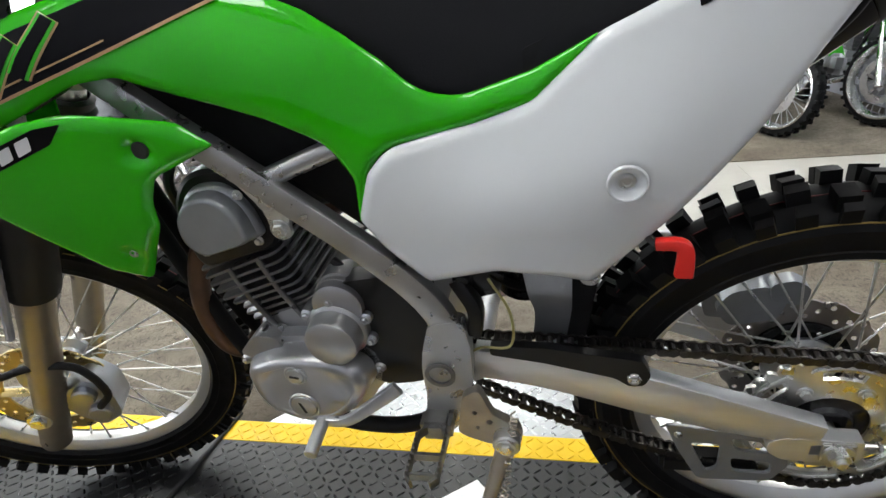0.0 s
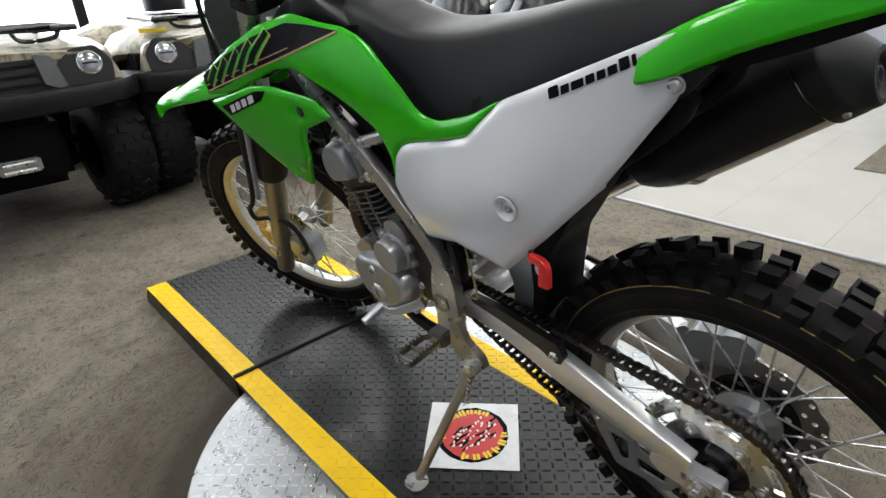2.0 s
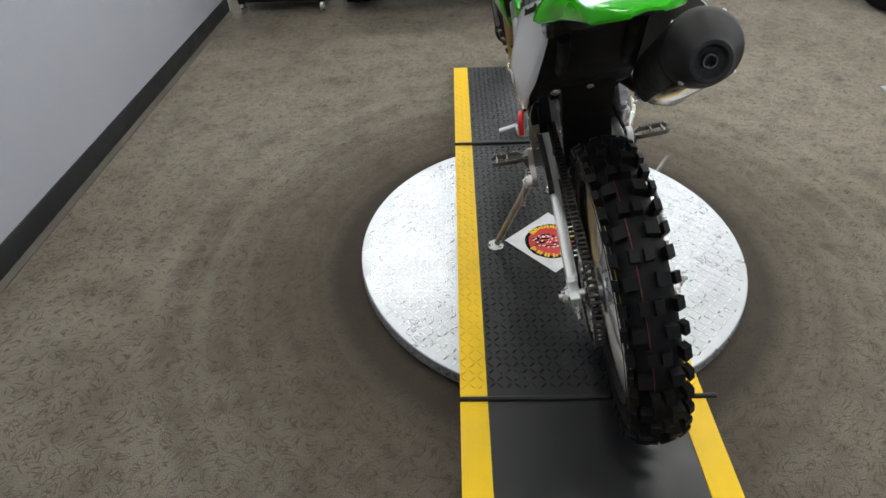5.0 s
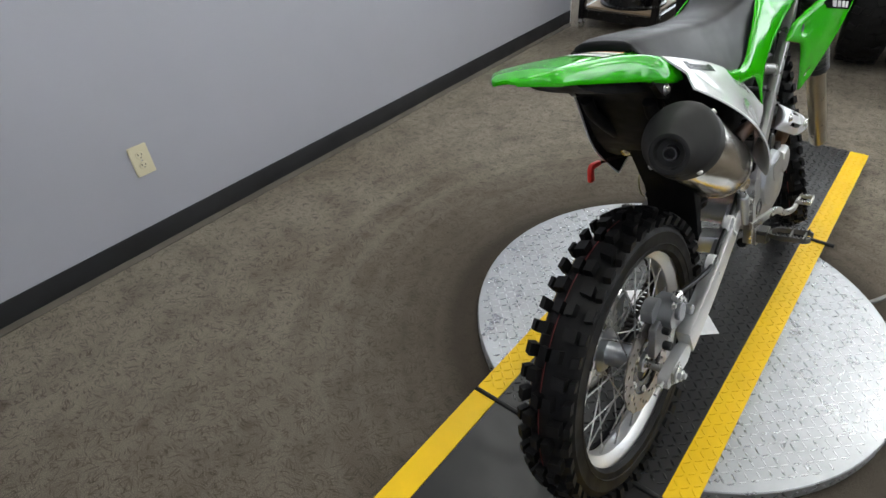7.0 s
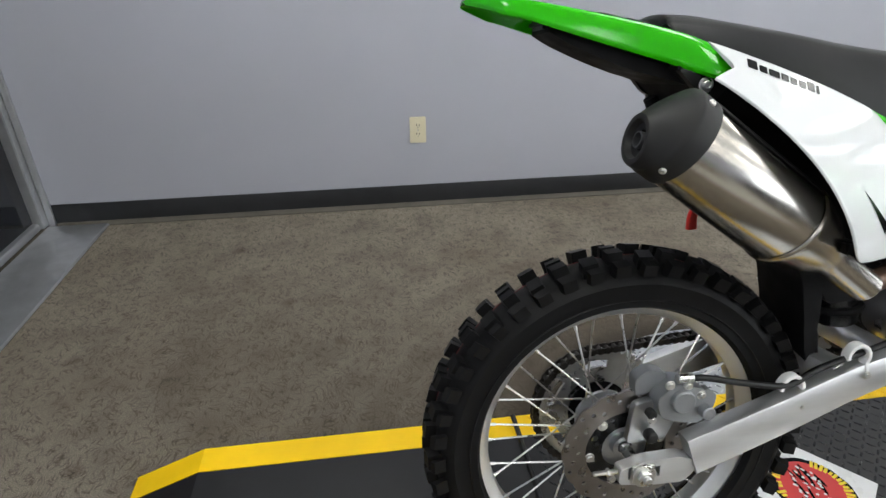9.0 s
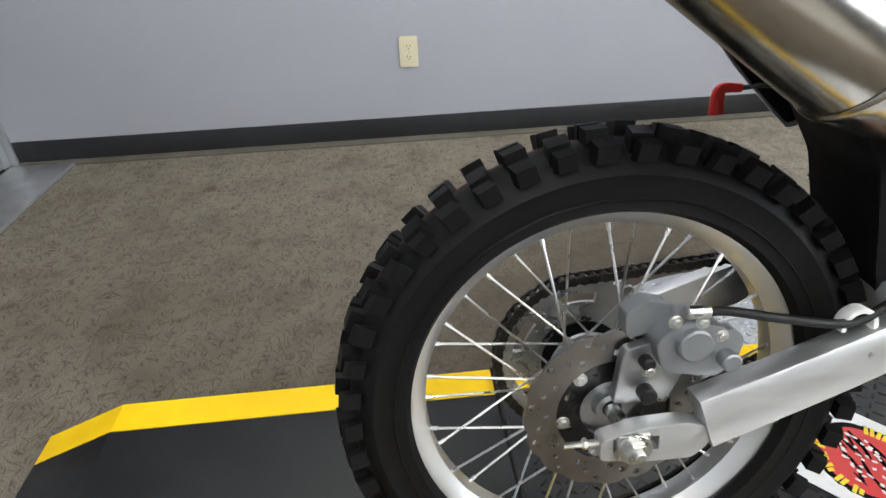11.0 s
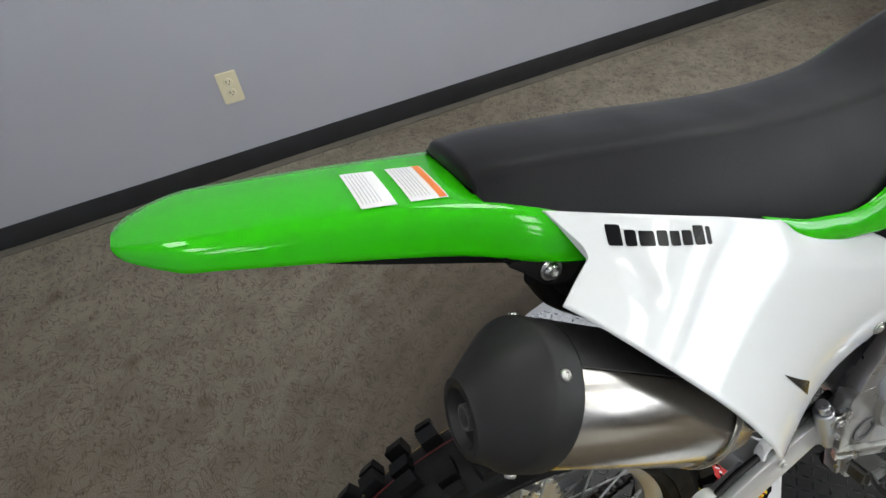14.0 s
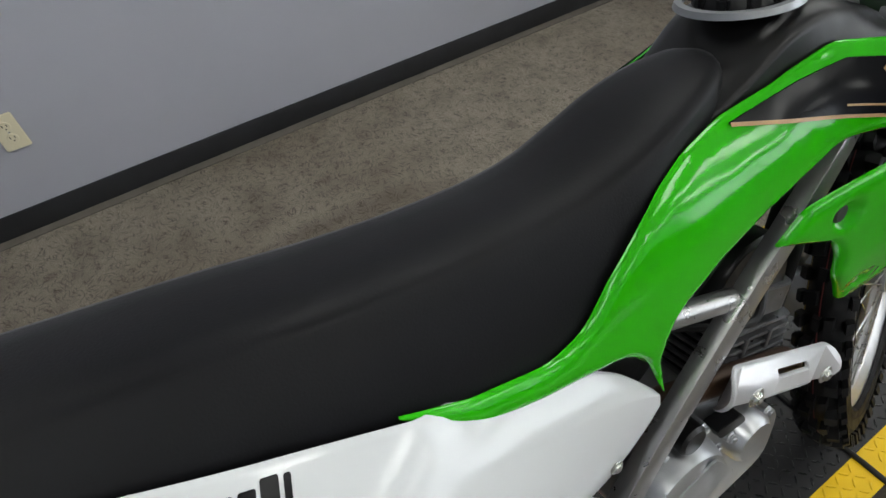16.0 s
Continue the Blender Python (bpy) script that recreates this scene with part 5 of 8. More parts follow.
# ---- engine ----
CYL = Vector((0, 0.33, 1.0)).normalized()      # cylinder leans forward
CB = Vector((0, 0.716, 0.470))
eng = None
bm = bmesh.new()
pl = [(0.81, 0.44), (0.79, 0.355), (0.745, 0.325), (0.66, 0.330), (0.60, 0.390), (0.545, 0.425), (0.51, 0.46), (0.52, 0.52), (0.58, 0.575), (0.66, 0.56), (0.76, 0.51)]
slab(bm, round_poly(pl, 0.02), lambda u, v, w: (-0.075 + w, u, v), 0.155, 0.006)
eng = part("engine", bm, "case", bike, "air-cooled grey aluminium single-cylinder engine")
bm = bmesh.new()
pl = [(0.806, 0.462), (0.806, 0.425), (0.790, 0.380), (0.745, 0.346), (0.705, 0.338), (0.655, 0.346), (0.615, 0.380), (0.592, 0.425), (0.592, 0.470), (0.632, 0.492), (0.700, 0.498), (0.770, 0.494)]
slab(bm, round_poly(pl, 0.026, 5), lambda u, v, w: (-0.078 - w, u, v), 0.022, 0.003)
mag = part("magneto_cover", bm, "case", eng, "rounded grey magneto cover")
face = [(0.788, 0.462), (0.790, 0.421), (0.776, 0.381), (0.722, 0.354), (0.667, 0.362), (0.628, 0.394), (0.606, 0.430), (0.610, 0.457), (0.640, 0.478), (0.677, 0.483), (0.735, 0.482)]
cy_, cz_ = 0.697, 0.424
rings = []
for x, k in ((-0.099, 1.07), (-0.108, 1.055), (-0.120, 1.03), (-0.130, 0.99), (-0.136, 0.93), (-0.1385, 0.86), (-0.1385, 0.80), (-0.1365, 0.77)):
    rings.append([Vector((x, cy_ + (q.x - cy_) * k, cz_ + (q.y - cz_) * k)) for q in round_poly(face, 0.020, 4)])
bm = bmesh.new()
loft(bm, rings)
part("domed_face", bm, "case", mag)
for y, z, r in ((0.713, 0.394, 0.021), (0.708, 0.456, 0.0135)):
    bm = bmesh.new()
    lathe(bm, [(r + 0.004, 0.0), (r + 0.003, 0.0025), (r + 0.001, 0.0025), (r, 0.0005), (r - 0.001, 0.004), (r - 0.003, 0.005), (0.0001, 0.005)], (-0.1365, y, z), (-1, 0, 0), 28)
    cap_ = part("inspection_cap", bm, "alu", mag)
    bm = bmesh.new()
    box(bm, (-0.1428, y - r * 0.5, z - 0.0016), (-0.1412, y + r * 0.5, z + 0.0016), m=Matrix.Translation((0, y, z)) @ Matrix.Rotation(0.2 if r < 0.02 else 1.3, 4, "X") @ Matrix.Translation((0, -y, -z)))
    part("slot", bm, "slot_dark", cap_)
bm = bmesh.new()
slab(bm, round_poly([(0.806, 0.470), (0.770, 0.505), (0.735, 0.500), (0.730, 0.470), (0.775, 0.455)], 0.010), lambda u, v, w: (-0.076 - w, u, v), 0.034, 0.005)
part("case_lug", bm, "case", eng)
SC = Vector((-0.080, 0.636, 0.518))
bm = bmesh.new()
lathe(bm, [(0.0001, 0.064), (0.030, 0.064), (0.0355, 0.061), (0.037, 0.056), (0.0385, 0.036), (0.042, 0.034), (0.044, 0.030), (0.044, 0.0), (0.0001, 0.0)], SC, (-1, 0, 0), 40)
st = part("starter_cover", bm, "case", eng, "round brushed starter cover")
bm = bmesh.new()
lathe(bm, [(0.0001, 0.030), (0.030, 0.030), (0.035, 0.027), (0.036, 0.022), (0.036, 0.004), (0.039, 0.003), (0.039, -0.03), (0.0001, -0.03)], (-0.082, 0.628, 0.556), (-1, 0, 0), 32)
lathe(bm, [(0.0365, 0.010), (0.0375, 0.010), (0.0375, 0.014), (0.0365, 0.014)], (-0.082, 0.628, 0.556), (-1, 0, 0), 32, cyclic_profile=True)
part("starter_motor", bm, "case", eng)
for a in (0.55, 1.55, 2.75, 3.55, 5.3):
    y, z = SC.y + 0.0475 * math.cos(a), SC.z + 0.0475 * math.sin(a)
    bm = bmesh.new()
    cyl(bm, (-0.078, y, z), (-0.110, y, z), 0.0085, n=14, bevel=0.002)
    bolt(bm, (-0.110, y, z), (-1, 0, 0), 0.0050, 0.006)
    part("cover_bolt", bm, "alu", eng)
rim_pts = [(0.806, 0.450), (0.796, 0.375), (0.73, 0.335), (0.640, 0.352), (0.594, 0.44), (0.760, 0.496)]
for y, z in rim_pts:
    bm = bmesh.new()
    cyl(bm, (-0.080, y, z), (-0.102, y, z), 0.0085, n=14, bevel=0.002)
    bolt(bm, (-0.102, y, z), (-1, 0, 0), 0.0050, 0.006)
    part("case_bolt", bm, "steel", eng)
# cylinder with its cooling fins
def tilt(u, v, x):
    """A place in the cylinder's own axes: u ahead, v up along the bore."""
    side = Vector((0, CYL.z, -CYL.y))
    return CB + side * u + CYL * v + Vector((x, 0, 0))
bm = bmesh.new()
a = [tilt(u, 0.02, x) for x, u in ((-0.055, -0.055), (0.055, -0.055), (0.055, 0.055), (-0.055, 0.055))]
b = [tilt(u, 0.20, x) for x, u in ((-0.055, -0.055), (0.055, -0.055), (0.055, 0.055), (-0.055, 0.055))]
loft(bm, [a, b])
barrel = part("cylinder", bm, "black_gloss", eng, "black finned cylinder barrel")
for i in range(11):
    v = 0.030 + i * 0.0128
    front = (0.050, 0.056, 0.062, 0.064, 0.058, 0.066, 0.074, 0.078, 0.080, 0.080, 0.078)[i]
    hw_ = 0.088 - 0.003 * abs(i - 6) * (1 if i < 6 else 0.6)
    bm = bmesh.new()
    pl = round_poly([(-hw_, -0.062), (hw_, -0.062), (hw_, front), (-hw_, front)], 0.016, 4)
    slab(bm, pl, lambda x, u, w: tilt(u, v + w, x), 0.0036, 0.0010)
    part("cooling_fin", bm, "fin", barrel)
for x in (-0.086, 0.086):
    bm = bmesh.new()
    for u in (-0.030, 0.022):
        bar(bm, [tilt(u, 0.040, x * 0.94), tilt(u + 0.004, 0.095, x * 0.97), tilt(u + 0.004, 0.150, x * 0.95)], 0.006, 0.008, steps=3)
    part("fin_web", bm, "fin", barrel)
bm = bmesh.new()
pl = round_poly([(-0.070, -0.066), (0.070, -0.066), (0.075, 0.066), (-0.075, 0.066)], 0.02, 4)
slab(bm, pl, lambda x, u, w: tilt(u, 0.170 + w, x), 0.040, 0.008)
head = part("cylinder_head", bm, "fin", eng, "dark finned cylinder head")
cam_face = [(0.806, 0.700), (0.782, 0.727), (0.744, 0.730), (0.722, 0.704), (0.716, 0.668), (0.728, 0.662), (0.788, 0.646), (0.808, 0.668)]
ey, ez = 0.762, 0.688
rings = []
for x, k in ((-0.060, 1.24), (-0.088, 1.24), (-0.092, 1.22), (-0.096, 1.17), (-0.098, 1.10), (-0.1135, 1.04), (-0.1175, 1.00), (-0.1195, 0.94), (-0.1195, 0.88)):
    rings.append([Vector((x, ey + (q.x - ey) * k, ez + (q.y - ez) * k)) for q in round_poly(cam_face, 0.016, 4)])
bm = bmesh.new()
loft(bm, rings)
cc = part("cam_cover", bm, "alu_cap", head, "rounded grey cam sprocket cover")
for y, z in ((0.716, 0.655), (0.800, 0.640), (0.722, 0.722)):
    bm = bmesh.new()
    bolt(bm, (-0.093, y, z), (-1, 0, 0), 0.0048, 0.007)
    part("cover_bolt", bm, "steel", cc)
bm = bmesh.new()
rings = []
for x, k in ((-0.086, 0.92), (-0.080, 1.0), (0.060, 1.0), (0.066, 0.92)):
    rings.append([Vector((x, 0.745 + (q.x - 0.745) * k, 0.690 + (q.y - 0.690) * k)) for q in round_poly([(0.690, 0.640), (0.830, 0.600), (0.835, 0.700), (0.795, 0.752), (0.730, 0.756), (0.688, 0.715)], 0.03, 5)])
loft(bm, rings)
part("rocker_cover", bm, "black_plastic", head, "black domed rocker cover")
bm = bmesh.new()
slab(bm, round_poly([(0.712, 0.762), (0.676, 0.742), (0.662, 0.690), (0.666, 0.658), (0.690, 0.660), (0.694, 0.700), (0.716, 0.735)], 0.007), lambda u, v, w: (-0.090 - w, u, v), 0.006, 0.001)
hg = part("engine_hanger", bm, "steel", bike, "zinc engine mounting bracket")
for y, z in ((0.677, 0.672), (0.701, 0.742), (0.683, 0.712)):
    bm = bmesh.new()
    bolt(bm, (-0.096, y, z), (-1, 0, 0), 0.010, 0.009)
    part("bolt", bm, "steel", hg)
# right-hand covers
bm = bmesh.new()
lathe(bm, [(0.0001, 0.052), (0.055, 0.052), (0.068, 0.046), (0.074, 0.030), (0.078, 0.0), (0.0001, 0.0)], (0.092, 0.575, 0.500), (1, 0, 0), 40)
cl = part("clutch_cover", bm, "alu", eng, "large round clutch cover")
for k in range(7):
    a = 2 * math.pi * k / 7
    bm = bmesh.new()
    cyl(bm, (0.090, 0.575 + 0.083 * math.cos(a), 0.500 + 0.083 * math.sin(a)), (0.112, 0.575 + 0.083 * math.cos(a), 0.500 + 0.083 * math.sin(a)), 0.009, n=12, bevel=0.002)
    bolt(bm, (0.112, 0.575 + 0.083 * math.cos(a), 0.500 + 0.083 * math.sin(a)), (1, 0, 0), 0.0055, 0.007)
    part("case_bolt", bm, "alu", cl)
bm = bmesh.new()
lathe(bm, [(0.0001, 0.040), (0.030, 0.040), (0.036, 0.034), (0.040, 0.0), (0.0001, 0.0)], (0.095, 0.708, 0.490), (1, 0, 0), 28)
part("oil_filter_cover", bm, "alu", eng, "round oil filter cover")
bm = bmesh.new()
slab(bm, round_poly([(0.80, 0.46), (0.785, 0.36), (0.62, 0.335), (0.50, 0.38), (0.48, 0.48), (0.55, 0.56), (0.66, 0.555)], 0.03), lambda u, v, w: (0.078 + w, u, v), 0.034, 0.010)
part("clutch_case", bm, "alu", eng)
bm = bmesh.new()
slab(bm, round_poly([(0.545, 0.545), (0.610, 0.560), (0.640, 0.515), (0.600, 0.480), (0.560, 0.500)], 0.008), lambda u, v, w: (0.1425 + w, u, v), 0.003, 0.0015)
part("raised_facet", bm, "alu", cl)
bm = bmesh.new()
cyl(bm, (0.100, 0.592, 0.590), (0.128, 0.592, 0.590), 0.021, n=24, bevel=0.004)
part("oil_filler_cap", bm, "black_plastic", eng, "round black oil filler cap")
bm = bmesh.new()
slab(bm, round_poly([(0.640, 0.560), (0.690, 0.552), (0.700, 0.530), (0.650, 0.535)], 0.008), lambda u, v, w: (0.100 + w, u, v), 0.022, 0.004)
part("case_plug", bm, "black_plastic", eng)
for k in range(3):
    a = 2 * math.pi * k / 3 + 0.4
    y, z = 0.708 + 0.043 * math.cos(a), 0.490 + 0.043 * math.sin(a)
    bm = bmesh.new()
    cyl(bm, (0.092, y, z), (0.122, y, z), 0.008, n=12, bevel=0.002)
    bolt(bm, (0.122, y, z), (1, 0, 0), 0.005, 0.006)
    part("cover_bolt", bm, "alu", eng)
# dark parts between engine and tank: carburettor, airbox, cables
bm = bmesh.new()
cyl(bm, tilt(-0.06, 0.205, 0.0), (0.0, 0.505, 0.70), 0.030, n=20, bevel=0.004)
cyl(bm, (-0.055, 0.55, 0.705), (0.055, 0.55, 0.705), 0.030, n=16, bevel=0.006)
part("throttle_body", bm, "black_plastic", bike)
bm = bmesh.new()
slab(bm, round_poly([(0.505, 0.795), (0.30, 0.86), (0.16, 0.90), (0.19, 0.78), (0.30, 0.645), (0.47, 0.620)], 0.02), lambda u, v, w: (-0.076 + w, u, v), 0.150, 0.01)
part("airbox", bm, "matt_black", bike, "black plastic airbox")
bm = bmesh.new()
slab(bm, round_poly([(0.625, 0.590), (0.545, 0.600), (0.50, 0.555), (0.49, 0.45), (0.53, 0.415), (0.595, 0.405), (0.630, 0.440)], 0.02), lambda u, v, w: (-0.100 + w, u, v), 0.035, 0.006)
part("sprocket_cover", bm, "black_plastic", bike, "black front sprocket cover")
bm = bmesh.new()
slab(bm, round_poly([(0.90, 0.93), (0.62, 0.95), (0.52, 0.86), (0.56, 0.78), (0.70, 0.80), (0.86, 0.87)], 0.02), lambda u, v, w: (-0.062 + w, u, v), 0.112, 0.02)
part("fuel_tank", bm, "black_plastic", bike, "black plastic fuel tank")
bm = bmesh.new()
slab(bm, round_poly([(0.88, 0.870), (0.56, 0.815), (0.495, 0.70), (0.50, 0.625), (0.575, 0.655), (0.64, 0.715), (0.74, 0.79)], 0.012), lambda u, v, w: (-0.070 + w, u, v), 0.132, 0.01)
part("intake_duct", bm, "matt_black", bike, "black plastic intake duct under the tank")
for q in ([(-0.10, 0.46, 0.595), (-0.112, 0.44, 0.56), (-0.11, 0.445, 0.52)],):
    bm = bmesh.new()
    bar(bm, q, 0.024, 0.020)
    part("switch_box", bm, "black_plastic", bike)
bm = bmesh.new()
tube(bm, [(-0.108, 0.42, 0.60), (-0.125, 0.395, 0.56), (-0.122, 0.40, 0.505), (-0.112, 0.44, 0.492), (-0.105, 0.465, 0.47)], 0.0018, 8)
part("wire", bm, "yellow_wire", bike, "thin dull yellow wire")
bm = bmesh.new()
tube(bm, [(-0.06, 0.52, 0.62), (-0.09, 0.50, 0.57), (-0.08, 0.53, 0.53), (-0.07, 0.60, 0.57), (-0.06, 0.64, 0.60)], 0.006, 8)
tube(bm, [(0.06, 0.60, 0.72), (0.09, 0.68, 0.69), (0.085, 0.75, 0.66), (0.05, 0.80, 0.72)], 0.005, 8)
tube(bm, [(-0.05, 0.80, 0.79), (-0.07, 0.83, 0.74), (-0.05, 0.85, 0.69)], 0.007, 8)
part("cable_loom", bm, "rubber", bike, "black cables and hoses round the engine")
bm = bmesh.new()
slab(bm, round_poly([(0.462, 0.61), (0.445, 0.625), (0.40, 0.60), (0.41, 0.575), (0.45, 0.565)], 0.006), lambda u, v, w: (-0.098 - w, u, v), 0.006)
bolt(bm, (-0.104, 0.452, 0.598), (-1, 0, 0), 0.009, 0.008)
part("bracket", bm, "black_gloss", bike)
bm = bmesh.new()
cyl(bm, (0.004, 0.360, 0.745), (0.008, 0.395, 0.500), 0.034, n=24, bevel=0.003)
shock = part("shock_absorber", bm, "black_gloss", bike, "black shock absorber body")
for k in range(7):
    bm = bmesh.new()
    c = Vector((0.004, 0.360, 0.745)).lerp(Vector((0.008, 0.395, 0.500)), 0.10 + 0.13 * k)
    lathe(bm, [(0.034, -0.006), (0.041, -0.005), (0.043, 0.0), (0.041, 0.005), (0.034, 0.006)], c, (0.016, 0.14, -0.98), 24)
    part("spring_coil", bm, "matt_black", shock)
bm = bmesh.new()
slab(bm, round_poly([(0.30, 0.74), (0.44, 0.72), (0.46, 0.64), (0.42, 0.56), (0.33, 0.55), (0.30, 0.62)], 0.02), lambda u, v, w: (0.046 + w, u, v), 0.008, 0.002)
part("airbox_skirt", bm, "matt_black", bike, "black plastic skirt below the airbox")
bm = bmesh.new()
slab(bm, round_poly([(0.388, 0.60), (0.330, 0.60), (0.317, 0.55), (0.318, 0.52), (0.327, 0.473), (0.34, 0.45), (0.38, 0.455), (0.374, 0.485), (0.373, 0.51), (0.380, 0.53)], 0.012), lambda u, v, w: (-0.055 + w, u, v), 0.022, 0.006)
part("shock_linkage", bm, "alu", bike, "cast aluminium shock linkage arm")

# exhaust
bm = bmesh.new()
tube(bm, [tilt(0.060, 0.180, -0.005), (-0.015, 0.880, 0.590), (-0.024, 0.908, 0.505), (-0.024, 0.904, 0.425), (-0.006, 0.878, 0.385), (0.040, 0.858, 0.410), (0.085, 0.845, 0.490), (0.100, 0.800, 0.553), (0.101, 0.720, 0.592), (0.096, 0.640, 0.622), (0.084, 0.56, 0.640), (0.078, 0.48, 0.640), (0.090, 0.42, 0.630), (0.118, 0.36, 0.621), (0.134, 0.31, 0.620)], 0.0165, 14)
pipe = part("exhaust_pipe", bm, "header", bike, "heat-stained brown exhaust header pipe")
GA, GB = Vector((0.119, 0.630, 0.642)), Vector((0.123, 0.859, 0.527))
gd = (GB - GA).normalized()
gu = gd.cross(Vector((1, 0, 0))).normalized()
bm = bmesh.new()
L = (GB - GA).length
slot = round_poly([(0.085, 0.006), (L - 0.075, 0.006), (L - 0.075, 0.016), (0.085, 0.016)], 0.005, 3)
slot2 = round_poly([(0.095, -0.021), (L - 0.09, -0.021), (L - 0.09, -0.014), (0.095, -0.014)], 0.003, 3)
pl = round_poly([(0, -0.030), (L, -0.030), (L, 0.030), (0, 0.030)], 0.028, 6)
slab(bm, pl, lambda u, v, w: GA + gd * u + gu * v + Vector((0.018 + w - 24.0 * v * v, 0, 0)), 0.005, 0.0015, holes=[slot, slot2])
sh = part("heat_shield", bm, "shield_silver", pipe, "slotted silver exhaust heat shield")
for k in (0.045, L - 0.045):
    bm = bmesh.new()
    cyl(bm, GA + gd * k + Vector((0.0225, 0, 0)), GA + gd * k + Vector((0.0245, 0, 0)), 0.013, n=20, bevel=0.0008)
    screw(bm, GA + gd * k + Vector((0.0245, 0, 0)), (1, 0, 0), 0.008, 0.005)
    part("bolt", bm, "steel", sh)

MC = Vector((0.143, -0.011, 0.8485))          # middle of the band where the end cap meets the can
MD = Vector((-0.02, 0.812, -0.583)).normalized()
MR = 0.0590
mu = MD.cross(Vector((1, 0, 0))).normalized()
if mu.z < 0:
    mu = -mu
bm = bmesh.new()
lathe(bm, [(MR - 0.002, 0.0), (MR, 0.004), (MR, 0.222), (MR - 0.003, 0.230), (0.047, 0.268), (0.031, 0.300), (0.025, 0.318), (0.023, 0.40)], MC, MD, 48)
muf = part("muffler", bm, "muffler", bike, "brushed stainless muffler with black end cap")


rings = []
for k in range(25):
    a = radians(58 + (224 - 58) * k / 24)
    d = Vector((1, 0, 0)) * math.cos(a) + mu * math.sin(a)
    prof = [(0.017, MR + 0.0012), (0.017, MR + 0.0030), (0.222, MR + 0.0030), (0.232, MR - 0.0005), (0.268, 0.0495), (0.300, 0.0335), (0.300, 0.0320), (0.232, MR - 0.0025), (0.222, MR + 0.0012)]
    rings.append([MC + MD * h + d * r for h, r in prof])
bm = bmesh.new()
loft(bm, rings)
part("heat_guard", bm, "muffler_cap", muf, "matt black heat guard over the muffler", smooth=40)


def cap_ring(c, n, r, m=40):
    n = n.normalized()
    u = (Vector((1, 0, 0)) - n * n.x).normalized()
    v = n.cross(u)
    if v.z < 0:
        v = -v
    return [c + u * (r * math.cos(2 * math.pi * k / m)) + v * (r * math.sin(2 * math.pi * k / m)) for k in range(m)]


TIP = Vector((0.142, -0.060, 0.846))
TN = Vector((0.01, -0.96, 0.24)).normalized()
BACK = -MD
bm = bmesh.new()
rings = [cap_ring(MC + MD * 0.016, BACK, MR - 0.003), cap_ring(MC + MD * 0.016, BACK, MR + 0.0025), cap_ring(MC - MD * 0.009, BACK, MR + 0.0025), cap_ring(MC - MD * 0.0125, BACK, MR + 0.0008)]
for k in range(1, 6):
    f = k / 6
    rings.append(cap_ring((MC - MD * 0.0125).lerp(TIP - TN * 0.004, f), BACK.lerp(TN, f), (MR + 0.0008) * (1 - f) + 0.0345 * f))
rings += [cap_ring(TIP - TN * 0.004, TN, 0.0345), cap_ring(TIP - TN * 0.001, TN, 0.0325), cap_ring(TIP, TN, 0.0285), cap_ring(TIP - TN * 0.001, TN, 0.0255), cap_ring(TIP - TN * 0.009, TN, 0.0220), cap_ring(TIP - TN * 0.011, TN, 0.0135), cap_ring(TIP - TN * 0.03, TN, 0.0125)]
loft(bm, rings, caps=False)
cap = part("end_cap", bm, "muffler_cap", muf, "matt black muffler end cap")
bm = bmesh.new()
cyl(bm, TIP - TN * 0.029, TIP - TN * 0.022, 0.0175, n=20)
part("outlet", bm, "slot_dark", cap)
bm = bmesh.new()
lathe(bm, [(0.0092, -0.028), (0.0092, -0.004), (0.0108, -0.004), (0.0108, -0.028)], TIP, TN, 24)
part("tail_pipe", bm, "fin", cap)
for a in (0.88, -0.88, math.pi - 0.88, math.pi + 0.88):
    rad = (Vector((1, 0, 0)) * math.cos(a) + mu * math.sin(a)).normalized()
    bm = bmesh.new()
    screw(bm, MC - MD * 0.002 + rad * (MR + 0.0022), rad, 0.0048, 0.0034)
    part("rivet", bm, "steel", cap)
bm = bmesh.new()
lathe(bm, [(MR + 0.0006, 0.212), (MR + 0.0022, 0.214), (MR + 0.0022, 0.219), (MR + 0.0006, 0.221)], MC, MD, 40)
part("seam", bm, "muffler", muf)
bm = bmesh.new()
slab(bm, round_poly([(0.070, 0.900), (0.105, 0.89), (0.13, 0.85), (0.10, 0.835), (0.072, 0.870)], 0.01), lambda u, v, w: (0.070 + w, u, v), 0.010, 0.002)
part("muffler_bracket", bm, "black_plastic", bike)


# ---- seat, bodywork ----
def section_loft(name, secs, mat, parent, label="", smooth=50, n=9):
    """Cross-sections (y, top z, half width at the crown, low z, half width at the foot) joined along y."""
    bm = bmesh.new()
    rings = []
    for y, zt, wt, zl, wl in secs:
        ring = []
        for i in range(n):
            t = i / (n - 1)
            ring.append((wl + (wt - wl) * t ** 1.4, zl + (zt - 0.012 - zl) * t))
        crown = [(wt * 0.93, zt - 0.007), (wt * 0.72, zt - 0.002), (wt * 0.4, zt), (0, zt + 0.001)]
        right = ring + crown
        left = [(-x, z) for x, z in reversed(right[:-1])]
        rings.append([Vector((x, y, z)) for x, z in right + left])
    loft(bm, rings)
    return part(name, bm, mat, parent, label, smooth)


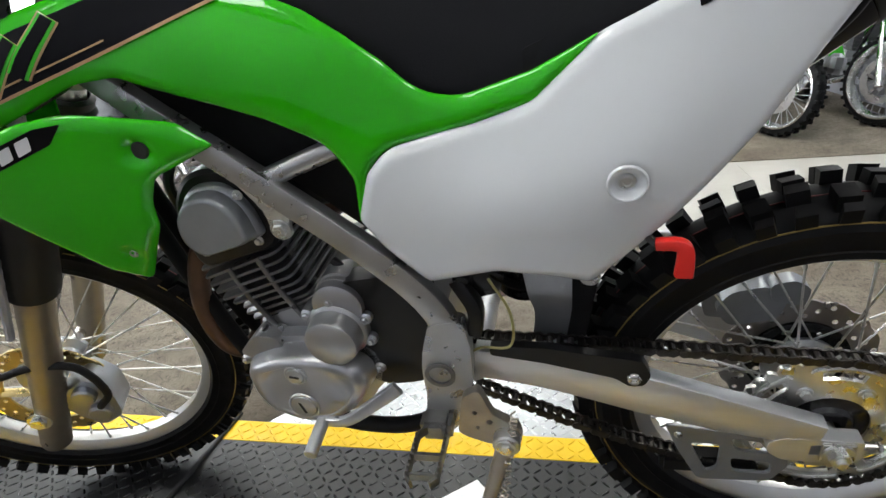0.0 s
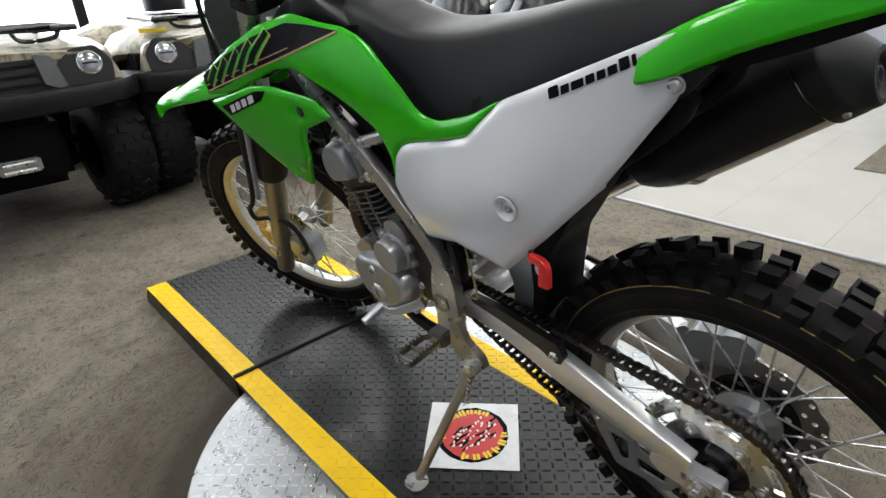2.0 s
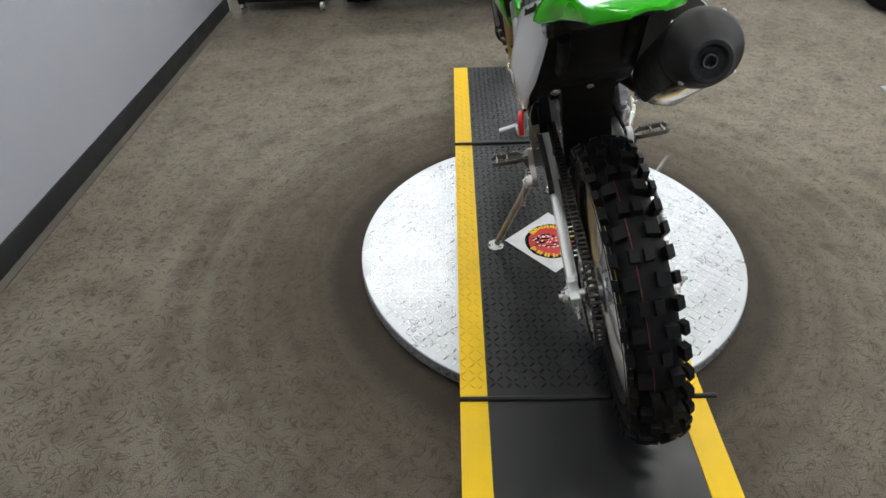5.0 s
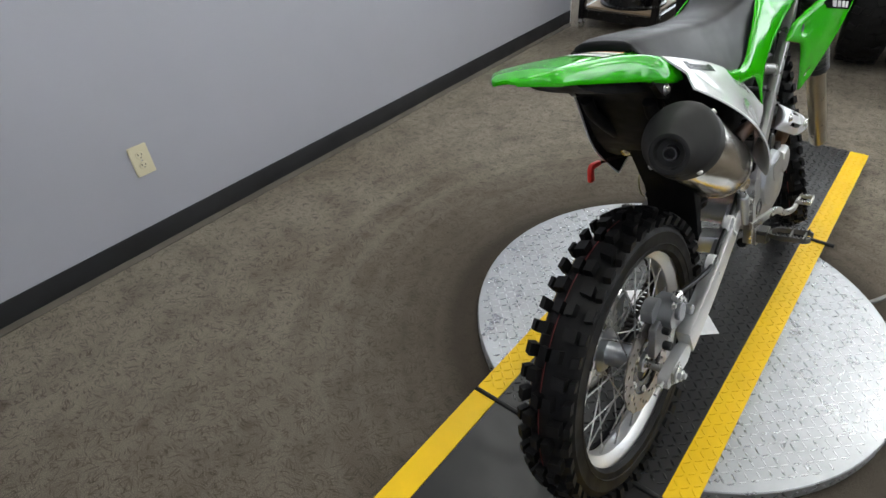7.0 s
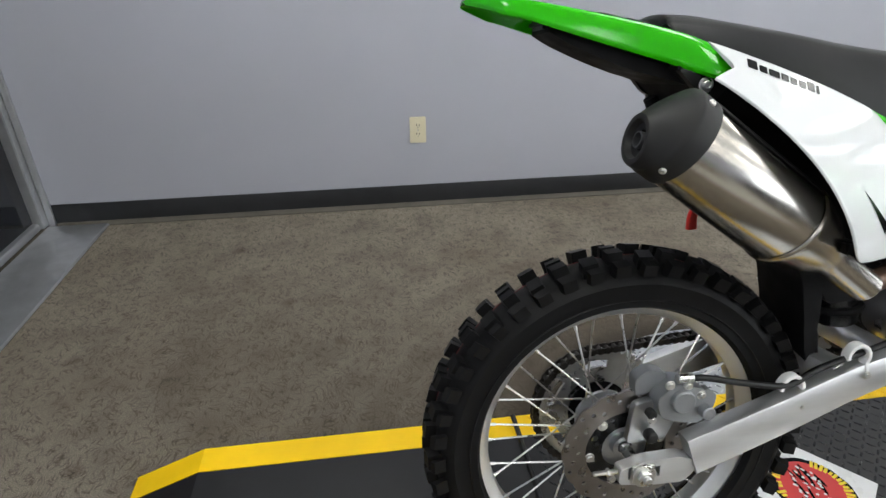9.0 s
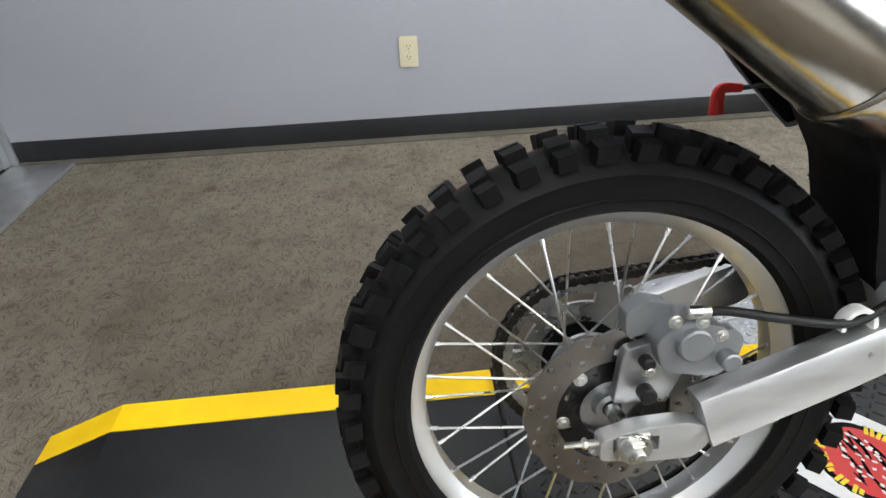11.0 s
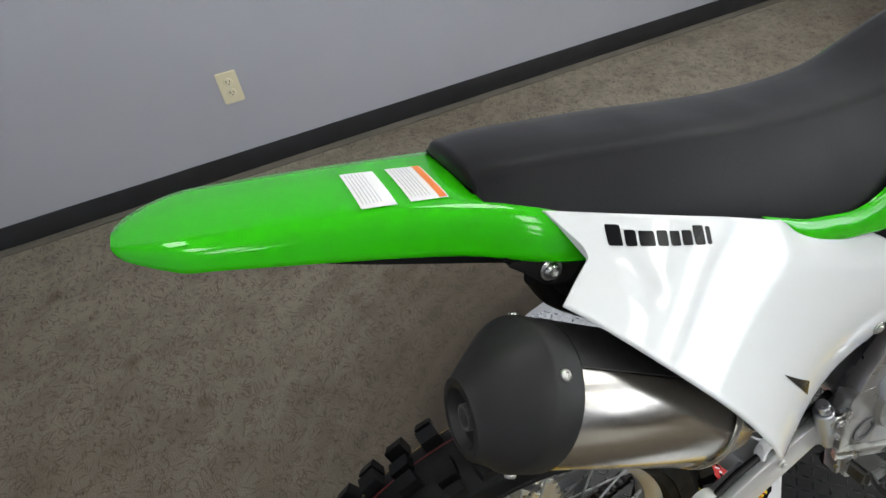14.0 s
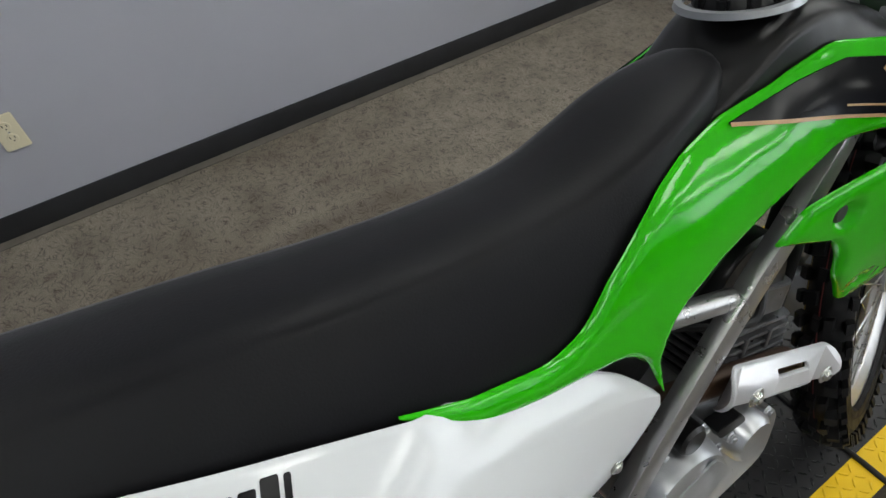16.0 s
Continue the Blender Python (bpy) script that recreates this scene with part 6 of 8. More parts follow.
def interp(rows, n):
    """Smoothly fill in rows of numbers along the first column."""
    rows = np.array(rows)
    ts = np.linspace(0, len(rows) - 1, n)
    out = []
    for t in ts:
        i = min(int(t), len(rows) - 2)
        f = t - i
        p0, p1, p2, p3 = rows[max(i - 1, 0)], rows[i], rows[i + 1], rows[min(i + 2, len(rows) - 1)]
        out.append(0.5 * (2 * p1 + (p2 - p0) * f + (2 * p0 - 5 * p1 + 4 * p2 - p3) * f * f + (3 * p1 - p0 - 3 * p2 + p3) * f ** 3))
    return [tuple(r) for r in out]


SEAT = [(0.017, 0.993, 0.050, 0.985, 0.056), (0.021, 0.9995, 0.053, 0.978, 0.064), (0.030, 1.000, 0.054, 0.968, 0.071), (0.06, 0.998, 0.056, 0.950, 0.082), (0.12, 0.988, 0.058, 0.925, 0.088), (0.21, 0.972, 0.060, 0.896, 0.093), (0.29, 0.956, 0.060, 0.863, 0.094),
        (0.36, 0.945, 0.060, 0.832, 0.094), (0.42, 0.939, 0.060, 0.812, 0.094), (0.47, 0.937, 0.060, 0.818, 0.092), (0.52, 0.940, 0.062, 0.850, 0.086), (0.57, 0.952, 0.064, 0.895, 0.077), (0.61, 0.965, 0.062, 0.920, 0.068), (0.65, 0.976, 0.056, 0.938, 0.060), (0.682, 0.982, 0.047, 0.950, 0.051), (0.702, 0.984, 0.035, 0.960, 0.040), (0.713, 0.982, 0.020, 0.968, 0.026)]
seat = section_loft("seat", interp(SEAT, 60), "seat", bike, "long black vinyl motorcycle seat")

TANK = [(0.56, 0.905, 0.056, 0.885, 0.072), (0.61, 0.930, 0.052, 0.905, 0.064), (0.66, 0.952, 0.058, 0.925, 0.060), (0.71, 0.978, 0.064, 0.940, 0.065), (0.76, 1.004, 0.068, 0.950, 0.070), (0.82, 1.006, 0.070, 0.945, 0.086), (0.90, 0.976, 0.070, 0.925, 0.118)]
tank = section_loft("tank_cover", interp(TANK, 24), "black_plastic", bike, "matt black tank cover behind the fuel cap")
bm = bmesh.new()
lathe(bm, [(0.0001, 0.016), (0.034, 0.016), (0.040, 0.010), (0.042, 0.0)], (0, 0.765, 1.014), (0, 0, 1), 28)
capm = part("fuel_cap", bm, "black_plastic", bike, "black ribbed fuel cap with silver ring")
for k in range(10):
    a = 2 * math.pi * k / 10
    bm = bmesh.new()
    box(bm, (0.034, -0.006, 0.0), (0.045, 0.006, 0.014), 0.003, m=Matrix.Translation((0, 0.765, 1.014)) @ Matrix.Rotation(a, 4, "Z"))
    part("grip_lobe", bm, "black_plastic", capm)
bm = bmesh.new()
lathe(bm, [(0.050, 0.0), (0.051, 0.006), (0.058, 0.006), (0.060, 0.0)], (0, 0.765, 1.013), (0, 0, 1), 36)
part("ring", bm, "alu_cap", capm, "silver filler ring")

# white side panels
WL = settle([(0.289, 0.885, 0.012), (0.21, 0.915), (0.086, 0.963), (0.064, 0.970, 0.004), (0.086, 0.942, 0.006), (0.048, 0.922, 0.004), (0.094, 0.858), (0.144, 0.783), (0.212, 0.704), (0.300, 0.612, 0.006), (0.345, 0.624), (0.401, 0.632), (0.487, 0.610, 0.006),
      (0.533, 0.657), (0.558, 0.696, 0.008), (0.535, 0.755), (0.508, 0.783, 0.022), (0.417, 0.807), (0.354, 0.828)])
FL = rbf(out_by([(0.289, 0.885, 0.098), (0.207, 0.905, 0.093), (0.06, 0.925, 0.076), (0.05, 0.98, 0.074), (0.268, 0.754, 0.137), (0.16, 0.79, 0.108), (0.31, 0.617, 0.124), (0.488, 0.611, 0.116), (0.557, 0.696, 0.110), (0.507, 0.782, 0.110), (0.40, 0.72, 0.130), (0.40, 0.80, 0.106), (0.2, 0.83, 0.112), (0.24, 0.70, 0.128)], 0.016))
bm = panel(bmesh.new(), WL, FL, -1, grid=0.0055, dips=((0.265, 0.740, 0.0205, 0.0095),))
wl = part("side_panel", bm, "white", bike, "glossy white side panel with dark lettering bars", smooth=60)
bm = bmesh.new()
eye = (-FL(0.265, 0.740), 0.265, 0.740)
lathe(bm, [(0.0200, -0.001), (0.0185, 0.0012), (0.0168, 0.0008), (0.0150, -0.0022), (0.0118, -0.0044), (0.0105, -0.0060), (0.0085, -0.0070)], eye, (-1, 0, 0), 32)
part("fixing_eye", bm, "white", wl, "moulded round fixing eye")
bm = bmesh.new()
screw(bm, (eye[0] + 0.0075, 0.265, 0.740), (-1, 0, 0), 0.0086, 0.0035)
part("screw", bm, "steel", wl)
bm = panel(bmesh.new(), [(y + (0.26 - y) * 0.05, z + (0.76 - z) * 0.05) for y, z in [q[:2] for q in WL]], FL, -1, 0.003, 0, off=-0.008, grid=0.014, r=0.004)
part("panel_liner", bm, "matt_black", wl, "black inner face of the panel", smooth=60)
# the right one is a set of lines (y, x, z) from its top edge to its lower edge, arched over the muffler
def across(y, *xz):
    return [(y, x, z) for x, z in xz]


WR = [[(0.064, 0.081, 0.961), (0.074, 0.095, 0.944), (0.085, 0.108, 0.924), (0.062, 0.128, 0.921), (0.040, 0.148, 0.918)],
      [(0.078, 0.087, 0.958), (0.087, 0.101, 0.938), (0.095, 0.114, 0.917), (0.078, 0.138, 0.909), (0.060, 0.161, 0.898)],
      [(0.105, 0.093, 0.949), (0.107, 0.113, 0.927), (0.106, 0.138, 0.904), (0.103, 0.164, 0.881), (0.100, 0.190, 0.855)],
      across(0.150, (0.097, 0.931), (0.117, 0.910), (0.144, 0.885), (0.170, 0.860), (0.192, 0.834), (0.205, 0.812), (0.212, 0.793)),
      across(0.190, (0.100, 0.915), (0.119, 0.892), (0.145, 0.863), (0.170, 0.832), (0.192, 0.798), (0.207, 0.765), (0.217, 0.731)),
      across(0.216, (0.102, 0.905), (0.120, 0.878), (0.144, 0.846), (0.168, 0.812), (0.189, 0.772), (0.203, 0.732), (0.213, 0.688)),
      across(0.250, (0.104, 0.891), (0.119, 0.864), (0.140, 0.833), (0.160, 0.802), (0.178, 0.770), (0.192, 0.730), (0.200, 0.679)),
      across(0.310, (0.106, 0.866), (0.110, 0.845), (0.119, 0.820), (0.136, 0.790), (0.152, 0.758), (0.164, 0.722), (0.172, 0.672)),
      across(0.370, (0.110, 0.836), (0.115, 0.812), (0.124, 0.785), (0.131, 0.762), (0.136, 0.730), (0.139, 0.692), (0.140, 0.652)),
      across(0.430, (0.112, 0.803), (0.117, 0.782), (0.124, 0.758), (0.127, 0.734), (0.127, 0.706), (0.126, 0.672), (0.124, 0.639)),
      across(0.470, (0.113, 0.784), (0.117, 0.765), (0.123, 0.740), (0.123, 0.714), (0.122, 0.688), (0.120, 0.660), (0.119, 0.633)),
      across(0.510, (0.115, 0.752), (0.118, 0.732), (0.119, 0.716), (0.119, 0.700), (0.118, 0.684), (0.117, 0.668), (0.116, 0.652)),
      across(0.546, (0.114, 0.704), (0.114, 0.698), (0.114, 0.691), (0.114, 0.684))]


# the front upper edge tucks in under the green cover
WR = [[(y, x - (0.010, 0.005, 0.002)[min(k, 2)] if y > 0.3 and k < 3 else x, z - (0.008 if y > 0.3 and k == 0 else 0.0)) for k, (y, x, z) in enumerate(line)] for line in WR]


def even(line, n):
    """n points at even steps along a polyline."""
    P = np.array(line)
    d = np.concatenate([[0], np.cumsum(np.linalg.norm(np.diff(P, axis=0), axis=1))])
    t = np.linspace(0, d[-1], n)
    return [tuple(float(np.interp(q, d, P[:, k])) for k in range(3)) for q in t]


WR_N = 22
rows = [[k] + [c for q in even(line, WR_N) for c in q] for k, line in enumerate(WR)]
skin = [[r[1 + 3 * k:4 + 3 * k] for k in range(WR_N)] for r in interp(rows, 96)]


WA_C, WA_S = math.cos(radians(30)), math.sin(radians(30))


def powers(y, v):
    """Powers of the place on the panel, up to the third."""
    y, v = (y - 0.28) * 4, (v - 0.62) * 4
    return np.array([y ** i * v ** j for i in range(4) for j in range(4 - i)])


WR_P = [(y, z * WA_C - x * WA_S, x * WA_C + z * WA_S) for line in WR for y, x, z in line]
WR_F = np.linalg.lstsq(np.array([powers(y, v) for y, v, h in WR_P]), np.array([h for y, v, h in WR_P]), rcond=None)[0]


def bulge(y, v):
    """How far the right panel stands out, square to its mean slope."""
    crown = max(0.0, 1 - ((y - 0.26) / 0.26) ** 2) * max(0.0, 1 - ((v - 0.61) / 0.16) ** 2)
    return float(powers(y, v) @ WR_F) + 0.006 * crown


def wr_at(y, z):
    """How far out the right panel stands at (y, z)."""
    x = 0.13
    for k in range(14):
        x = (bulge(y, z * WA_C - x * WA_S) - z * WA_S) / WA_C
    return x


DENT = (0.117, 0.702, 0.985, 0.17)


def dent(y, v):
    """The smooth oval hollow under the lettering."""
    dy, dv = y - DENT[0], v - DENT[1]
    u, w = dy * DENT[2] + dv * DENT[3], dv * DENT[2] - dy * DENT[3]
    g = math.exp(-((u / 0.0130) ** 2 + (w / 0.027) ** 2) ** 1.3)
    return 0.0030 * g * min(1.0, max(0.0, 0.5 + (v - DENT[1]) / 0.05))


for turn in range(60):
    soft = [[q for q in r] for r in skin]
    for a in range(1, len(skin) - 1):
        for k in range(1, WR_N - 1):
            soft[a][k] = tuple(0.5 * skin[a][k][c] + 0.125 * (skin[a - 1][k][c] + skin[a + 1][k][c] + skin[a][k - 1][c] + skin[a][k + 1][c]) for c in range(3))
    skin = soft
fine = np.array(skin)
for axis in (0, 1):
    n = fine.shape[axis]
    at = np.linspace(0, n - 1, (n - 1) * 3 + 1)
    lo = np.minimum(at.astype(int), n - 2)
    f = (at - lo).reshape((-1, 1, 1) if axis == 0 else (1, -1, 1))
    fine = np.take(fine, lo, axis) * (1 - f) + np.take(fine, lo + 1, axis) * f
grid = []
for r in fine.tolist():
    row = []
    for k, (y, x, z) in enumerate(r):
        v = z * WA_C - x * WA_S
        h = bulge(y, v) - dent(y, v)
        ease = min(1.0, max(0.0, (y - 0.292) / 0.050))
        tuck = 0.013 * max(0.0, 1 - k / 16) ** 1.5 * ease * ease * (3 - 2 * ease)
        row.append(Vector((h * WA_C - v * WA_S - tuck, y, h * WA_S + v * WA_C)))
    grid.append(row)
rings = []
for a, row in enumerate(grid):
    front, back = [], []
    for k, v in enumerate(row):
        du = grid[min(a + 1, len(grid) - 1)][k] - grid[max(a - 1, 0)][k]
        dv = row[min(k + 1, len(row) - 1)] - row[max(k - 1, 0)]
        n = du.cross(dv)
        n = n.normalized() if n.length > 1e-12 else Vector((-1, 0, 0))
        if n.x > 0:
            n = -n
        edge = 0.0014 if k in (0, len(row) - 1) else 0.0
        front.append(v + n * edge)
        back.append(v + n * 0.0032)
    rings.append(front + back[::-1])
bm = bmesh.new()
loft(bm, rings)
wr = part("side_panel", bm, "white", bike, "glossy white side panel flared over the muffler", smooth=60)
FR = wr_at
bm = bmesh.new()
bolt(bm, (0.122, 0.475, 0.652), (1, 0, 0), 0.006, 0.004)
part("screw", bm, "steel", wr)
bm = bmesh.new()
box(bm, (0.150, 0.222, 0.686), (0.188, 0.238, 0.704), 0.003)
part("panel_clip", bm, "black_plastic", wr)
bm = bmesh.new()
panel(bm, [(0.231, 0.772), (0.284, 0.723), (0.280, 0.709)], wr_at, 1, 0.0008, 0, off=0.0011, grid=0.008, r=0.001)
part("vent_mark", bm, "decal_black", wr, "small black arrow mark")

# green main covers
GL = settle([(0.288, 0.886, 0.004), (0.35, 0.858), (0.425, 0.834, 0.02), (0.466, 0.842, 0.02), (0.50, 0.874), (0.54, 0.903), (0.575, 0.924), (0.61, 0.938), (0.66, 0.949), (0.72, 0.957), (0.795, 0.975, 0.01), (0.868, 0.962), (0.94, 0.932), (1.025, 0.886, 0.02), (1.046, 0.836, 0.008), (0.943, 0.846), (0.882, 0.866),
      (0.834, 0.884), (0.79, 0.884), (0.76, 0.868), (0.639, 0.821), (0.575, 0.790, 0.02), (0.552, 0.746), (0.556, 0.693, 0.003), (0.537, 0.752), (0.512, 0.782, 0.02), (0.417, 0.805), (0.348, 0.828, 0.01)])
FG = rbf([(0.288, 0.873, 0.108), (0.425, 0.825, 0.108), (0.47, 0.843, 0.105), (0.54, 0.903, 0.094), (0.575, 0.922, 0.086), (0.61, 0.936, 0.080), (0.661, 0.947, 0.077), (0.70, 0.956, 0.078), (0.742, 0.966, 0.080), (0.79, 0.978, 0.087),
          (0.831, 0.972, 0.102), (0.868, 0.960, 0.122), (0.92, 0.940, 0.148), (1.025, 0.888, 0.190), (0.57, 0.790, 0.112), (0.555, 0.693, 0.119), (0.55, 0.746, 0.115), (0.639, 0.821, 0.110), (0.70, 0.847, 0.110), (0.76, 0.866, 0.114),
          (0.834, 0.884, 0.132), (0.882, 0.866, 0.155), (0.943, 0.846, 0.176), (1.046, 0.836, 0.196), (0.42, 0.80, 0.112), (0.60, 0.88, 0.106), (0.66, 0.90, 0.103), (0.72, 0.91, 0.106), (0.79, 0.939, 0.105), (0.867, 0.923, 0.146)], 2e-4)
SL = [(1.055, 0.822, 0.008), (0.895, 0.859), (0.848, 0.860, 0.02), (0.742, 0.830), (0.708, 0.799, 0.005), (0.790, 0.770, 0.01), (0.808, 0.739, 0.01), (0.814, 0.706), (0.876, 0.618, 0.008), (0.916, 0.642), (1.000, 0.774)]
FS_ = rbf([(1.055, 0.822, 0.200), (0.895, 0.859, 0.176), (0.848, 0.860, 0.160), (0.742, 0.830, 0.128), (0.708, 0.799, 0.124), (0.790, 0.770, 0.138), (0.808, 0.739, 0.138), (0.814, 0.706, 0.136), (0.876, 0.640, 0.128), (1.000, 0.774, 0.188), (0.93, 0.80, 0.180), (0.87, 0.75, 0.156)], 1e-4)
MID = -0.006
GL = [(q[0] + 0.015 * max(0.0, q[0] - 0.50), q[1]) + tuple(q[2:]) for q in GL]
for s in (-1, 1):
    bm = panel(bmesh.new(), GL, FG, s, roll=0.005, off=0.0012, grid=0.010, mid=MID)
    gp = part("tank_panel", bm, "green", bike, "glossy green tank and seat-side panel", smooth=60)
    bm = panel(bmesh.new(), SL, FS_, s, roll=0.006, grid=0.008, dips=((0.791, 0.806, 0.020, 0.012), (0.871, 0.668, 0.014, 0.006)), mid=MID)
    sp = part("lower_shroud", bm, "green", bike, "glossy green lower tank shroud", smooth=60)
    # flat dark disc puts the shade of the screw recess into colour
    bm = bmesh.new()
    cyl(bm, (MID + s * (FS_(0.791, 0.806) - 0.014), 0.791, 0.806), (MID + s * (FS_(0.791, 0.806) - 0.006), 0.791, 0.806), 0.0115, n=24, bevel=0.002)
    part("screw", bm, "slot_dark", sp)
    bm = bmesh.new()
    screw(bm, (MID + s * (FS_(0.871, 0.668) - 0.007), 0.871, 0.668), (s, 0, 0), 0.007, 0.004)
    part("screw", bm, "steel", sp)
    # dark area and tan lines of the graphic, plain slanted strokes
    dec = [(1.040, 0.880), (0.942, 0.921), (0.874, 0.946), (0.80, 0.962), (0.745, 0.956), (0.70, 0.950), (0.662, 0.945), (0.672, 0.941), (0.76, 0.918), (0.88, 0.889), (0.98, 0.857), (1.040, 0.846)]
    bm = panel(bmesh.new(), dec, FG, s, 0.0012, 0, off=0.0026, grid=0.009, r=0.003, mid=MID)
    dk = part("side_graphic", bm, "decal_black", gp, "black graphic with tan-edged slanted strokes")

    def stripe(a, b, w, mat, nm, off):
        a, b = Vector(a), Vector(b)
        d = (b - a).normalized()
        n = Vector((-d.y, d.x)) * w / 2
        bm = panel(bmesh.new(), [a - n, b - n, b + n, a + n], FG, s, 0.0008, 0, off=off, grid=0.008, r=0.0004, mid=MID)
        return part(nm, bm, mat, dk)
    stripe((0.664, 0.944), (1.034, 0.848), 0.0032, "decal_tan", "stripe", 0.0036)
    stripe((0.79, 0.922), (1.034, 0.860), 0.0018, "decal_tan", "stripe", 0.0036)
    strokes = [((1.016, 0.864), (0.984, 0.896)), ((0.982, 0.872), (0.950, 0.910)), ((0.946, 0.882), (0.912, 0.924)), ((0.910, 0.892), (0.874, 0.938)), ((0.874, 0.904), (0.838, 0.952))]
    for a, b in strokes:
        stripe(a, b, 0.0235, "decal_tan", "stroke_edge", 0.0036)
        stripe(a, b, 0.0195, "decal_green", "stroke_line", 0.0046)
        stripe(a, b, 0.0130, "decal_black", "stroke", 0.0056)
    tagp = [(1.006, 0.816), (0.876, 0.852), (0.848, 0.852), (0.868, 0.832), (0.985, 0.797)]
    bm = panel(bmesh.new(), tagp, FS_, s, 0.0012, 0, off=0.0012, grid=0.01, r=0.003, mid=MID)
    tg = part("number_tag", bm, "decal_black", sp, "small black tag with white bars")
    for k in range(4):
        y = 0.972 - k * 0.023
        z = 0.8135 + k * 0.0068
        bm = panel(bmesh.new(), [(y, z - 0.009), (y - 0.016, z - 0.0035), (y - 0.020, z + 0.012), (y - 0.004, z + 0.0075)], FS_, s, 0.0008, 0, off=0.0026, grid=0.008, r=0.002, mid=MID)
        part("tag_bar", bm, "decal_white", tg)

# plain bars in place of the maker's name on the white panels
BAR_H = (1.12, 0.85, 0.82, 0.85, 0.82, 0.85, 1.12, 1.05)
BAR_W = (1.0, 0.8, 1.15, 0.8, 0.75, 0.8, 0.85, 0.35)
for s, f, p0, p1, par in ((-1, FL, (0.205, 0.884), (0.100, 0.926), wl), (1, FR, (0.103, 0.927), (0.205, 0.889), wr)):
    p0, p1 = Vector(p0), Vector(p1)
    d = p1 - p0
    up = Vector((-d.y, d.x)).normalized() if s > 0 else Vector((d.y, -d.x)).normalized()
    if up.y < 0:
        up = -up
    tot = sum(BAR_W) + 0.22 * 7
    u = 0
    for w, h in zip(BAR_W, BAR_H):
        a = p0 + d * (u / tot)
        b = p0 + d * ((u + w) / tot)
        hh = up * 0.0112 * h + d.normalized() * 0.002
        bm = panel(bmesh.new(), [a, b, b + hh, a + hh], f, s, 0.0008, 0, off=0.0011, grid=0.008, r=0.0015)
        part("name_bar", bm, "decal_black", par, "plain black lettering bar")
        u += w + 0.22

# rear fender
RF = [(0.100, 0.948, 0.086, 0.910, 0.104), (0.075, 0.961, 0.086, 0.916, 0.101), (0.045, 0.973, 0.083, 0.926, 0.093), (0.0, 0.986, 0.073, 0.943, 0.078), (-0.06, 1.000, 0.064, 0.962, 0.069), (-0.13, 1.014, 0.059, 0.984, 0.064), (-0.185, 1.0235, 0.055, 1.001, 0.060), (-0.204, 1.026, 0.052, 1.0055, 0.057), (-0.218, 1.0268, 0.046, 1.0105, 0.050), (-0.232, 1.0265, 0.037, 1.0152, 0.040), (-0.243, 1.0255, 0.028, 1.0188, 0.030), (-0.250, 1.0238, 0.018, 1.0212, 0.019)]


def fender_shell(rows, name, mat, thick=0.004):
    bm = bmesh.new()
    rings = []
    for y, zt, wt, zl, wl in rows:
        half = [(wl, zl), (wl * 0.995, zl + (zt - zl) * 0.10), (wl * 0.72 + wt * 0.28, zl + (zt - zl) * 0.38), (wl * 0.38 + wt * 0.62, zl + (zt - zl) * 0.64), (wt * 0.965, zl + (zt - zl) * 0.84), (wt * 0.84, zt - (zt - zl) * 0.06), (wt * 0.62, zt), (wt * 0.3, zt + 0.0015)]
        out = [(-x, z) for x, z in half] + [(0, zt + 0.002)] + half[::-1]
        inn = [(x * 0.955, z - thick) for x, z in reversed(out)]
        rings.append([Vector((x, y, z)) for x, z in out + inn])
    loft(bm, rings)
    return part(name, bm, mat, bike, "glossy green plastic " + name.replace("_", " "), smooth=50)


rear_fender = fender_shell(interp(RF, 36), "rear_fender", "green")
def fender_z(x, y):
    """Height of the fender's skin at (x, y)."""
    ys = [r[0] for r in RF][::-1]
    zt = float(np.interp(y, ys, [r[1] for r in RF][::-1]))
    wt = float(np.interp(y, ys, [r[2] for r in RF][::-1]))
    deep = zt - float(np.interp(y, ys, [r[3] for r in RF][::-1]))
    return zt + float(np.interp(abs(x), [0, wt * 0.3, wt * 0.62, wt * 0.84, wt * 0.965], [0.002, 0.0015, 0.0, -0.06 * deep, -0.16 * deep]))


def fender_patch(corners, lift, name, mat, parent, label=""):
    """A thin patch that lies on the fender between four corners (x, y)."""
    c = [Vector(q) for q in corners]
    bm = bmesh.new()
    rows = []
    for i in range(9):
        u = i / 8
        a, b = c[0].lerp(c[1], u), c[3].lerp(c[2], u)
        rows.append([bm.verts.new((q.x, q.y, fender_z(q.x, q.y) + lift)) for q in (a.lerp(b, k / 3) for k in range(4))])
    for r0, r1 in zip(rows, rows[1:]):
        for k in range(3):
            bm.faces.new((r0[k], r1[k], r1[k + 1], r0[k + 1]))
    return part(name, bm, mat, parent, label)


for (y0, y1, tint) in ((-0.074, -0.045, None), (-0.035, -0.003, "orange")):
    lb = fender_patch([(-0.014, y0), (0.052, y0 + 0.001), (0.053, y1), (-0.013, y1 - 0.001)], 0.0016, "warning_label", "decal_white", rear_fender, "white warning label with rows of print")
    if tint:
        fender_patch([(-0.0125, y1 - 0.0085), (0.0522, y1 - 0.0072), (0.0525, y1 - 0.001), (-0.0125, y1 - 0.0022)], 0.0021, "orange_band", "orange", lb)
    for k in range(6):
        yy = y0 + 0.003 + k * 0.0029
        fender_patch([(-0.010, yy), (0.047, yy + 0.0008), (0.047, yy + 0.0014), (-0.010, yy + 0.0006)], 0.0021, "print_line", "faint_print", lb)
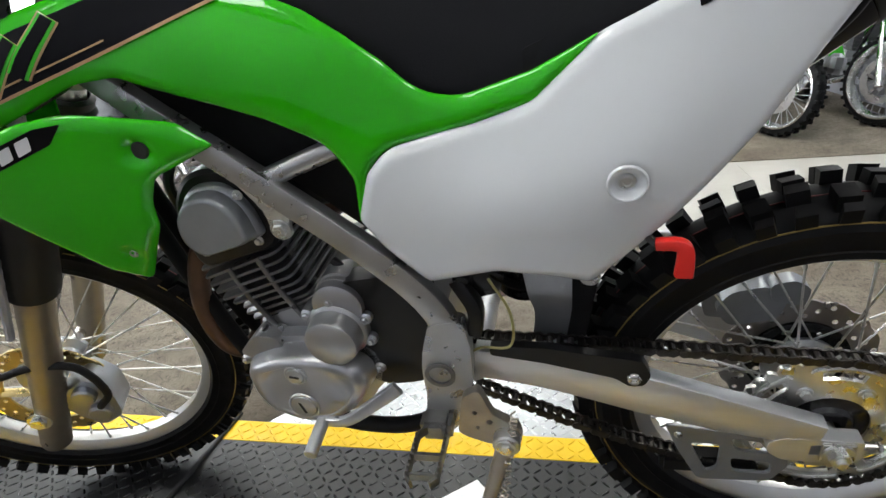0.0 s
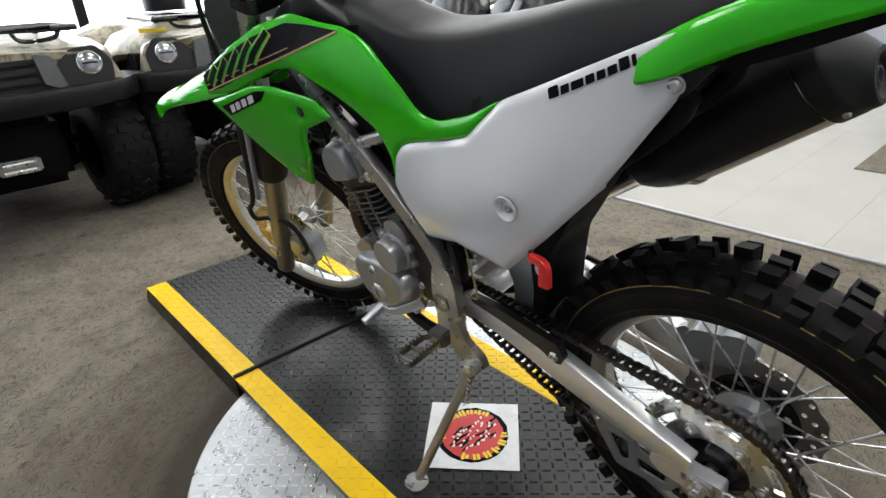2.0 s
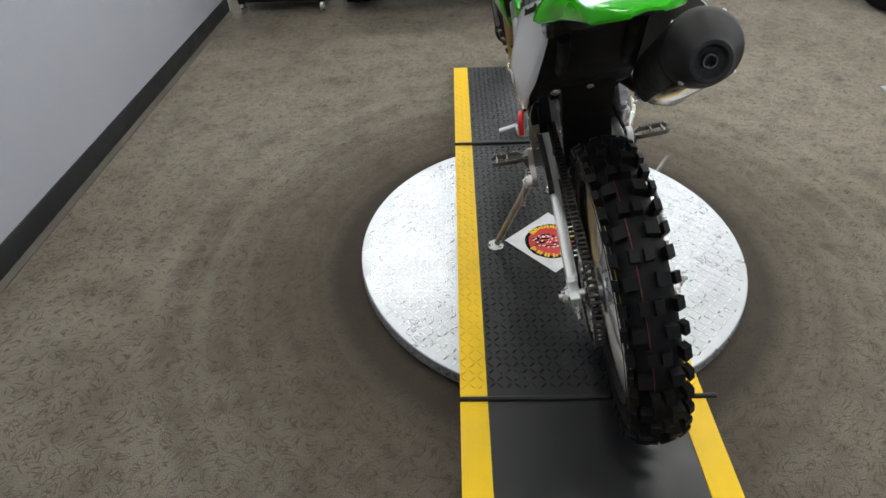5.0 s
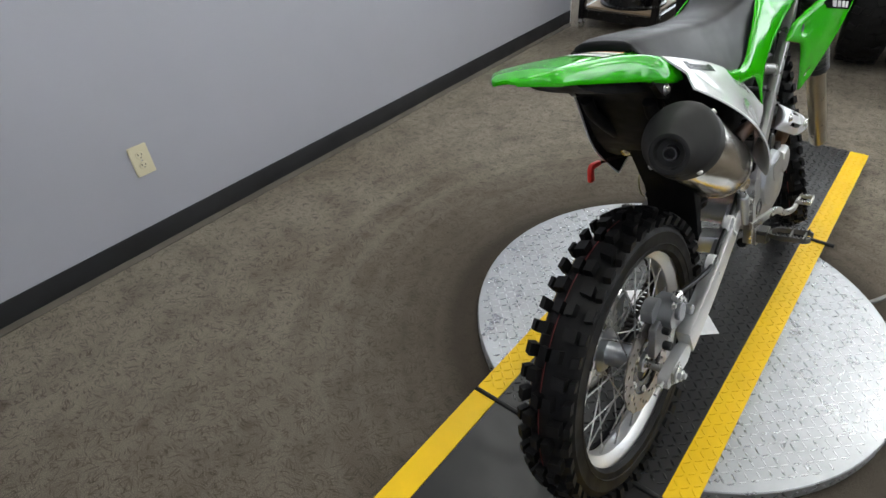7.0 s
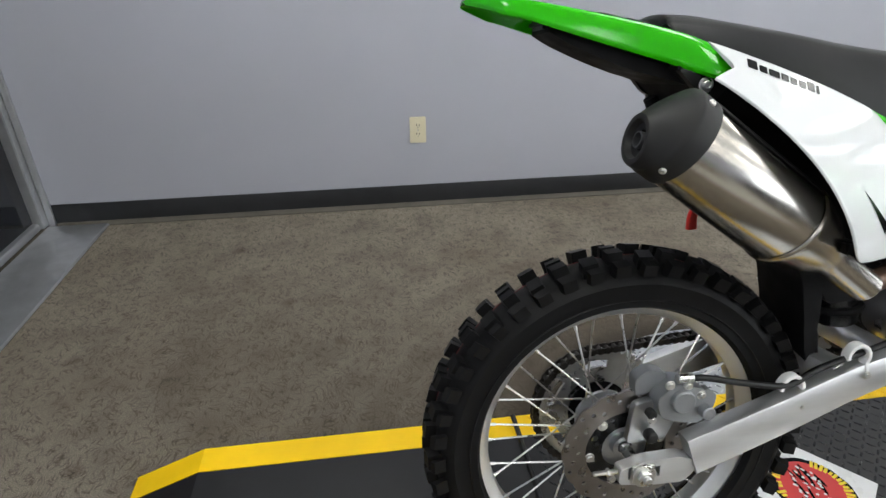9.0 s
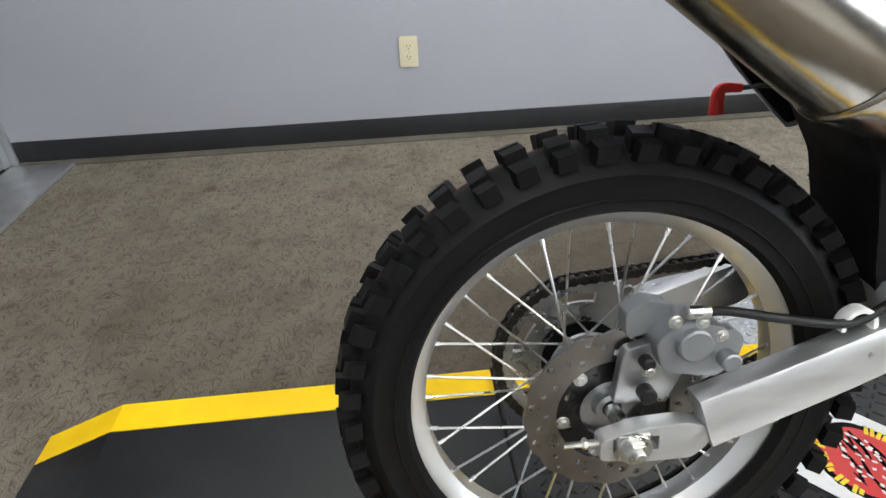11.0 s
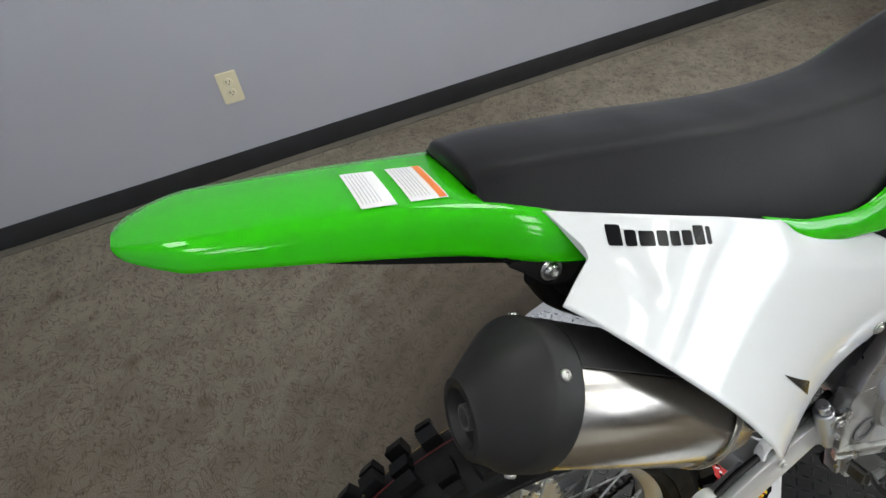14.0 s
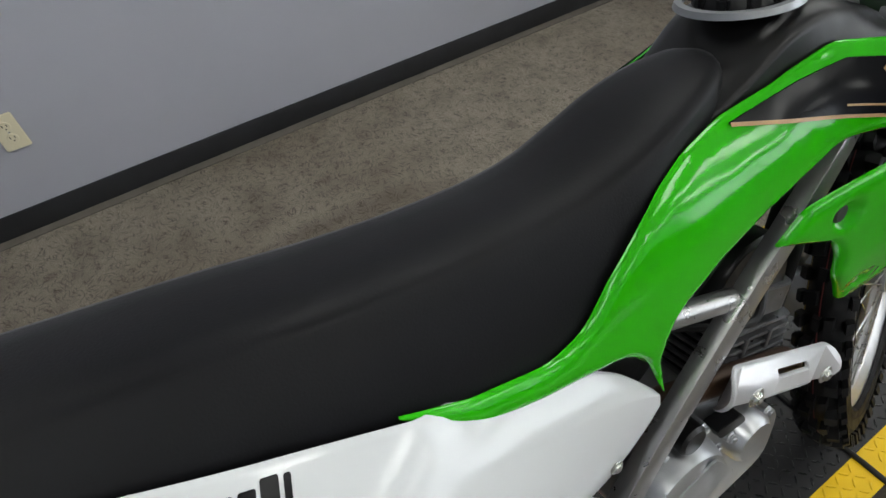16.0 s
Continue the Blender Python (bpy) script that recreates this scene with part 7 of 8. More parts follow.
secs = [(0.12, 0.905, 0.066, 0.870, 0.072), (0.05, 0.935, 0.062, 0.905, 0.066), (-0.02, 0.958, 0.052, 0.926, 0.050), (-0.07, 0.976, 0.046, 0.945, 0.046), (-0.115, 0.990, 0.044, 0.965, 0.044), (-0.140, 0.996, 0.042, 0.980, 0.043)]
uf = section_loft("under_tray", interp(secs, 14), "matt_black", bike, "black plastic tray under the tail")
bm = bmesh.new()
box(bm, (-0.030, -0.150, 0.985), (0.030, -0.105, 1.000), 0.005)
part("tail_bracket", bm, "black_plastic", bike)
for s in (-1, 1):
    bm = bmesh.new()
    slab(bm, round_poly([(0.098, 0.912), (0.05, 0.922), (0.026, 0.928), (0.024, 0.925), (0.036, 0.914), (0.055, 0.892), (0.078, 0.884), (0.097, 0.905)], 0.008), lambda u, v, w: (s * (0.076 + w), u, v), 0.012, 0.002)
    tl = part("fender_stay", bm, "black_plastic", bike)
    bm = bmesh.new()
    cyl(bm, (s * 0.088, 0.062, 0.906), (s * 0.090, 0.062, 0.906), 0.0105, n=20, bevel=0.0008)
    screw(bm, (s * 0.090, 0.062, 0.906), (s, 0, 0), 0.0080, 0.005)
    part("bolt", bm, "steel", tl)
# inner rear mudguard down to the swingarm
bm = bmesh.new()
slab(bm, round_poly([(0.02, 0.930), (0.075, 0.880), (0.125, 0.815), (0.175, 0.752), (0.232, 0.700), (0.30, 0.66), (0.36, 0.66), (0.36, 0.86), (0.20, 0.915), (0.06, 0.945)], 0.006), lambda u, v, w: (-(0.076 + (0.93 - v) * 0.20) * (1 - w) + 0.084 * w, u, v), 1.0)
part("airbox_rear", bm, "matt_black", bike, "glossy black rear of the airbox")
for x in (-0.070, 0.002):
    bm = bmesh.new()
    bolt(bm, (x, 0.222, 0.708), (0, -0.75, -0.6), 0.008, 0.006)
    part("bolt", bm, "steel", bike)
bm = bmesh.new()
slab(bm, round_poly([(0.165, 0.80), (0.222, 0.70), (0.256, 0.64), (0.280, 0.60), (0.294, 0.54), (0.304, 0.48), (0.316, 0.43), (0.340, 0.425), (0.324, 0.51), (0.322, 0.57), (0.315, 0.66), (0.30, 0.80)], 0.012), lambda u, v, w: (-0.058 + w, u, v), 0.112, 0.006)
mg = part("inner_mudguard", bm, "matt_black", bike, "black plastic inner rear mudguard")
for y, z in ((0.300, 0.632), (0.300, 0.565)):
    bm = bmesh.new()
    bolt(bm, (-0.058, y, z), (-1, 0, 0), 0.009, 0.007)
    part("bolt", bm, "steel", mg)
bm = bmesh.new()
bar(bm, [(-0.146, 0.236, 0.668), (-0.150, 0.214, 0.669), (-0.152, 0.208, 0.660), (-0.154, 0.209, 0.634)], 0.012, (0.012, 0.019), r=0.3, steps=4)
part("red_tab", bm, "red", bike, "bright red plastic safety plug")
bm = bmesh.new()
tube(bm, [(-0.146, 0.236, 0.668), (-0.118, 0.262, 0.672), (-0.09, 0.33, 0.66)], 0.0036, 8)
part("plug_lead", bm, "rubber", bike)

# ---- front end, turned to the left ----
def turned(bm):
    return spin(bm, TURN)


def on_fork(x, h):
    """A place on a fork leg's line; h metres along it from the axle's height."""
    base = FAXLE + Vector((x, 0, 0))
    return base + FORK_UP * h + Vector((0, -0.012, 0.0))


for s in (-1, 1):
    bm = bmesh.new()
    lathe(bm, [(0.0001, -0.105), (0.022, -0.105), (0.026, -0.098), (0.027, 0.05), (0.027, 0.28), (0.029, 0.285), (0.029, 0.32), (0.0001, 0.322)], on_fork(s * 0.106, 0.0), FORK_UP, 24)
    leg = part("fork_leg", turned(bm), "fork", bike, "bronze-grey front fork leg")
    bm = bmesh.new()
    lathe(bm, [(0.0001, 0.25), (0.0215, 0.25), (0.0215, 0.74), (0.0001, 0.742)], on_fork(s * 0.106, 0.0), FORK_UP, 20)
    part("stanchion", turned(bm), "chrome", leg)
    bm = bmesh.new()
    prof = [(0.030, 0.235), (0.037, 0.245)]
    for k in range(15):
        prof += [(0.036, 0.25 + k * 0.017), (0.031, 0.258 + k * 0.017)]
    prof += [(0.034, 0.51), (0.026, 0.515)]
    if s > 0:
        lathe(bm, prof, on_fork(s * 0.106, 0.0), FORK_UP, 24)
    else:
        lathe(bm, [(0.024, 0.292), (0.037, 0.296), (0.039, 0.31), (0.039, 0.46), (0.035, 0.55), (0.024, 0.555)], on_fork(s * 0.106, 0.0), FORK_UP, 24)
    part("fork_boot", turned(bm), "rubber", leg, "black rubber fork boot")
bm = bmesh.new()
cyl(bm, FAXLE + Vector((-0.13, 0, 0)), FAXLE + Vector((0.13, 0, 0)), 0.011, n=16, bevel=0.002)
bolt(bm, FAXLE + Vector((-0.13, 0, 0)), (-1, 0, 0), 0.014, 0.010)
part("front_axle", turned(bm), "steel", bike)
for z in (0.60, 0.74):
    bm = bmesh.new()
    slab(bm, round_poly([(-0.13, -0.03), (0.13, -0.03), (0.13, 0.03), (0.04, 0.05), (-0.04, 0.05), (-0.13, 0.03)], 0.02), lambda u, v, w: on_fork(u, z + w) + Vector((0, -v * math.cos(RAKE) , -v * math.sin(RAKE))), 0.028, 0.004)
    part("triple_clamp", turned(bm), "black_gloss", bike, "black triple clamp")
# front caliper and hose
bm = bmesh.new()
slab(bm, round_poly([(-0.03, 0.02), (-0.10, 0.055), (-0.125, 0.01), (-0.115, -0.055), (-0.07, -0.075), (-0.04, -0.03)], 0.014), lambda u, v, w: (-0.052 - w, FAXLE.y + u, FAXLE.z + v), 0.056, 0.008)
fc = part("front_caliper", turned(bm), "alu", bike, "cast front brake caliper")
bm = bmesh.new()
for y, z in ((-0.085, 0.02), (-0.088, -0.03)):
    cyl(bm, (-0.105, FAXLE.y + y, FAXLE.z + z), (-0.122, FAXLE.y + y, FAXLE.z + z), 0.020, n=20, bevel=0.003)
part("piston_cap", turned(bm), "alu", fc)
bm = bmesh.new()
slab(bm, round_poly([(0.01, 0.09), (-0.05, 0.075), (-0.06, 0.04), (0.0, 0.03), (0.02, 0.05)], 0.01), lambda u, v, w: (-0.070 - w, FAXLE.y + u, FAXLE.z + v), 0.018, 0.003)
part("caliper_bracket", turned(bm), "alu", fc)
bm = bmesh.new()
tube(bm, [(-0.118, FAXLE.y - 0.10, FAXLE.z - 0.01), (-0.125, FAXLE.y - 0.135, FAXLE.z + 0.03), (-0.122, FAXLE.y - 0.12, FAXLE.z + 0.10), (-0.125, FAXLE.y - 0.06, FAXLE.z + 0.125), (-0.136, FAXLE.y - 0.015, FAXLE.z + 0.13), (-0.142, FAXLE.y - 0.025, FAXLE.z + 0.17), (-0.145, FAXLE.y - 0.085, FAXLE.z + 0.24), (-0.145, FAXLE.y - 0.26, FAXLE.z + 0.60)], 0.0068, 10)
part("front_brake_hose", turned(bm), "rubber", bike, "black front brake hose")
bm = bmesh.new()
pts = [on_fork(-0.150, 0.24 + 0.01 * k) + Vector((0.002 * (k % 2), 0.022, 0)) for k in range(28)]
tube(bm, pts, 0.0065, 8, smooth=False)
part("coil_guard", turned(bm), "grey_print", bike, "ribbed hose guard along the fork")
bm = bmesh.new()
tube(bm, [(-0.150, 1.045, 0.84), (-0.160, 1.03, 0.91), (-0.160, 1.015, 1.02), (-0.13, 0.985, 1.12), (-0.06, 0.95, 1.17)], 0.0058, 8)
part("clutch_cable", bm, "rubber", bike, "black control cable by the headstock")
bm = bmesh.new()
tube(bm, [(0.12, 1.03, 0.83), (0.125, 1.00, 0.95), (0.10, 0.95, 1.10), (0.05, 0.93, 1.17)], 0.0058, 8)
part("throttle_cable", bm, "rubber", bike)
# handlebar
hb = HEAD + FORK_UP * 1.22
bm = bmesh.new()
tube(bm, [hb + Vector((-0.37, -0.10, 0.10)), hb + Vector((-0.22, -0.04, 0.085)), hb + Vector((-0.10, 0.0, 0.0)), hb, hb + Vector((0.10, 0.0, 0.0)), hb + Vector((0.22, -0.04, 0.085)), hb + Vector((0.37, -0.10, 0.10))], 0.012, 12)
bars = part("handlebar", turned(bm), "black_gloss", bike, "black steel handlebar")
for s in (-1, 1):
    bm = bmesh.new()
    cyl(bm, hb + Vector((s * 0.26, -0.055, 0.089)), hb + Vector((s * 0.385, -0.105, 0.101)), 0.0165, n=16, bevel=0.003)
    part("grip", turned(bm), "rubber", bars, "black rubber grip")
# front fender
FF = [(0.98, 0.868, 0.045, 0.842, 0.060), (1.06, 0.872, 0.058, 0.832, 0.082), (1.16, 0.866, 0.066, 0.822, 0.092), (1.27, 0.852, 0.066, 0.812, 0.090), (1.38, 0.828, 0.060, 0.798, 0.080), (1.47, 0.802, 0.050, 0.780, 0.064), (1.515, 0.795, 0.048, 0.760, 0.058), (1.540, 0.787, 0.044, 0.750, 0.052), (1.550, 0.782, 0.040, 0.750, 0.047)]
front_fender = fender_shell(interp(FF, 32), "front_fender", "green")
front_fender.data.transform(TURN)
bm = bmesh.new()
slab(bm, round_poly([(-0.09, 0.86), (0.09, 0.86), (0.115, 1.02), (0.06, 1.10), (-0.06, 1.10), (-0.115, 1.02)], 0.03), lambda u, v, w: (u, 1.11 - 0.35 * (v - 0.86) + w, v), 0.008, 0.003)
part("front_plate", turned(bm), "grey_shell", bike, "grey back of the front number plate")


# ---- the vehicles and the rack round the stand ----
def ring_tyre(bm, R, r, w, n=56, crown=0.35):
    """A plain round tyre about x at the origin."""
    prof = []
    for i in range(13):
        a = math.pi * i / 12 - math.pi / 2
        prof.append((r + (R - r) * max(0.0, math.cos(a)) ** crown, w / 2 * math.sin(a)))
    lathe(bm, [(r - 0.004, -w * 0.36)] + prof + [(r - 0.004, w * 0.36)], (0, 0, 0), (1, 0, 0), n)
    return bm


def lug_blocks(bm, R, w, n, h, rows, length, width, skew):
    """Raised blocks round a tyre about x."""
    for i in range(n):
        for k, x in enumerate(rows):
            a = 2 * math.pi * (i + 0.5 * (k % 2)) / n
            drop = 0.0 if abs(x) < w * 0.3 else h * 0.7
            m = Matrix.Rotation(a, 4, "X") @ Matrix.Translation((x, 0, R - drop)) @ Matrix.Rotation(skew * (1 if x > 0 else -1), 4, "Z")
            vs = []
            for z, q in ((-0.006, 1.0), (h, 0.86)):
                for sx, sy in ((-1, -1), (1, -1), (1, 1), (-1, 1)):
                    vs.append(bm.verts.new(m @ Vector((sx * width / 2 * q, sy * length / 2 * q, z))))
            for q in ((0, 1, 2, 3), (4, 7, 6, 5), (0, 4, 5, 1), (1, 5, 6, 2), (2, 6, 7, 3), (3, 7, 4, 0)):
                bm.faces.new([vs[j] for j in q])
    return bm


def quad(at, label, pod):
    """A utility four-wheeler that faces -y; its origin lies on the floor under the front axle."""
    q = thing("quad_bike", label, "quad bike", at, "quad bikes in a row")
    for x, y in ((-0.475, 0.0), (0.475, 0.0), (-0.475, 1.28), (0.475, 1.28)):
        m = Matrix.Translation((x, y, 0.33)) @ Matrix.Rotation(0.10 if y == 0 else 0.0, 4, "Z")
        bm = bmesh.new()
        ring_tyre(bm, 0.312, 0.16, 0.24)
        ty = part("tyre", bm, "quad_tyre", q, "black chunky off-road tyre", smooth=40, at=m)
        bm = bmesh.new()
        lug_blocks(bm, 0.309, 0.24, 22, 0.0085, (-0.078, 0.078, -0.027, 0.027), 0.036, 0.046, 0.30)
        tagged(part("tread_block_rest", bm, "quad_tyre", ty, smooth=0), kind="stuff")
        bm = bmesh.new()
        lathe(bm, [(0.165, -0.09), (0.150, -0.08), (0.145, 0.0), (0.05, 0.02), (0.0001, 0.02)] if x < 0 else [(0.165, 0.09), (0.150, 0.08), (0.145, 0.0), (0.05, -0.02), (0.0001, -0.02)], (0, 0, 0), (1, 0, 0), 28)
        part("rim", bm, "black_gloss", ty)
    bm = bmesh.new()
    box(bm, (-0.24, -0.20, 0.24), (0.24, 1.45, 0.56), 0.04)
    # wide lower block, added to deepen the shade on the floor
    box(bm, (-0.34, 0.30, 0.22), (0.34, 0.95, 0.50), 0.04)
    part("chassis", bm, "underbody", q)
    for s in (-1, 1):
        for z0, z1 in ((0.30, 0.31), (0.42, 0.40)):
            bm = bmesh.new()
            tube(bm, [(s * 0.20, -0.10, z0), (s * 0.36, 0.0, z1), (s * 0.20, 0.14, z0)], 0.016, 8, smooth=False)
            part("suspension_arm", bm, "underbody", q)
        bm = bmesh.new()
        slab(bm, round_poly([(-0.30, 0.66), (-0.27, 0.80), (0.45, 0.80), (0.48, 0.45), (0.36, 0.36), (0.34, 0.58), (0.20, 0.70), (-0.16, 0.70), (-0.24, 0.62)], 0.02), lambda u, v, w: (s * (0.30 + w), u, v), 0.24, 0.01)
        part("wheel_arch", bm, "underbody", q, "black inner wheel arch")
    bm = bmesh.new()
    rows = []
    for y, zc, zs, w, drop in ((-0.345, 0.872, 0.850, 0.44, 0.80), (-0.24, 0.905, 0.880, 0.50, 0.80), (-0.05, 0.930, 0.890, 0.58, 0.79), (0.20, 0.935, 0.885, 0.60, 0.76), (0.42, 0.93, 0.86, 0.58, 0.66)):
        up = [(-w, drop), (-w * 0.97, (drop + zs) / 2), (-w * 0.86, zs), (-w * 0.5, zc - 0.008), (0, zc), (w * 0.5, zc - 0.008), (w * 0.86, zs), (w * 0.97, (drop + zs) / 2), (w, drop)]
        rows.append([Vector((x, y, z)) for x, z in up] + [Vector((x * 0.94, y, z - 0.03)) for x, z in reversed(up)])
    loft(bm, rows)
    part("front_cowl", bm, "camo", q, "camouflage-printed front cowl and mudguards", smooth=50)
    bm = bmesh.new()
    rows = []
    for y, zc, w, drop in ((0.80, 0.86, 0.30, 0.72), (0.98, 0.90, 0.58, 0.70), (1.30, 0.92, 0.60, 0.72), (1.62, 0.88, 0.56, 0.66)):
        up = [(-w, drop), (-w * 0.96, zc - 0.06), (-w * 0.7, zc), (0, zc + 0.01), (w * 0.7, zc), (w * 0.96, zc - 0.06), (w, drop)]
        rows.append([Vector((x, y, z)) for x, z in up] + [Vector((x * 0.94, y, z - 0.03)) for x, z in reversed(up)])
    loft(bm, rows)
    part("rear_cowl", bm, "camo", q, "camouflage-printed rear mudguards", smooth=50)
    # fascia: camouflage corners, black bezels, grille
    bm = bmesh.new()
    slab(bm, round_poly([(-0.54, 0.70), (0.54, 0.70), (0.50, 0.84), (0.40, 0.872), (-0.40, 0.872), (-0.50, 0.84)], 0.03), lambda u, v, w: (u, -0.30 - w - 0.02 * (1 - abs(u)) + 0.25 * max(0.0, v - 0.70), v), 0.05, 0.008)
    part("fascia", bm, "camo", q, "camouflage-printed front fascia")
    for s in (-1, 1):
        bm = bmesh.new()
        slab(bm, round_poly([(s * 0.22, 0.70), (s * 0.49, 0.70), (s * 0.505, 0.80), (s * 0.45, 0.874), (s * 0.34, 0.866), (s * 0.25, 0.78)], 0.02), lambda u, v, w: (u, -0.352 - w - 0.02 * (1 - abs(u)) + 0.25 * max(0.0, v - 0.70), v), 0.016, 0.004)
        bz = part("headlight_bezel", bm, "black_plastic", q, "black headlight surround")
        bm = bmesh.new()
        lathe(bm, [(0.052, 0.0), (0.053, 0.009), (0.048, 0.012), (0.043, 0.004)], (s * 0.405, -0.354, 0.800), (0, -1, 0.18), 28)
        part("chrome_ring", bm, "alu_bright", bz)
        bm = bmesh.new()
        lathe(bm, [(0.044, 0.004), (0.036, 0.008), (0.020, 0.011), (0.0001, 0.012)], (s * 0.405, -0.354, 0.800), (0, -1, 0.18), 24)
        hl = part("headlight", bm, "lens", bz, "round clear headlight")
        bm = bmesh.new()
        box(bm, (s * 0.405 - 0.034, -0.371, 0.797), (s * 0.405 + 0.034, -0.3665, 0.805), 0.002)
        part("lamp_bar", bm, "black_plastic", hl)
        bm = bmesh.new()
        slab(bm, round_poly([(s * 0.20, 0.735), (s * 0.29, 0.690), (s * 0.26, 0.845), (s * 0.19, 0.860)], 0.012), lambda u, v, w: (u, -0.385 - w + 0.3 * max(0.0, v - 0.70), v), 0.035, 0.008)
        part("grille_post", bm, "grey_shell", q, "dark grey grille upright")
    bm = bmesh.new()
    slab(bm, round_poly([(-0.23, 0.69), (0.23, 0.69), (0.20, 0.865), (-0.20, 0.865)], 0.02), lambda u, v, w: (u, -0.350 - w + 0.25 * max(0.0, v - 0.70), v), 0.03, 0.005)
    part("grille", bm, "black_plastic", q, "black recessed grille")
    for z in (0.735, 0.775, 0.815):
        bm = bmesh.new()
        box(bm, (-0.19, -0.394 + 0.25 * (z - 0.70), z - 0.006), (0.19, -0.376 + 0.25 * (z - 0.70), z + 0.006), 0.004)
        part("grille_bar", bm, "black_plastic", q)
    bm = bmesh.new()
    bar(bm, [(-0.60, -0.20, 0.672), (-0.52, -0.33, 0.668), (-0.30, -0.40, 0.662), (0.0, -0.42, 0.660), (0.30, -0.40, 0.662), (0.52, -0.33, 0.668), (0.60, -0.20, 0.672)], 0.105, 0.08, up=(0, 0, 1), r=0.3)
    part("bumper", bm, "black_plastic", q, "wide black front bumper")
    bm = bmesh.new()
    box(bm, (-0.20, -0.40, 0.30), (0.20, -0.20, 0.60), 0.03)
    part("skid_plate", bm, "underbody", q)
    w = None
    bm = bmesh.new()
    box(bm, (-0.085, -0.435, 0.375), (0.085, -0.395, 0.435), 0.008)
    w = part("winch_fairlead", bm, "alu", q, "silver winch roller fairlead")
    for z in (0.388, 0.422):
        bm = bmesh.new()
        cyl(bm, (-0.065, -0.443, z), (0.065, -0.443, z), 0.011, n=14, bevel=0.002)
        part("roller", bm, "steel", w)
    # front rack of black tube
    bm = bmesh.new()
    tube(bm, [(-0.40, -0.26, 0.955), (-0.40, 0.10, 0.965), (-0.40, 0.30, 0.965)], 0.014, 10)
    tube(bm, [(0.40, -0.26, 0.955), (0.40, 0.10, 0.965), (0.40, 0.30, 0.965)], 0.014, 10)
    for y in (-0.26, -0.13, 0.02, 0.16, 0.30):
        tube(bm, [(-0.40, y, 0.958), (0.40, y, 0.958)], 0.011, 8, smooth=False)
    tube(bm, [(-0.41, -0.27, 0.955), (-0.30, -0.31, 0.955), (0.30, -0.31, 0.955), (0.41, -0.27, 0.955)], 0.015, 10, smooth=False)
    for s in (-1, 1):
        tube(bm, [(s * 0.34, -0.28, 0.955), (s * 0.30, -0.30, 0.915), (s * 0.18, -0.30, 0.912), (s * 0.15, -0.27, 0.955)], 0.010, 8)
        tube(bm, [(s * 0.30, 0.1, 0.955), (s * 0.30, 0.1, 0.90)], 0.012, 8, smooth=False)
    part("front_rack", bm, "black_gloss", q, "black tubular front rack")
    bm = bmesh.new()
    tube(bm, [(-0.42, 0.46, 1.12), (-0.25, 0.40, 1.13), (-0.10, 0.36, 1.06), (0.10, 0.36, 1.06), (0.25, 0.40, 1.13), (0.42, 0.46, 1.12)], 0.013, 10)
    part("handlebar", bm, "black_gloss", q)
    rows = [(0.52, 0.90, 0.10, 0.78, 0.14), (0.62, 0.93, 0.13, 0.76, 0.18), (0.85, 0.92, 0.15, 0.76, 0.20), (1.25, 0.96, 0.15, 0.80, 0.20), (1.36, 0.95, 0.12, 0.82, 0.17)]
    st = section_loft("saddle", interp(rows, 20), "seat", q, "black vinyl saddle")
    bm = bmesh.new()
    pr = [(0.0001, 0.15), (0.07, 0.148), (0.105, 0.125), (0.118, 0.08), (0.118, 0.0), (0.0001, 0.0)]
    lathe(bm, pr, (pod[0], pod[1], 0.985), (0, 0, 1), 24)
    part("display_pod", bm, "black_plastic", q, "black domed instrument pod")
    return q


QY = 3.38
quad_a = quad(pose(-0.465, QY, 0), "camouflage utility quad bike with black bumper and rack", (-0.05, 0.36))
quad_b = quad(pose(0.735, QY + 0.05, 0, rz=-3), "camouflage quad bike with a small yellow sticker", (-0.20, 0.22))
bm = bmesh.new()
slab(bm, [(-0.47, 0.905), (-0.33, 0.902), (-0.33, 0.922), (-0.47, 0.925)], lambda u, v, w: (u, -0.19 + 0.2 * (v - 0.9), v - 0.012 + w * 0.3), 0.004)
part("warning_strip", bm, "yellow_print", quad_b, "small yellow warning strip")

# wheeled rack with drums by the wall
rack = thing("storage_rack", "black steel rolling rack holding glossy black wheel rims", "rack", pose(-1.47, 3.47, 0))
HX, HY, TOP = 0.275, 0.25, 1.55
for sx in (-1, 1):
    for sy in (-1, 1):
        bm = bmesh.new()
        box(bm, (sx * HX - 0.022, sy * HY - 0.022, 0.065), (sx * HX + 0.022, sy * HY + 0.022, TOP), 0.004)
        part("post", bm, "black_gloss", rack)
        bm = bmesh.new()
        cyl(bm, (sx * HX - 0.014, sy * HY, 0.033), (sx * HX + 0.014, sy * HY, 0.033), 0.032, n=20, bevel=0.004)
        cyl(bm, (sx * HX, sy * HY, 0.033), (sx * HX, sy * HY, 0.066), 0.010, n=10)
        part("caster", bm, "steel", rack, "small steel caster")
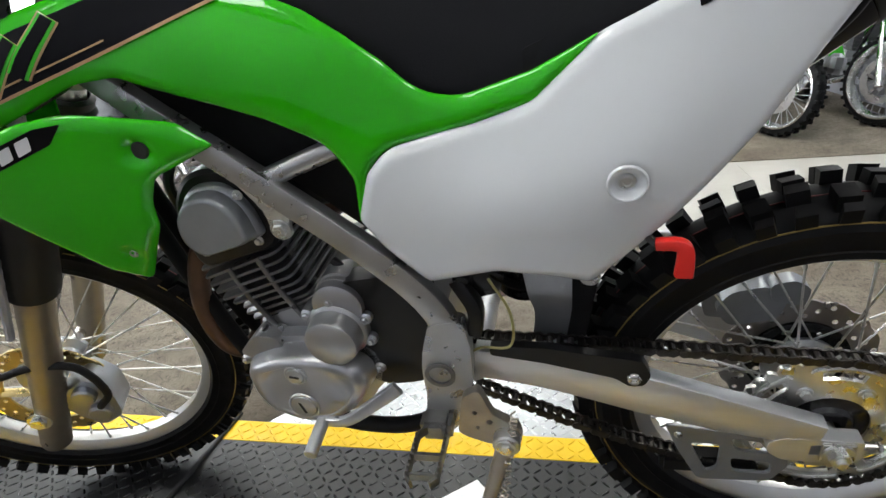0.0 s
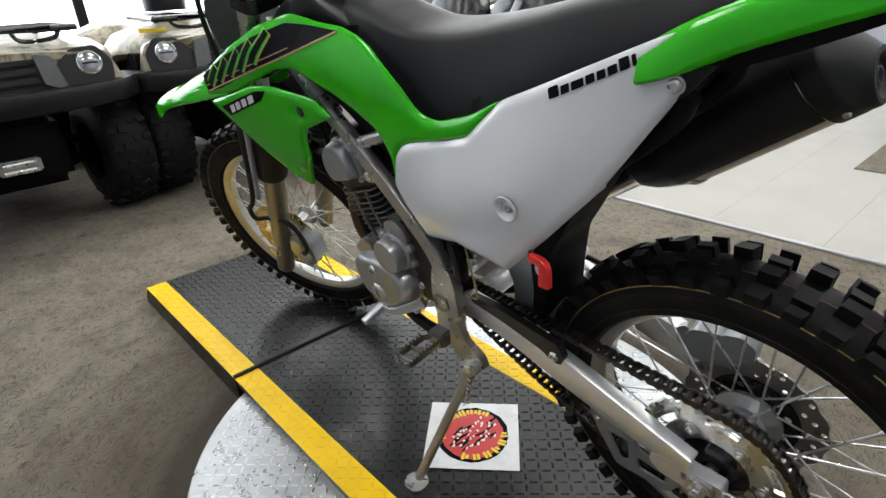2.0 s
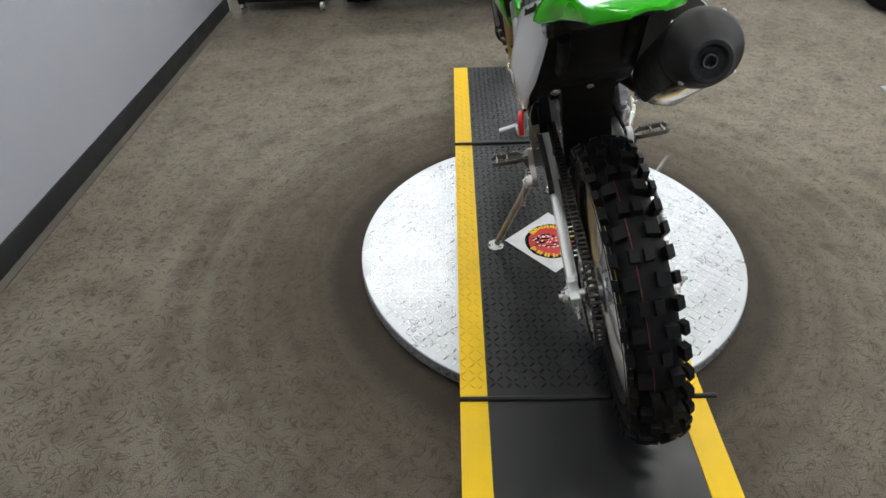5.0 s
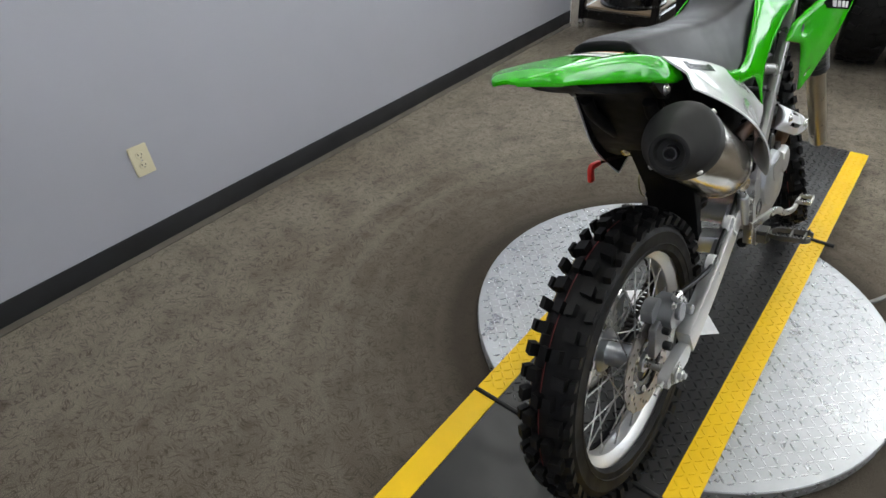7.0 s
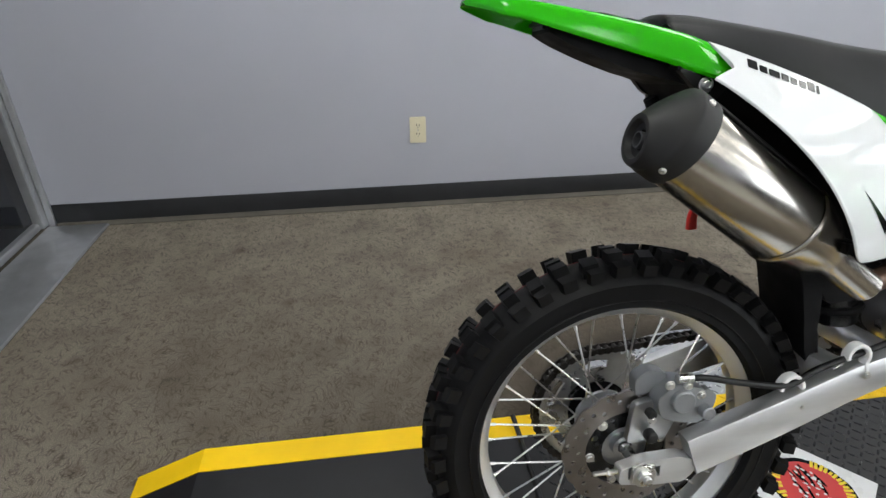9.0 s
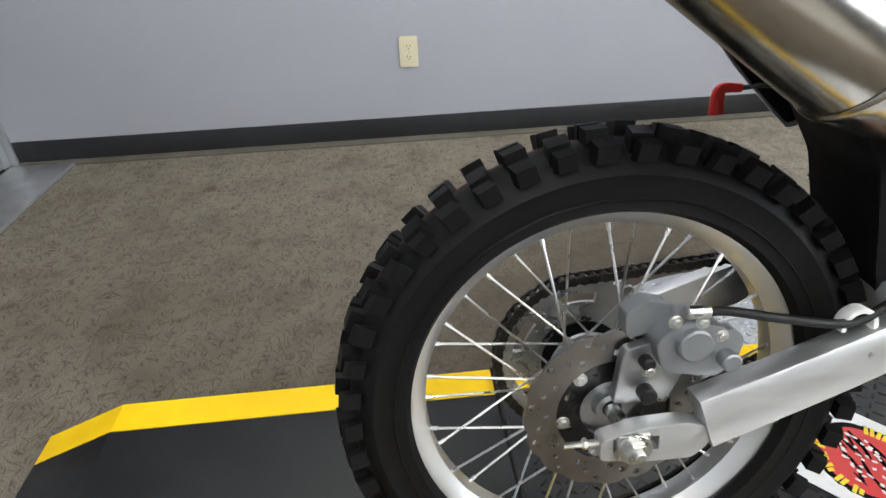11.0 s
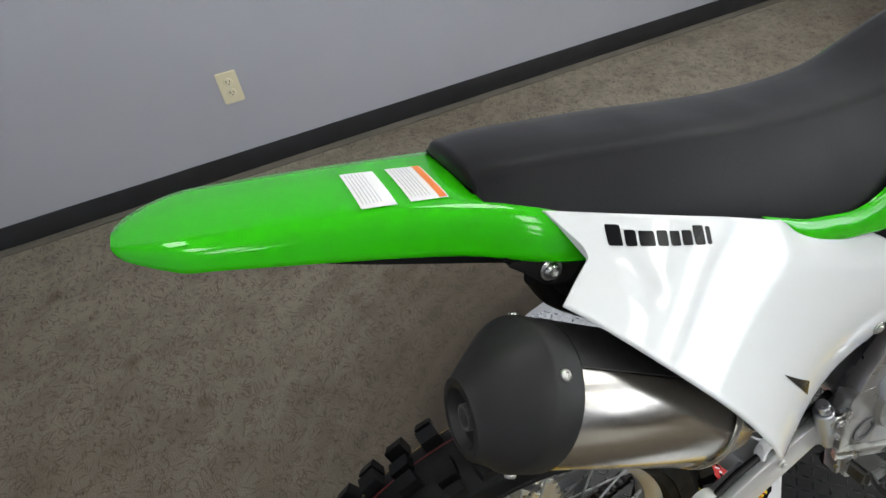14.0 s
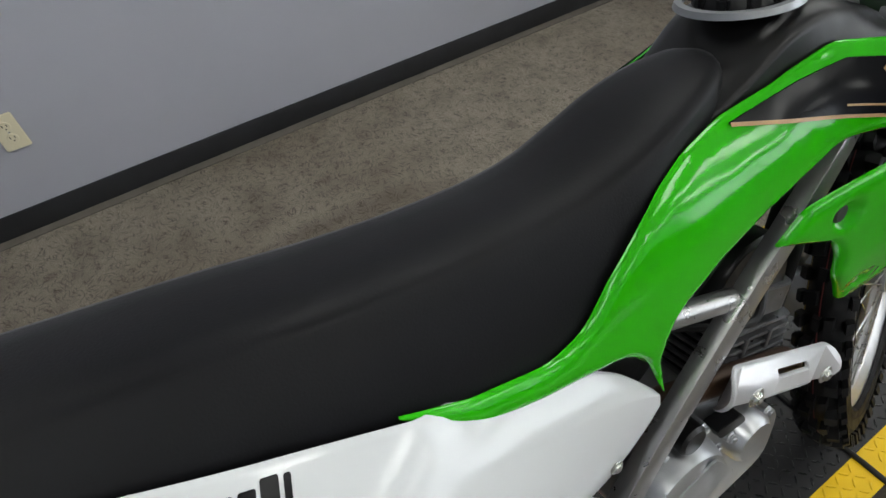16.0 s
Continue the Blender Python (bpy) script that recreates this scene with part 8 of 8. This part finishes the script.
for z in (0.105, 0.80, TOP - 0.02):
    bm = bmesh.new()
    for sy in (-1, 1):
        box(bm, (-HX + 0.023, sy * HY - 0.020, z - 0.032), (HX - 0.023, sy * HY + 0.020, z + 0.032), 0.004)
    for sx in (-1, 1):
        box(bm, (sx * HX - 0.020, -HY + 0.023, z - 0.032), (sx * HX + 0.020, HY - 0.023, z + 0.032), 0.004)
    part("rail", bm, "black_gloss", rack)
    bm = bmesh.new()
    box(bm, (-HX + 0.021, -HY + 0.021, z + 0.033), (HX - 0.021, HY - 0.021, z + 0.047), 0.003)
    part("shelf", bm, "ply", rack, "pale plywood shelf")
for z0, r, h in ((0.153, 0.235, 0.245), (0.399, 0.235, 0.235), (0.848, 0.225, 0.22), (1.069, 0.225, 0.22)):
    rimt = thing("wheel_rim", "glossy black alloy wheel rim lying on its side", "wheel rim", pose(-1.47, 3.47, z0), "wheel rims on the rack")
    bm = bmesh.new()
    lathe(bm, [(r - 0.03, 0.0), (r, 0.0), (r, 0.012), (r - 0.018, 0.022), (r - 0.03, h * 0.5), (r - 0.02, h - 0.022), (r, h - 0.010), (r, h), (r - 0.014, h), (r - 0.035, h - 0.03), (r - 0.045, h * 0.5), (r - 0.03, 0.02)], (0, 0, 0), (0, 0, 1), 48, cyclic_profile=True)
    part("barrel", bm, "black_gloss", rimt)
    bm = bmesh.new()
    lathe(bm, [(r - 0.012, h), (r - 0.008, h + 0.001), (r - 0.002, h), (r - 0.002, h - 0.004)], (0, 0, 0), (0, 0, 1), 48)
    part("lip", bm, "alu_bright", rimt, "bright machined rim lip")
    for k in range(5):
        bm = bmesh.new()
        m = Matrix.Rotation(2 * math.pi * k / 5 + z0, 4, "Z")
        box(bm, (0.02, -0.022, h - 0.06), (r - 0.03, 0.022, h - 0.03), 0.008, m=m)
        part("spoke", bm, "black_gloss", rimt)


def road_bike(at, label, paint, spoked, trim, R=0.305, tyre_w=0.12, group="motorcycles on display", steer=32.0, fairing=True):
    """A parked motorcycle on its stand; it faces -y, origin on the floor under its front axle."""
    b = thing("motorcycle", label, "motorcycle", at @ Matrix.Rotation(radians(8), 4, "Y"), group)
    S = Matrix.Rotation(radians(steer), 4, "Z")
    for nm, y, mm in (("front_wheel", 0.0, S), ("rear_wheel", 1.42, I4)):
        m = Matrix.Translation((0, y, R)) @ mm
        ri = R - (0.075 if not spoked else 0.058)
        bm = bmesh.new()
        lathe(bm, [(ri + 0.006, -0.045), (ri - 0.012, -0.040), (ri - 0.022, 0), (ri - 0.012, 0.040), (ri + 0.006, 0.045), (ri - 0.004, 0.050), (ri - 0.030, 0.012), (ri - 0.030, -0.012), (ri - 0.004, -0.050)], (0, 0, 0), (1, 0, 0), 48, cyclic_profile=True)
        wheel_o = part(nm, bm, "alu_bright" if trim else "black_gloss", b, at=m)
        bm = bmesh.new()
        ring_tyre(bm, R - (0.012 if spoked else 0.0), ri, tyre_w)
        ty = part("tyre", bm, "tyre", wheel_o)
        if spoked:
            bm = bmesh.new()
            lug_blocks(bm, R - 0.012, tyre_w, 30, 0.012, (-0.034, 0.034, 0.0), 0.022, 0.026, 0.0)
            tagged(part("tread_block_rest", bm, "tyre", wheel_o, smooth=0), kind="stuff")
        bm = bmesh.new()
        lathe(bm, [(0.0001, -0.05), (0.030, -0.05), (0.036, -0.03), (0.030, 0.0), (0.036, 0.03), (0.030, 0.05), (0.0001, 0.05)], (0, 0, 0), (1, 0, 0), 20)
        part("hub", bm, "alu", wheel_o)
        n = 28 if spoked else 6
        for k in range(n):
            a = 2 * math.pi * k / n
            bm = bmesh.new()
            if spoked:
                a2 = a + (0.45 if (k // 2) % 2 else -0.45)
                s = 0.028 if k % 2 else -0.028
                cyl(bm, (s, 0.03 * math.cos(a2), 0.03 * math.sin(a2)), (0, (ri - 0.02) * math.cos(a), (ri - 0.02) * math.sin(a)), 0.0022, n=5)
            else:
                bar(bm, [(0, 0.025 * math.cos(a), 0.025 * math.sin(a)), (0, (ri - 0.02) * math.cos(a + 0.12), (ri - 0.02) * math.sin(a + 0.12))], 0.035, (0.045, 0.026), smooth=False)
            part("spoke", bm, "chrome" if spoked else ("alu_bright" if trim else "black_gloss"), wheel_o)
        bm = bmesh.new()
        lathe(bm, [(0.095, -0.062), (0.145, -0.062), (0.145, -0.058), (0.095, -0.058)], (0, 0, 0), (1, 0, 0), 36, cyclic_profile=True)
        for k in range(5):
            a = 2 * math.pi * k / 5
            bar(bm, [(-0.058, 0.03 * math.cos(a), 0.03 * math.sin(a)), (-0.058, 0.10 * math.cos(a + 0.3), 0.10 * math.sin(a + 0.3))], 0.004, 0.02, smooth=False)
        part("brake_disc", bm, "disc_steel", wheel_o)
    up = Vector((0, 0.42, 0.90)).normalized()
    for s in (-1, 1):
        bm = bmesh.new()
        o = S @ Vector((s * 0.085, 0, 0)) + Vector((0, 0, R))
        lathe(bm, [(0.0001, -0.04), (0.024, -0.04), (0.026, 0.0), (0.026, 0.30), (0.019, 0.31), (0.019, 0.55), (0.026, 0.56), (0.026, 0.72), (0.0001, 0.72)], o, up, 16)
        part("fork_leg", bm, "alu_bright" if trim else "black_gloss", b, "bright fork leg" if trim else "")
    bm = bmesh.new()
    rings = []
    for k in range(11):
        a = radians(20 + 130 * k / 10)
        c = S @ Vector((0, -math.cos(a) * (R + 0.03), math.sin(a) * (R + 0.03))) + Vector((0, 0, R + (0.16 if spoked else 0.0)))
        hw = 0.068
        rings.append([c + S @ Vector((x, 0, z)) for x, z in ((-hw, -0.03), (-hw * 0.6, 0), (hw * 0.6, 0), (hw, -0.03), (hw * 0.5, -0.008), (-hw * 0.5, -0.008))])
    loft(bm, rings)
    part("front_mudguard", bm, paint, b, smooth=40)
    hd = Vector((0, 0.30, R + 0.68))
    bm = bmesh.new()
    tube(bm, [hd + S @ Vector((-0.36, 0.16, 0.10)), hd + S @ Vector((-0.16, 0.02, 0.12)), hd + S @ Vector((0, 0, 0.06)), hd + S @ Vector((0.16, 0.02, 0.12)), hd + S @ Vector((0.36, 0.16, 0.10))], 0.013, 10)
    part("handlebar", bm, "black_gloss", b)
    bm = bmesh.new()
    lathe(bm, [(0.0001, -0.09), (0.06, -0.07), (0.085, -0.01), (0.088, 0.03), (0.0001, 0.03)], hd + S @ Vector((0, -0.14, -0.06)), S @ Vector((0, -1, 0)), 24)
    hl = part("headlight", bm, paint if fairing else "black_plastic", b)
    bm = bmesh.new()
    lathe(bm, [(0.080, 0.031), (0.05, 0.042), (0.0001, 0.046)], hd + S @ Vector((0, -0.14, -0.06)), S @ Vector((0, -1, 0)), 24)
    part("lens", bm, "lens", hl)
    rows = [(0.34, 0.86, 0.06, 0.72, 0.08), (0.44, 0.95, 0.11, 0.70, 0.13), (0.60, 0.95, 0.13, 0.70, 0.14), (0.76, 0.86, 0.10, 0.70, 0.11), (0.84, 0.80, 0.07, 0.70, 0.08)]
    section_loft("tank", interp(rows, 18), paint, b)
    rows = [(0.80, 0.80, 0.09, 0.70, 0.12), (0.95, 0.78, 0.12, 0.68, 0.14), (1.15, 0.80, 0.11, 0.70, 0.13), (1.30, 0.87, 0.09, 0.78, 0.11), (1.58, 0.90, 0.06, 0.84, 0.08)]
    section_loft("seat", interp(rows, 18), "seat", b)
    bm = bmesh.new()
    box(bm, (-0.15, 0.44, 0.28), (0.15, 0.88, 0.46), 0.05)
    cyl(bm, (-0.18, 0.68, 0.38), (0.18, 0.68, 0.38), 0.10, n=24, bevel=0.02)
    part("engine", bm, "fin" if not trim else "alu", b, "dark cast engine")
    bm = bmesh.new()
    for k in range(7):
        box(bm, (-0.10, 0.42 + k * 0.004, 0.47 + k * 0.026), (0.10, 0.60 + k * 0.004, 0.484 + k * 0.026), 0.004)
    box(bm, (-0.085, 0.45, 0.46), (0.085, 0.58, 0.66), 0.01)
    part("cylinder", bm, "fin", b)
    bm = bmesh.new()
    for s in (-1, 1):
        tube(bm, [(s * 0.05, 0.30, 0.80), (s * 0.13, 0.55, 0.66), (s * 0.13, 0.88, 0.42), (s * 0.10, 0.92, 0.30)], 0.018, 8)
        tube(bm, [(s * 0.04, 0.28, 0.76), (s * 0.08, 0.36, 0.45), (s * 0.10, 0.44, 0.28), (s * 0.10, 0.90, 0.27)], 0.015, 8)
        tube(bm, [(s * 0.10, 0.88, 0.42), (s * 0.11, 1.15, 0.36), (s * 0.10, 1.42, R)], 0.022, 8)
        tube(bm, [(s * 0.09, 0.84, 0.66), (s * 0.08, 1.20, 0.74), (s * 0.05, 1.50, 0.82)], 0.013, 8)
    part("frame", bm, "black_gloss", b)
    bm = bmesh.new()
    tube(bm, [(-0.04, 0.44, 0.58), (-0.06, 0.34, 0.50), (-0.09, 0.36, 0.30), (-0.15, 0.70, 0.22), (-0.17, 1.00, 0.26)], 0.02, 10)
    tube(bm, [(-0.17, 0.98, 0.26), (-0.175, 1.10, 0.29), (-0.18, 1.60, 0.42)], [0.025, 0.045, 0.045], 14)
    part("exhaust", bm, "alu_bright" if trim else "muffler", b, "bright metal exhaust")
    if fairing:
        rows = [(0.06, 0.86, 0.05, 0.76, 0.08), (0.14, 1.00, 0.10, 0.70, 0.16), (0.26, 1.05, 0.14, 0.62, 0.20), (0.42, 0.96, 0.16, 0.56, 0.21), (0.56, 0.80, 0.14, 0.52, 0.18)]
        section_loft("fairing", interp(rows, 18), paint, b)
    for s in (-1, 1):
        bm = bmesh.new()
        slab(bm, round_poly([(0.30, 0.84), (0.50, 0.74), (0.44, 0.56), (0.32, 0.66)], 0.02), lambda u, v, w: (s * (0.125 + w), u, v), 0.02, 0.005)
        part("side_cover", bm, paint, b)
        bm = bmesh.new()
        slab(bm, round_poly([(0.84, 0.72), (1.18, 0.74), (1.10, 0.58), (0.92, 0.54)], 0.02), lambda u, v, w: (s * (0.105 + w), u, v), 0.02, 0.005)
        part("side_cover", bm, paint, b)
    rows = [(1.30, 0.86, 0.08, 0.80, 0.10), (1.55, 0.90, 0.07, 0.86, 0.085), (1.72, 0.88, 0.05, 0.85, 0.06), (1.82, 0.84, 0.04, 0.81, 0.05)]
    section_loft("rear_mudguard", interp(rows, 12), paint, b)
    bm = bmesh.new()
    tube(bm, [(0.12, 0.80, 0.28), (0.22, 0.86, 0.10), (0.25, 0.87, 0.048)], 0.010, 8)
    part("side_stand", bm, "steel", b)
    return b


sport = road_bike(pose(2.92, 2.50, 0.004), "black road motorcycle with polished cast wheels on the carpet", "black_gloss", False, True)
copy_thing(sport, pose(2.38, 2.86, 0.004) @ Matrix.Rotation(radians(8), 4, "Y"))
cruiser = road_bike(pose(3.62, 2.28, 0.004), "black standard motorcycle with black wheels, parked in a row", "black_gloss", False, False, fairing=False)
copy_thing(cruiser, pose(4.98, 2.32, 0.004) @ Matrix.Rotation(radians(8), 4, "Y"))
silver = road_bike(pose(4.25, 2.62, 0.004), "dark motorcycle with bright wire-spoked wheels in a row", "grey_shell", True, True, fairing=False)
copy_thing(silver, pose(5.90, 2.25, 0.004) @ Matrix.Rotation(radians(8), 4, "Y"))
dirt = road_bike(pose(3.62, -0.90, 0.014, rz=-90), "green off-road motorcycle with silver fork and spoked wheels", "green", True, True, 0.30, 0.085, "green off-road motorcycles", 32.0, False)
copy_thing(dirt, pose(3.72, -1.55, 0.014, rz=-90) @ Matrix.Rotation(radians(8), 4, "Y"))
copy_thing(dirt, pose(4.05, 0.40, 0.014, rz=-90) @ Matrix.Rotation(radians(8), 4, "Y"))
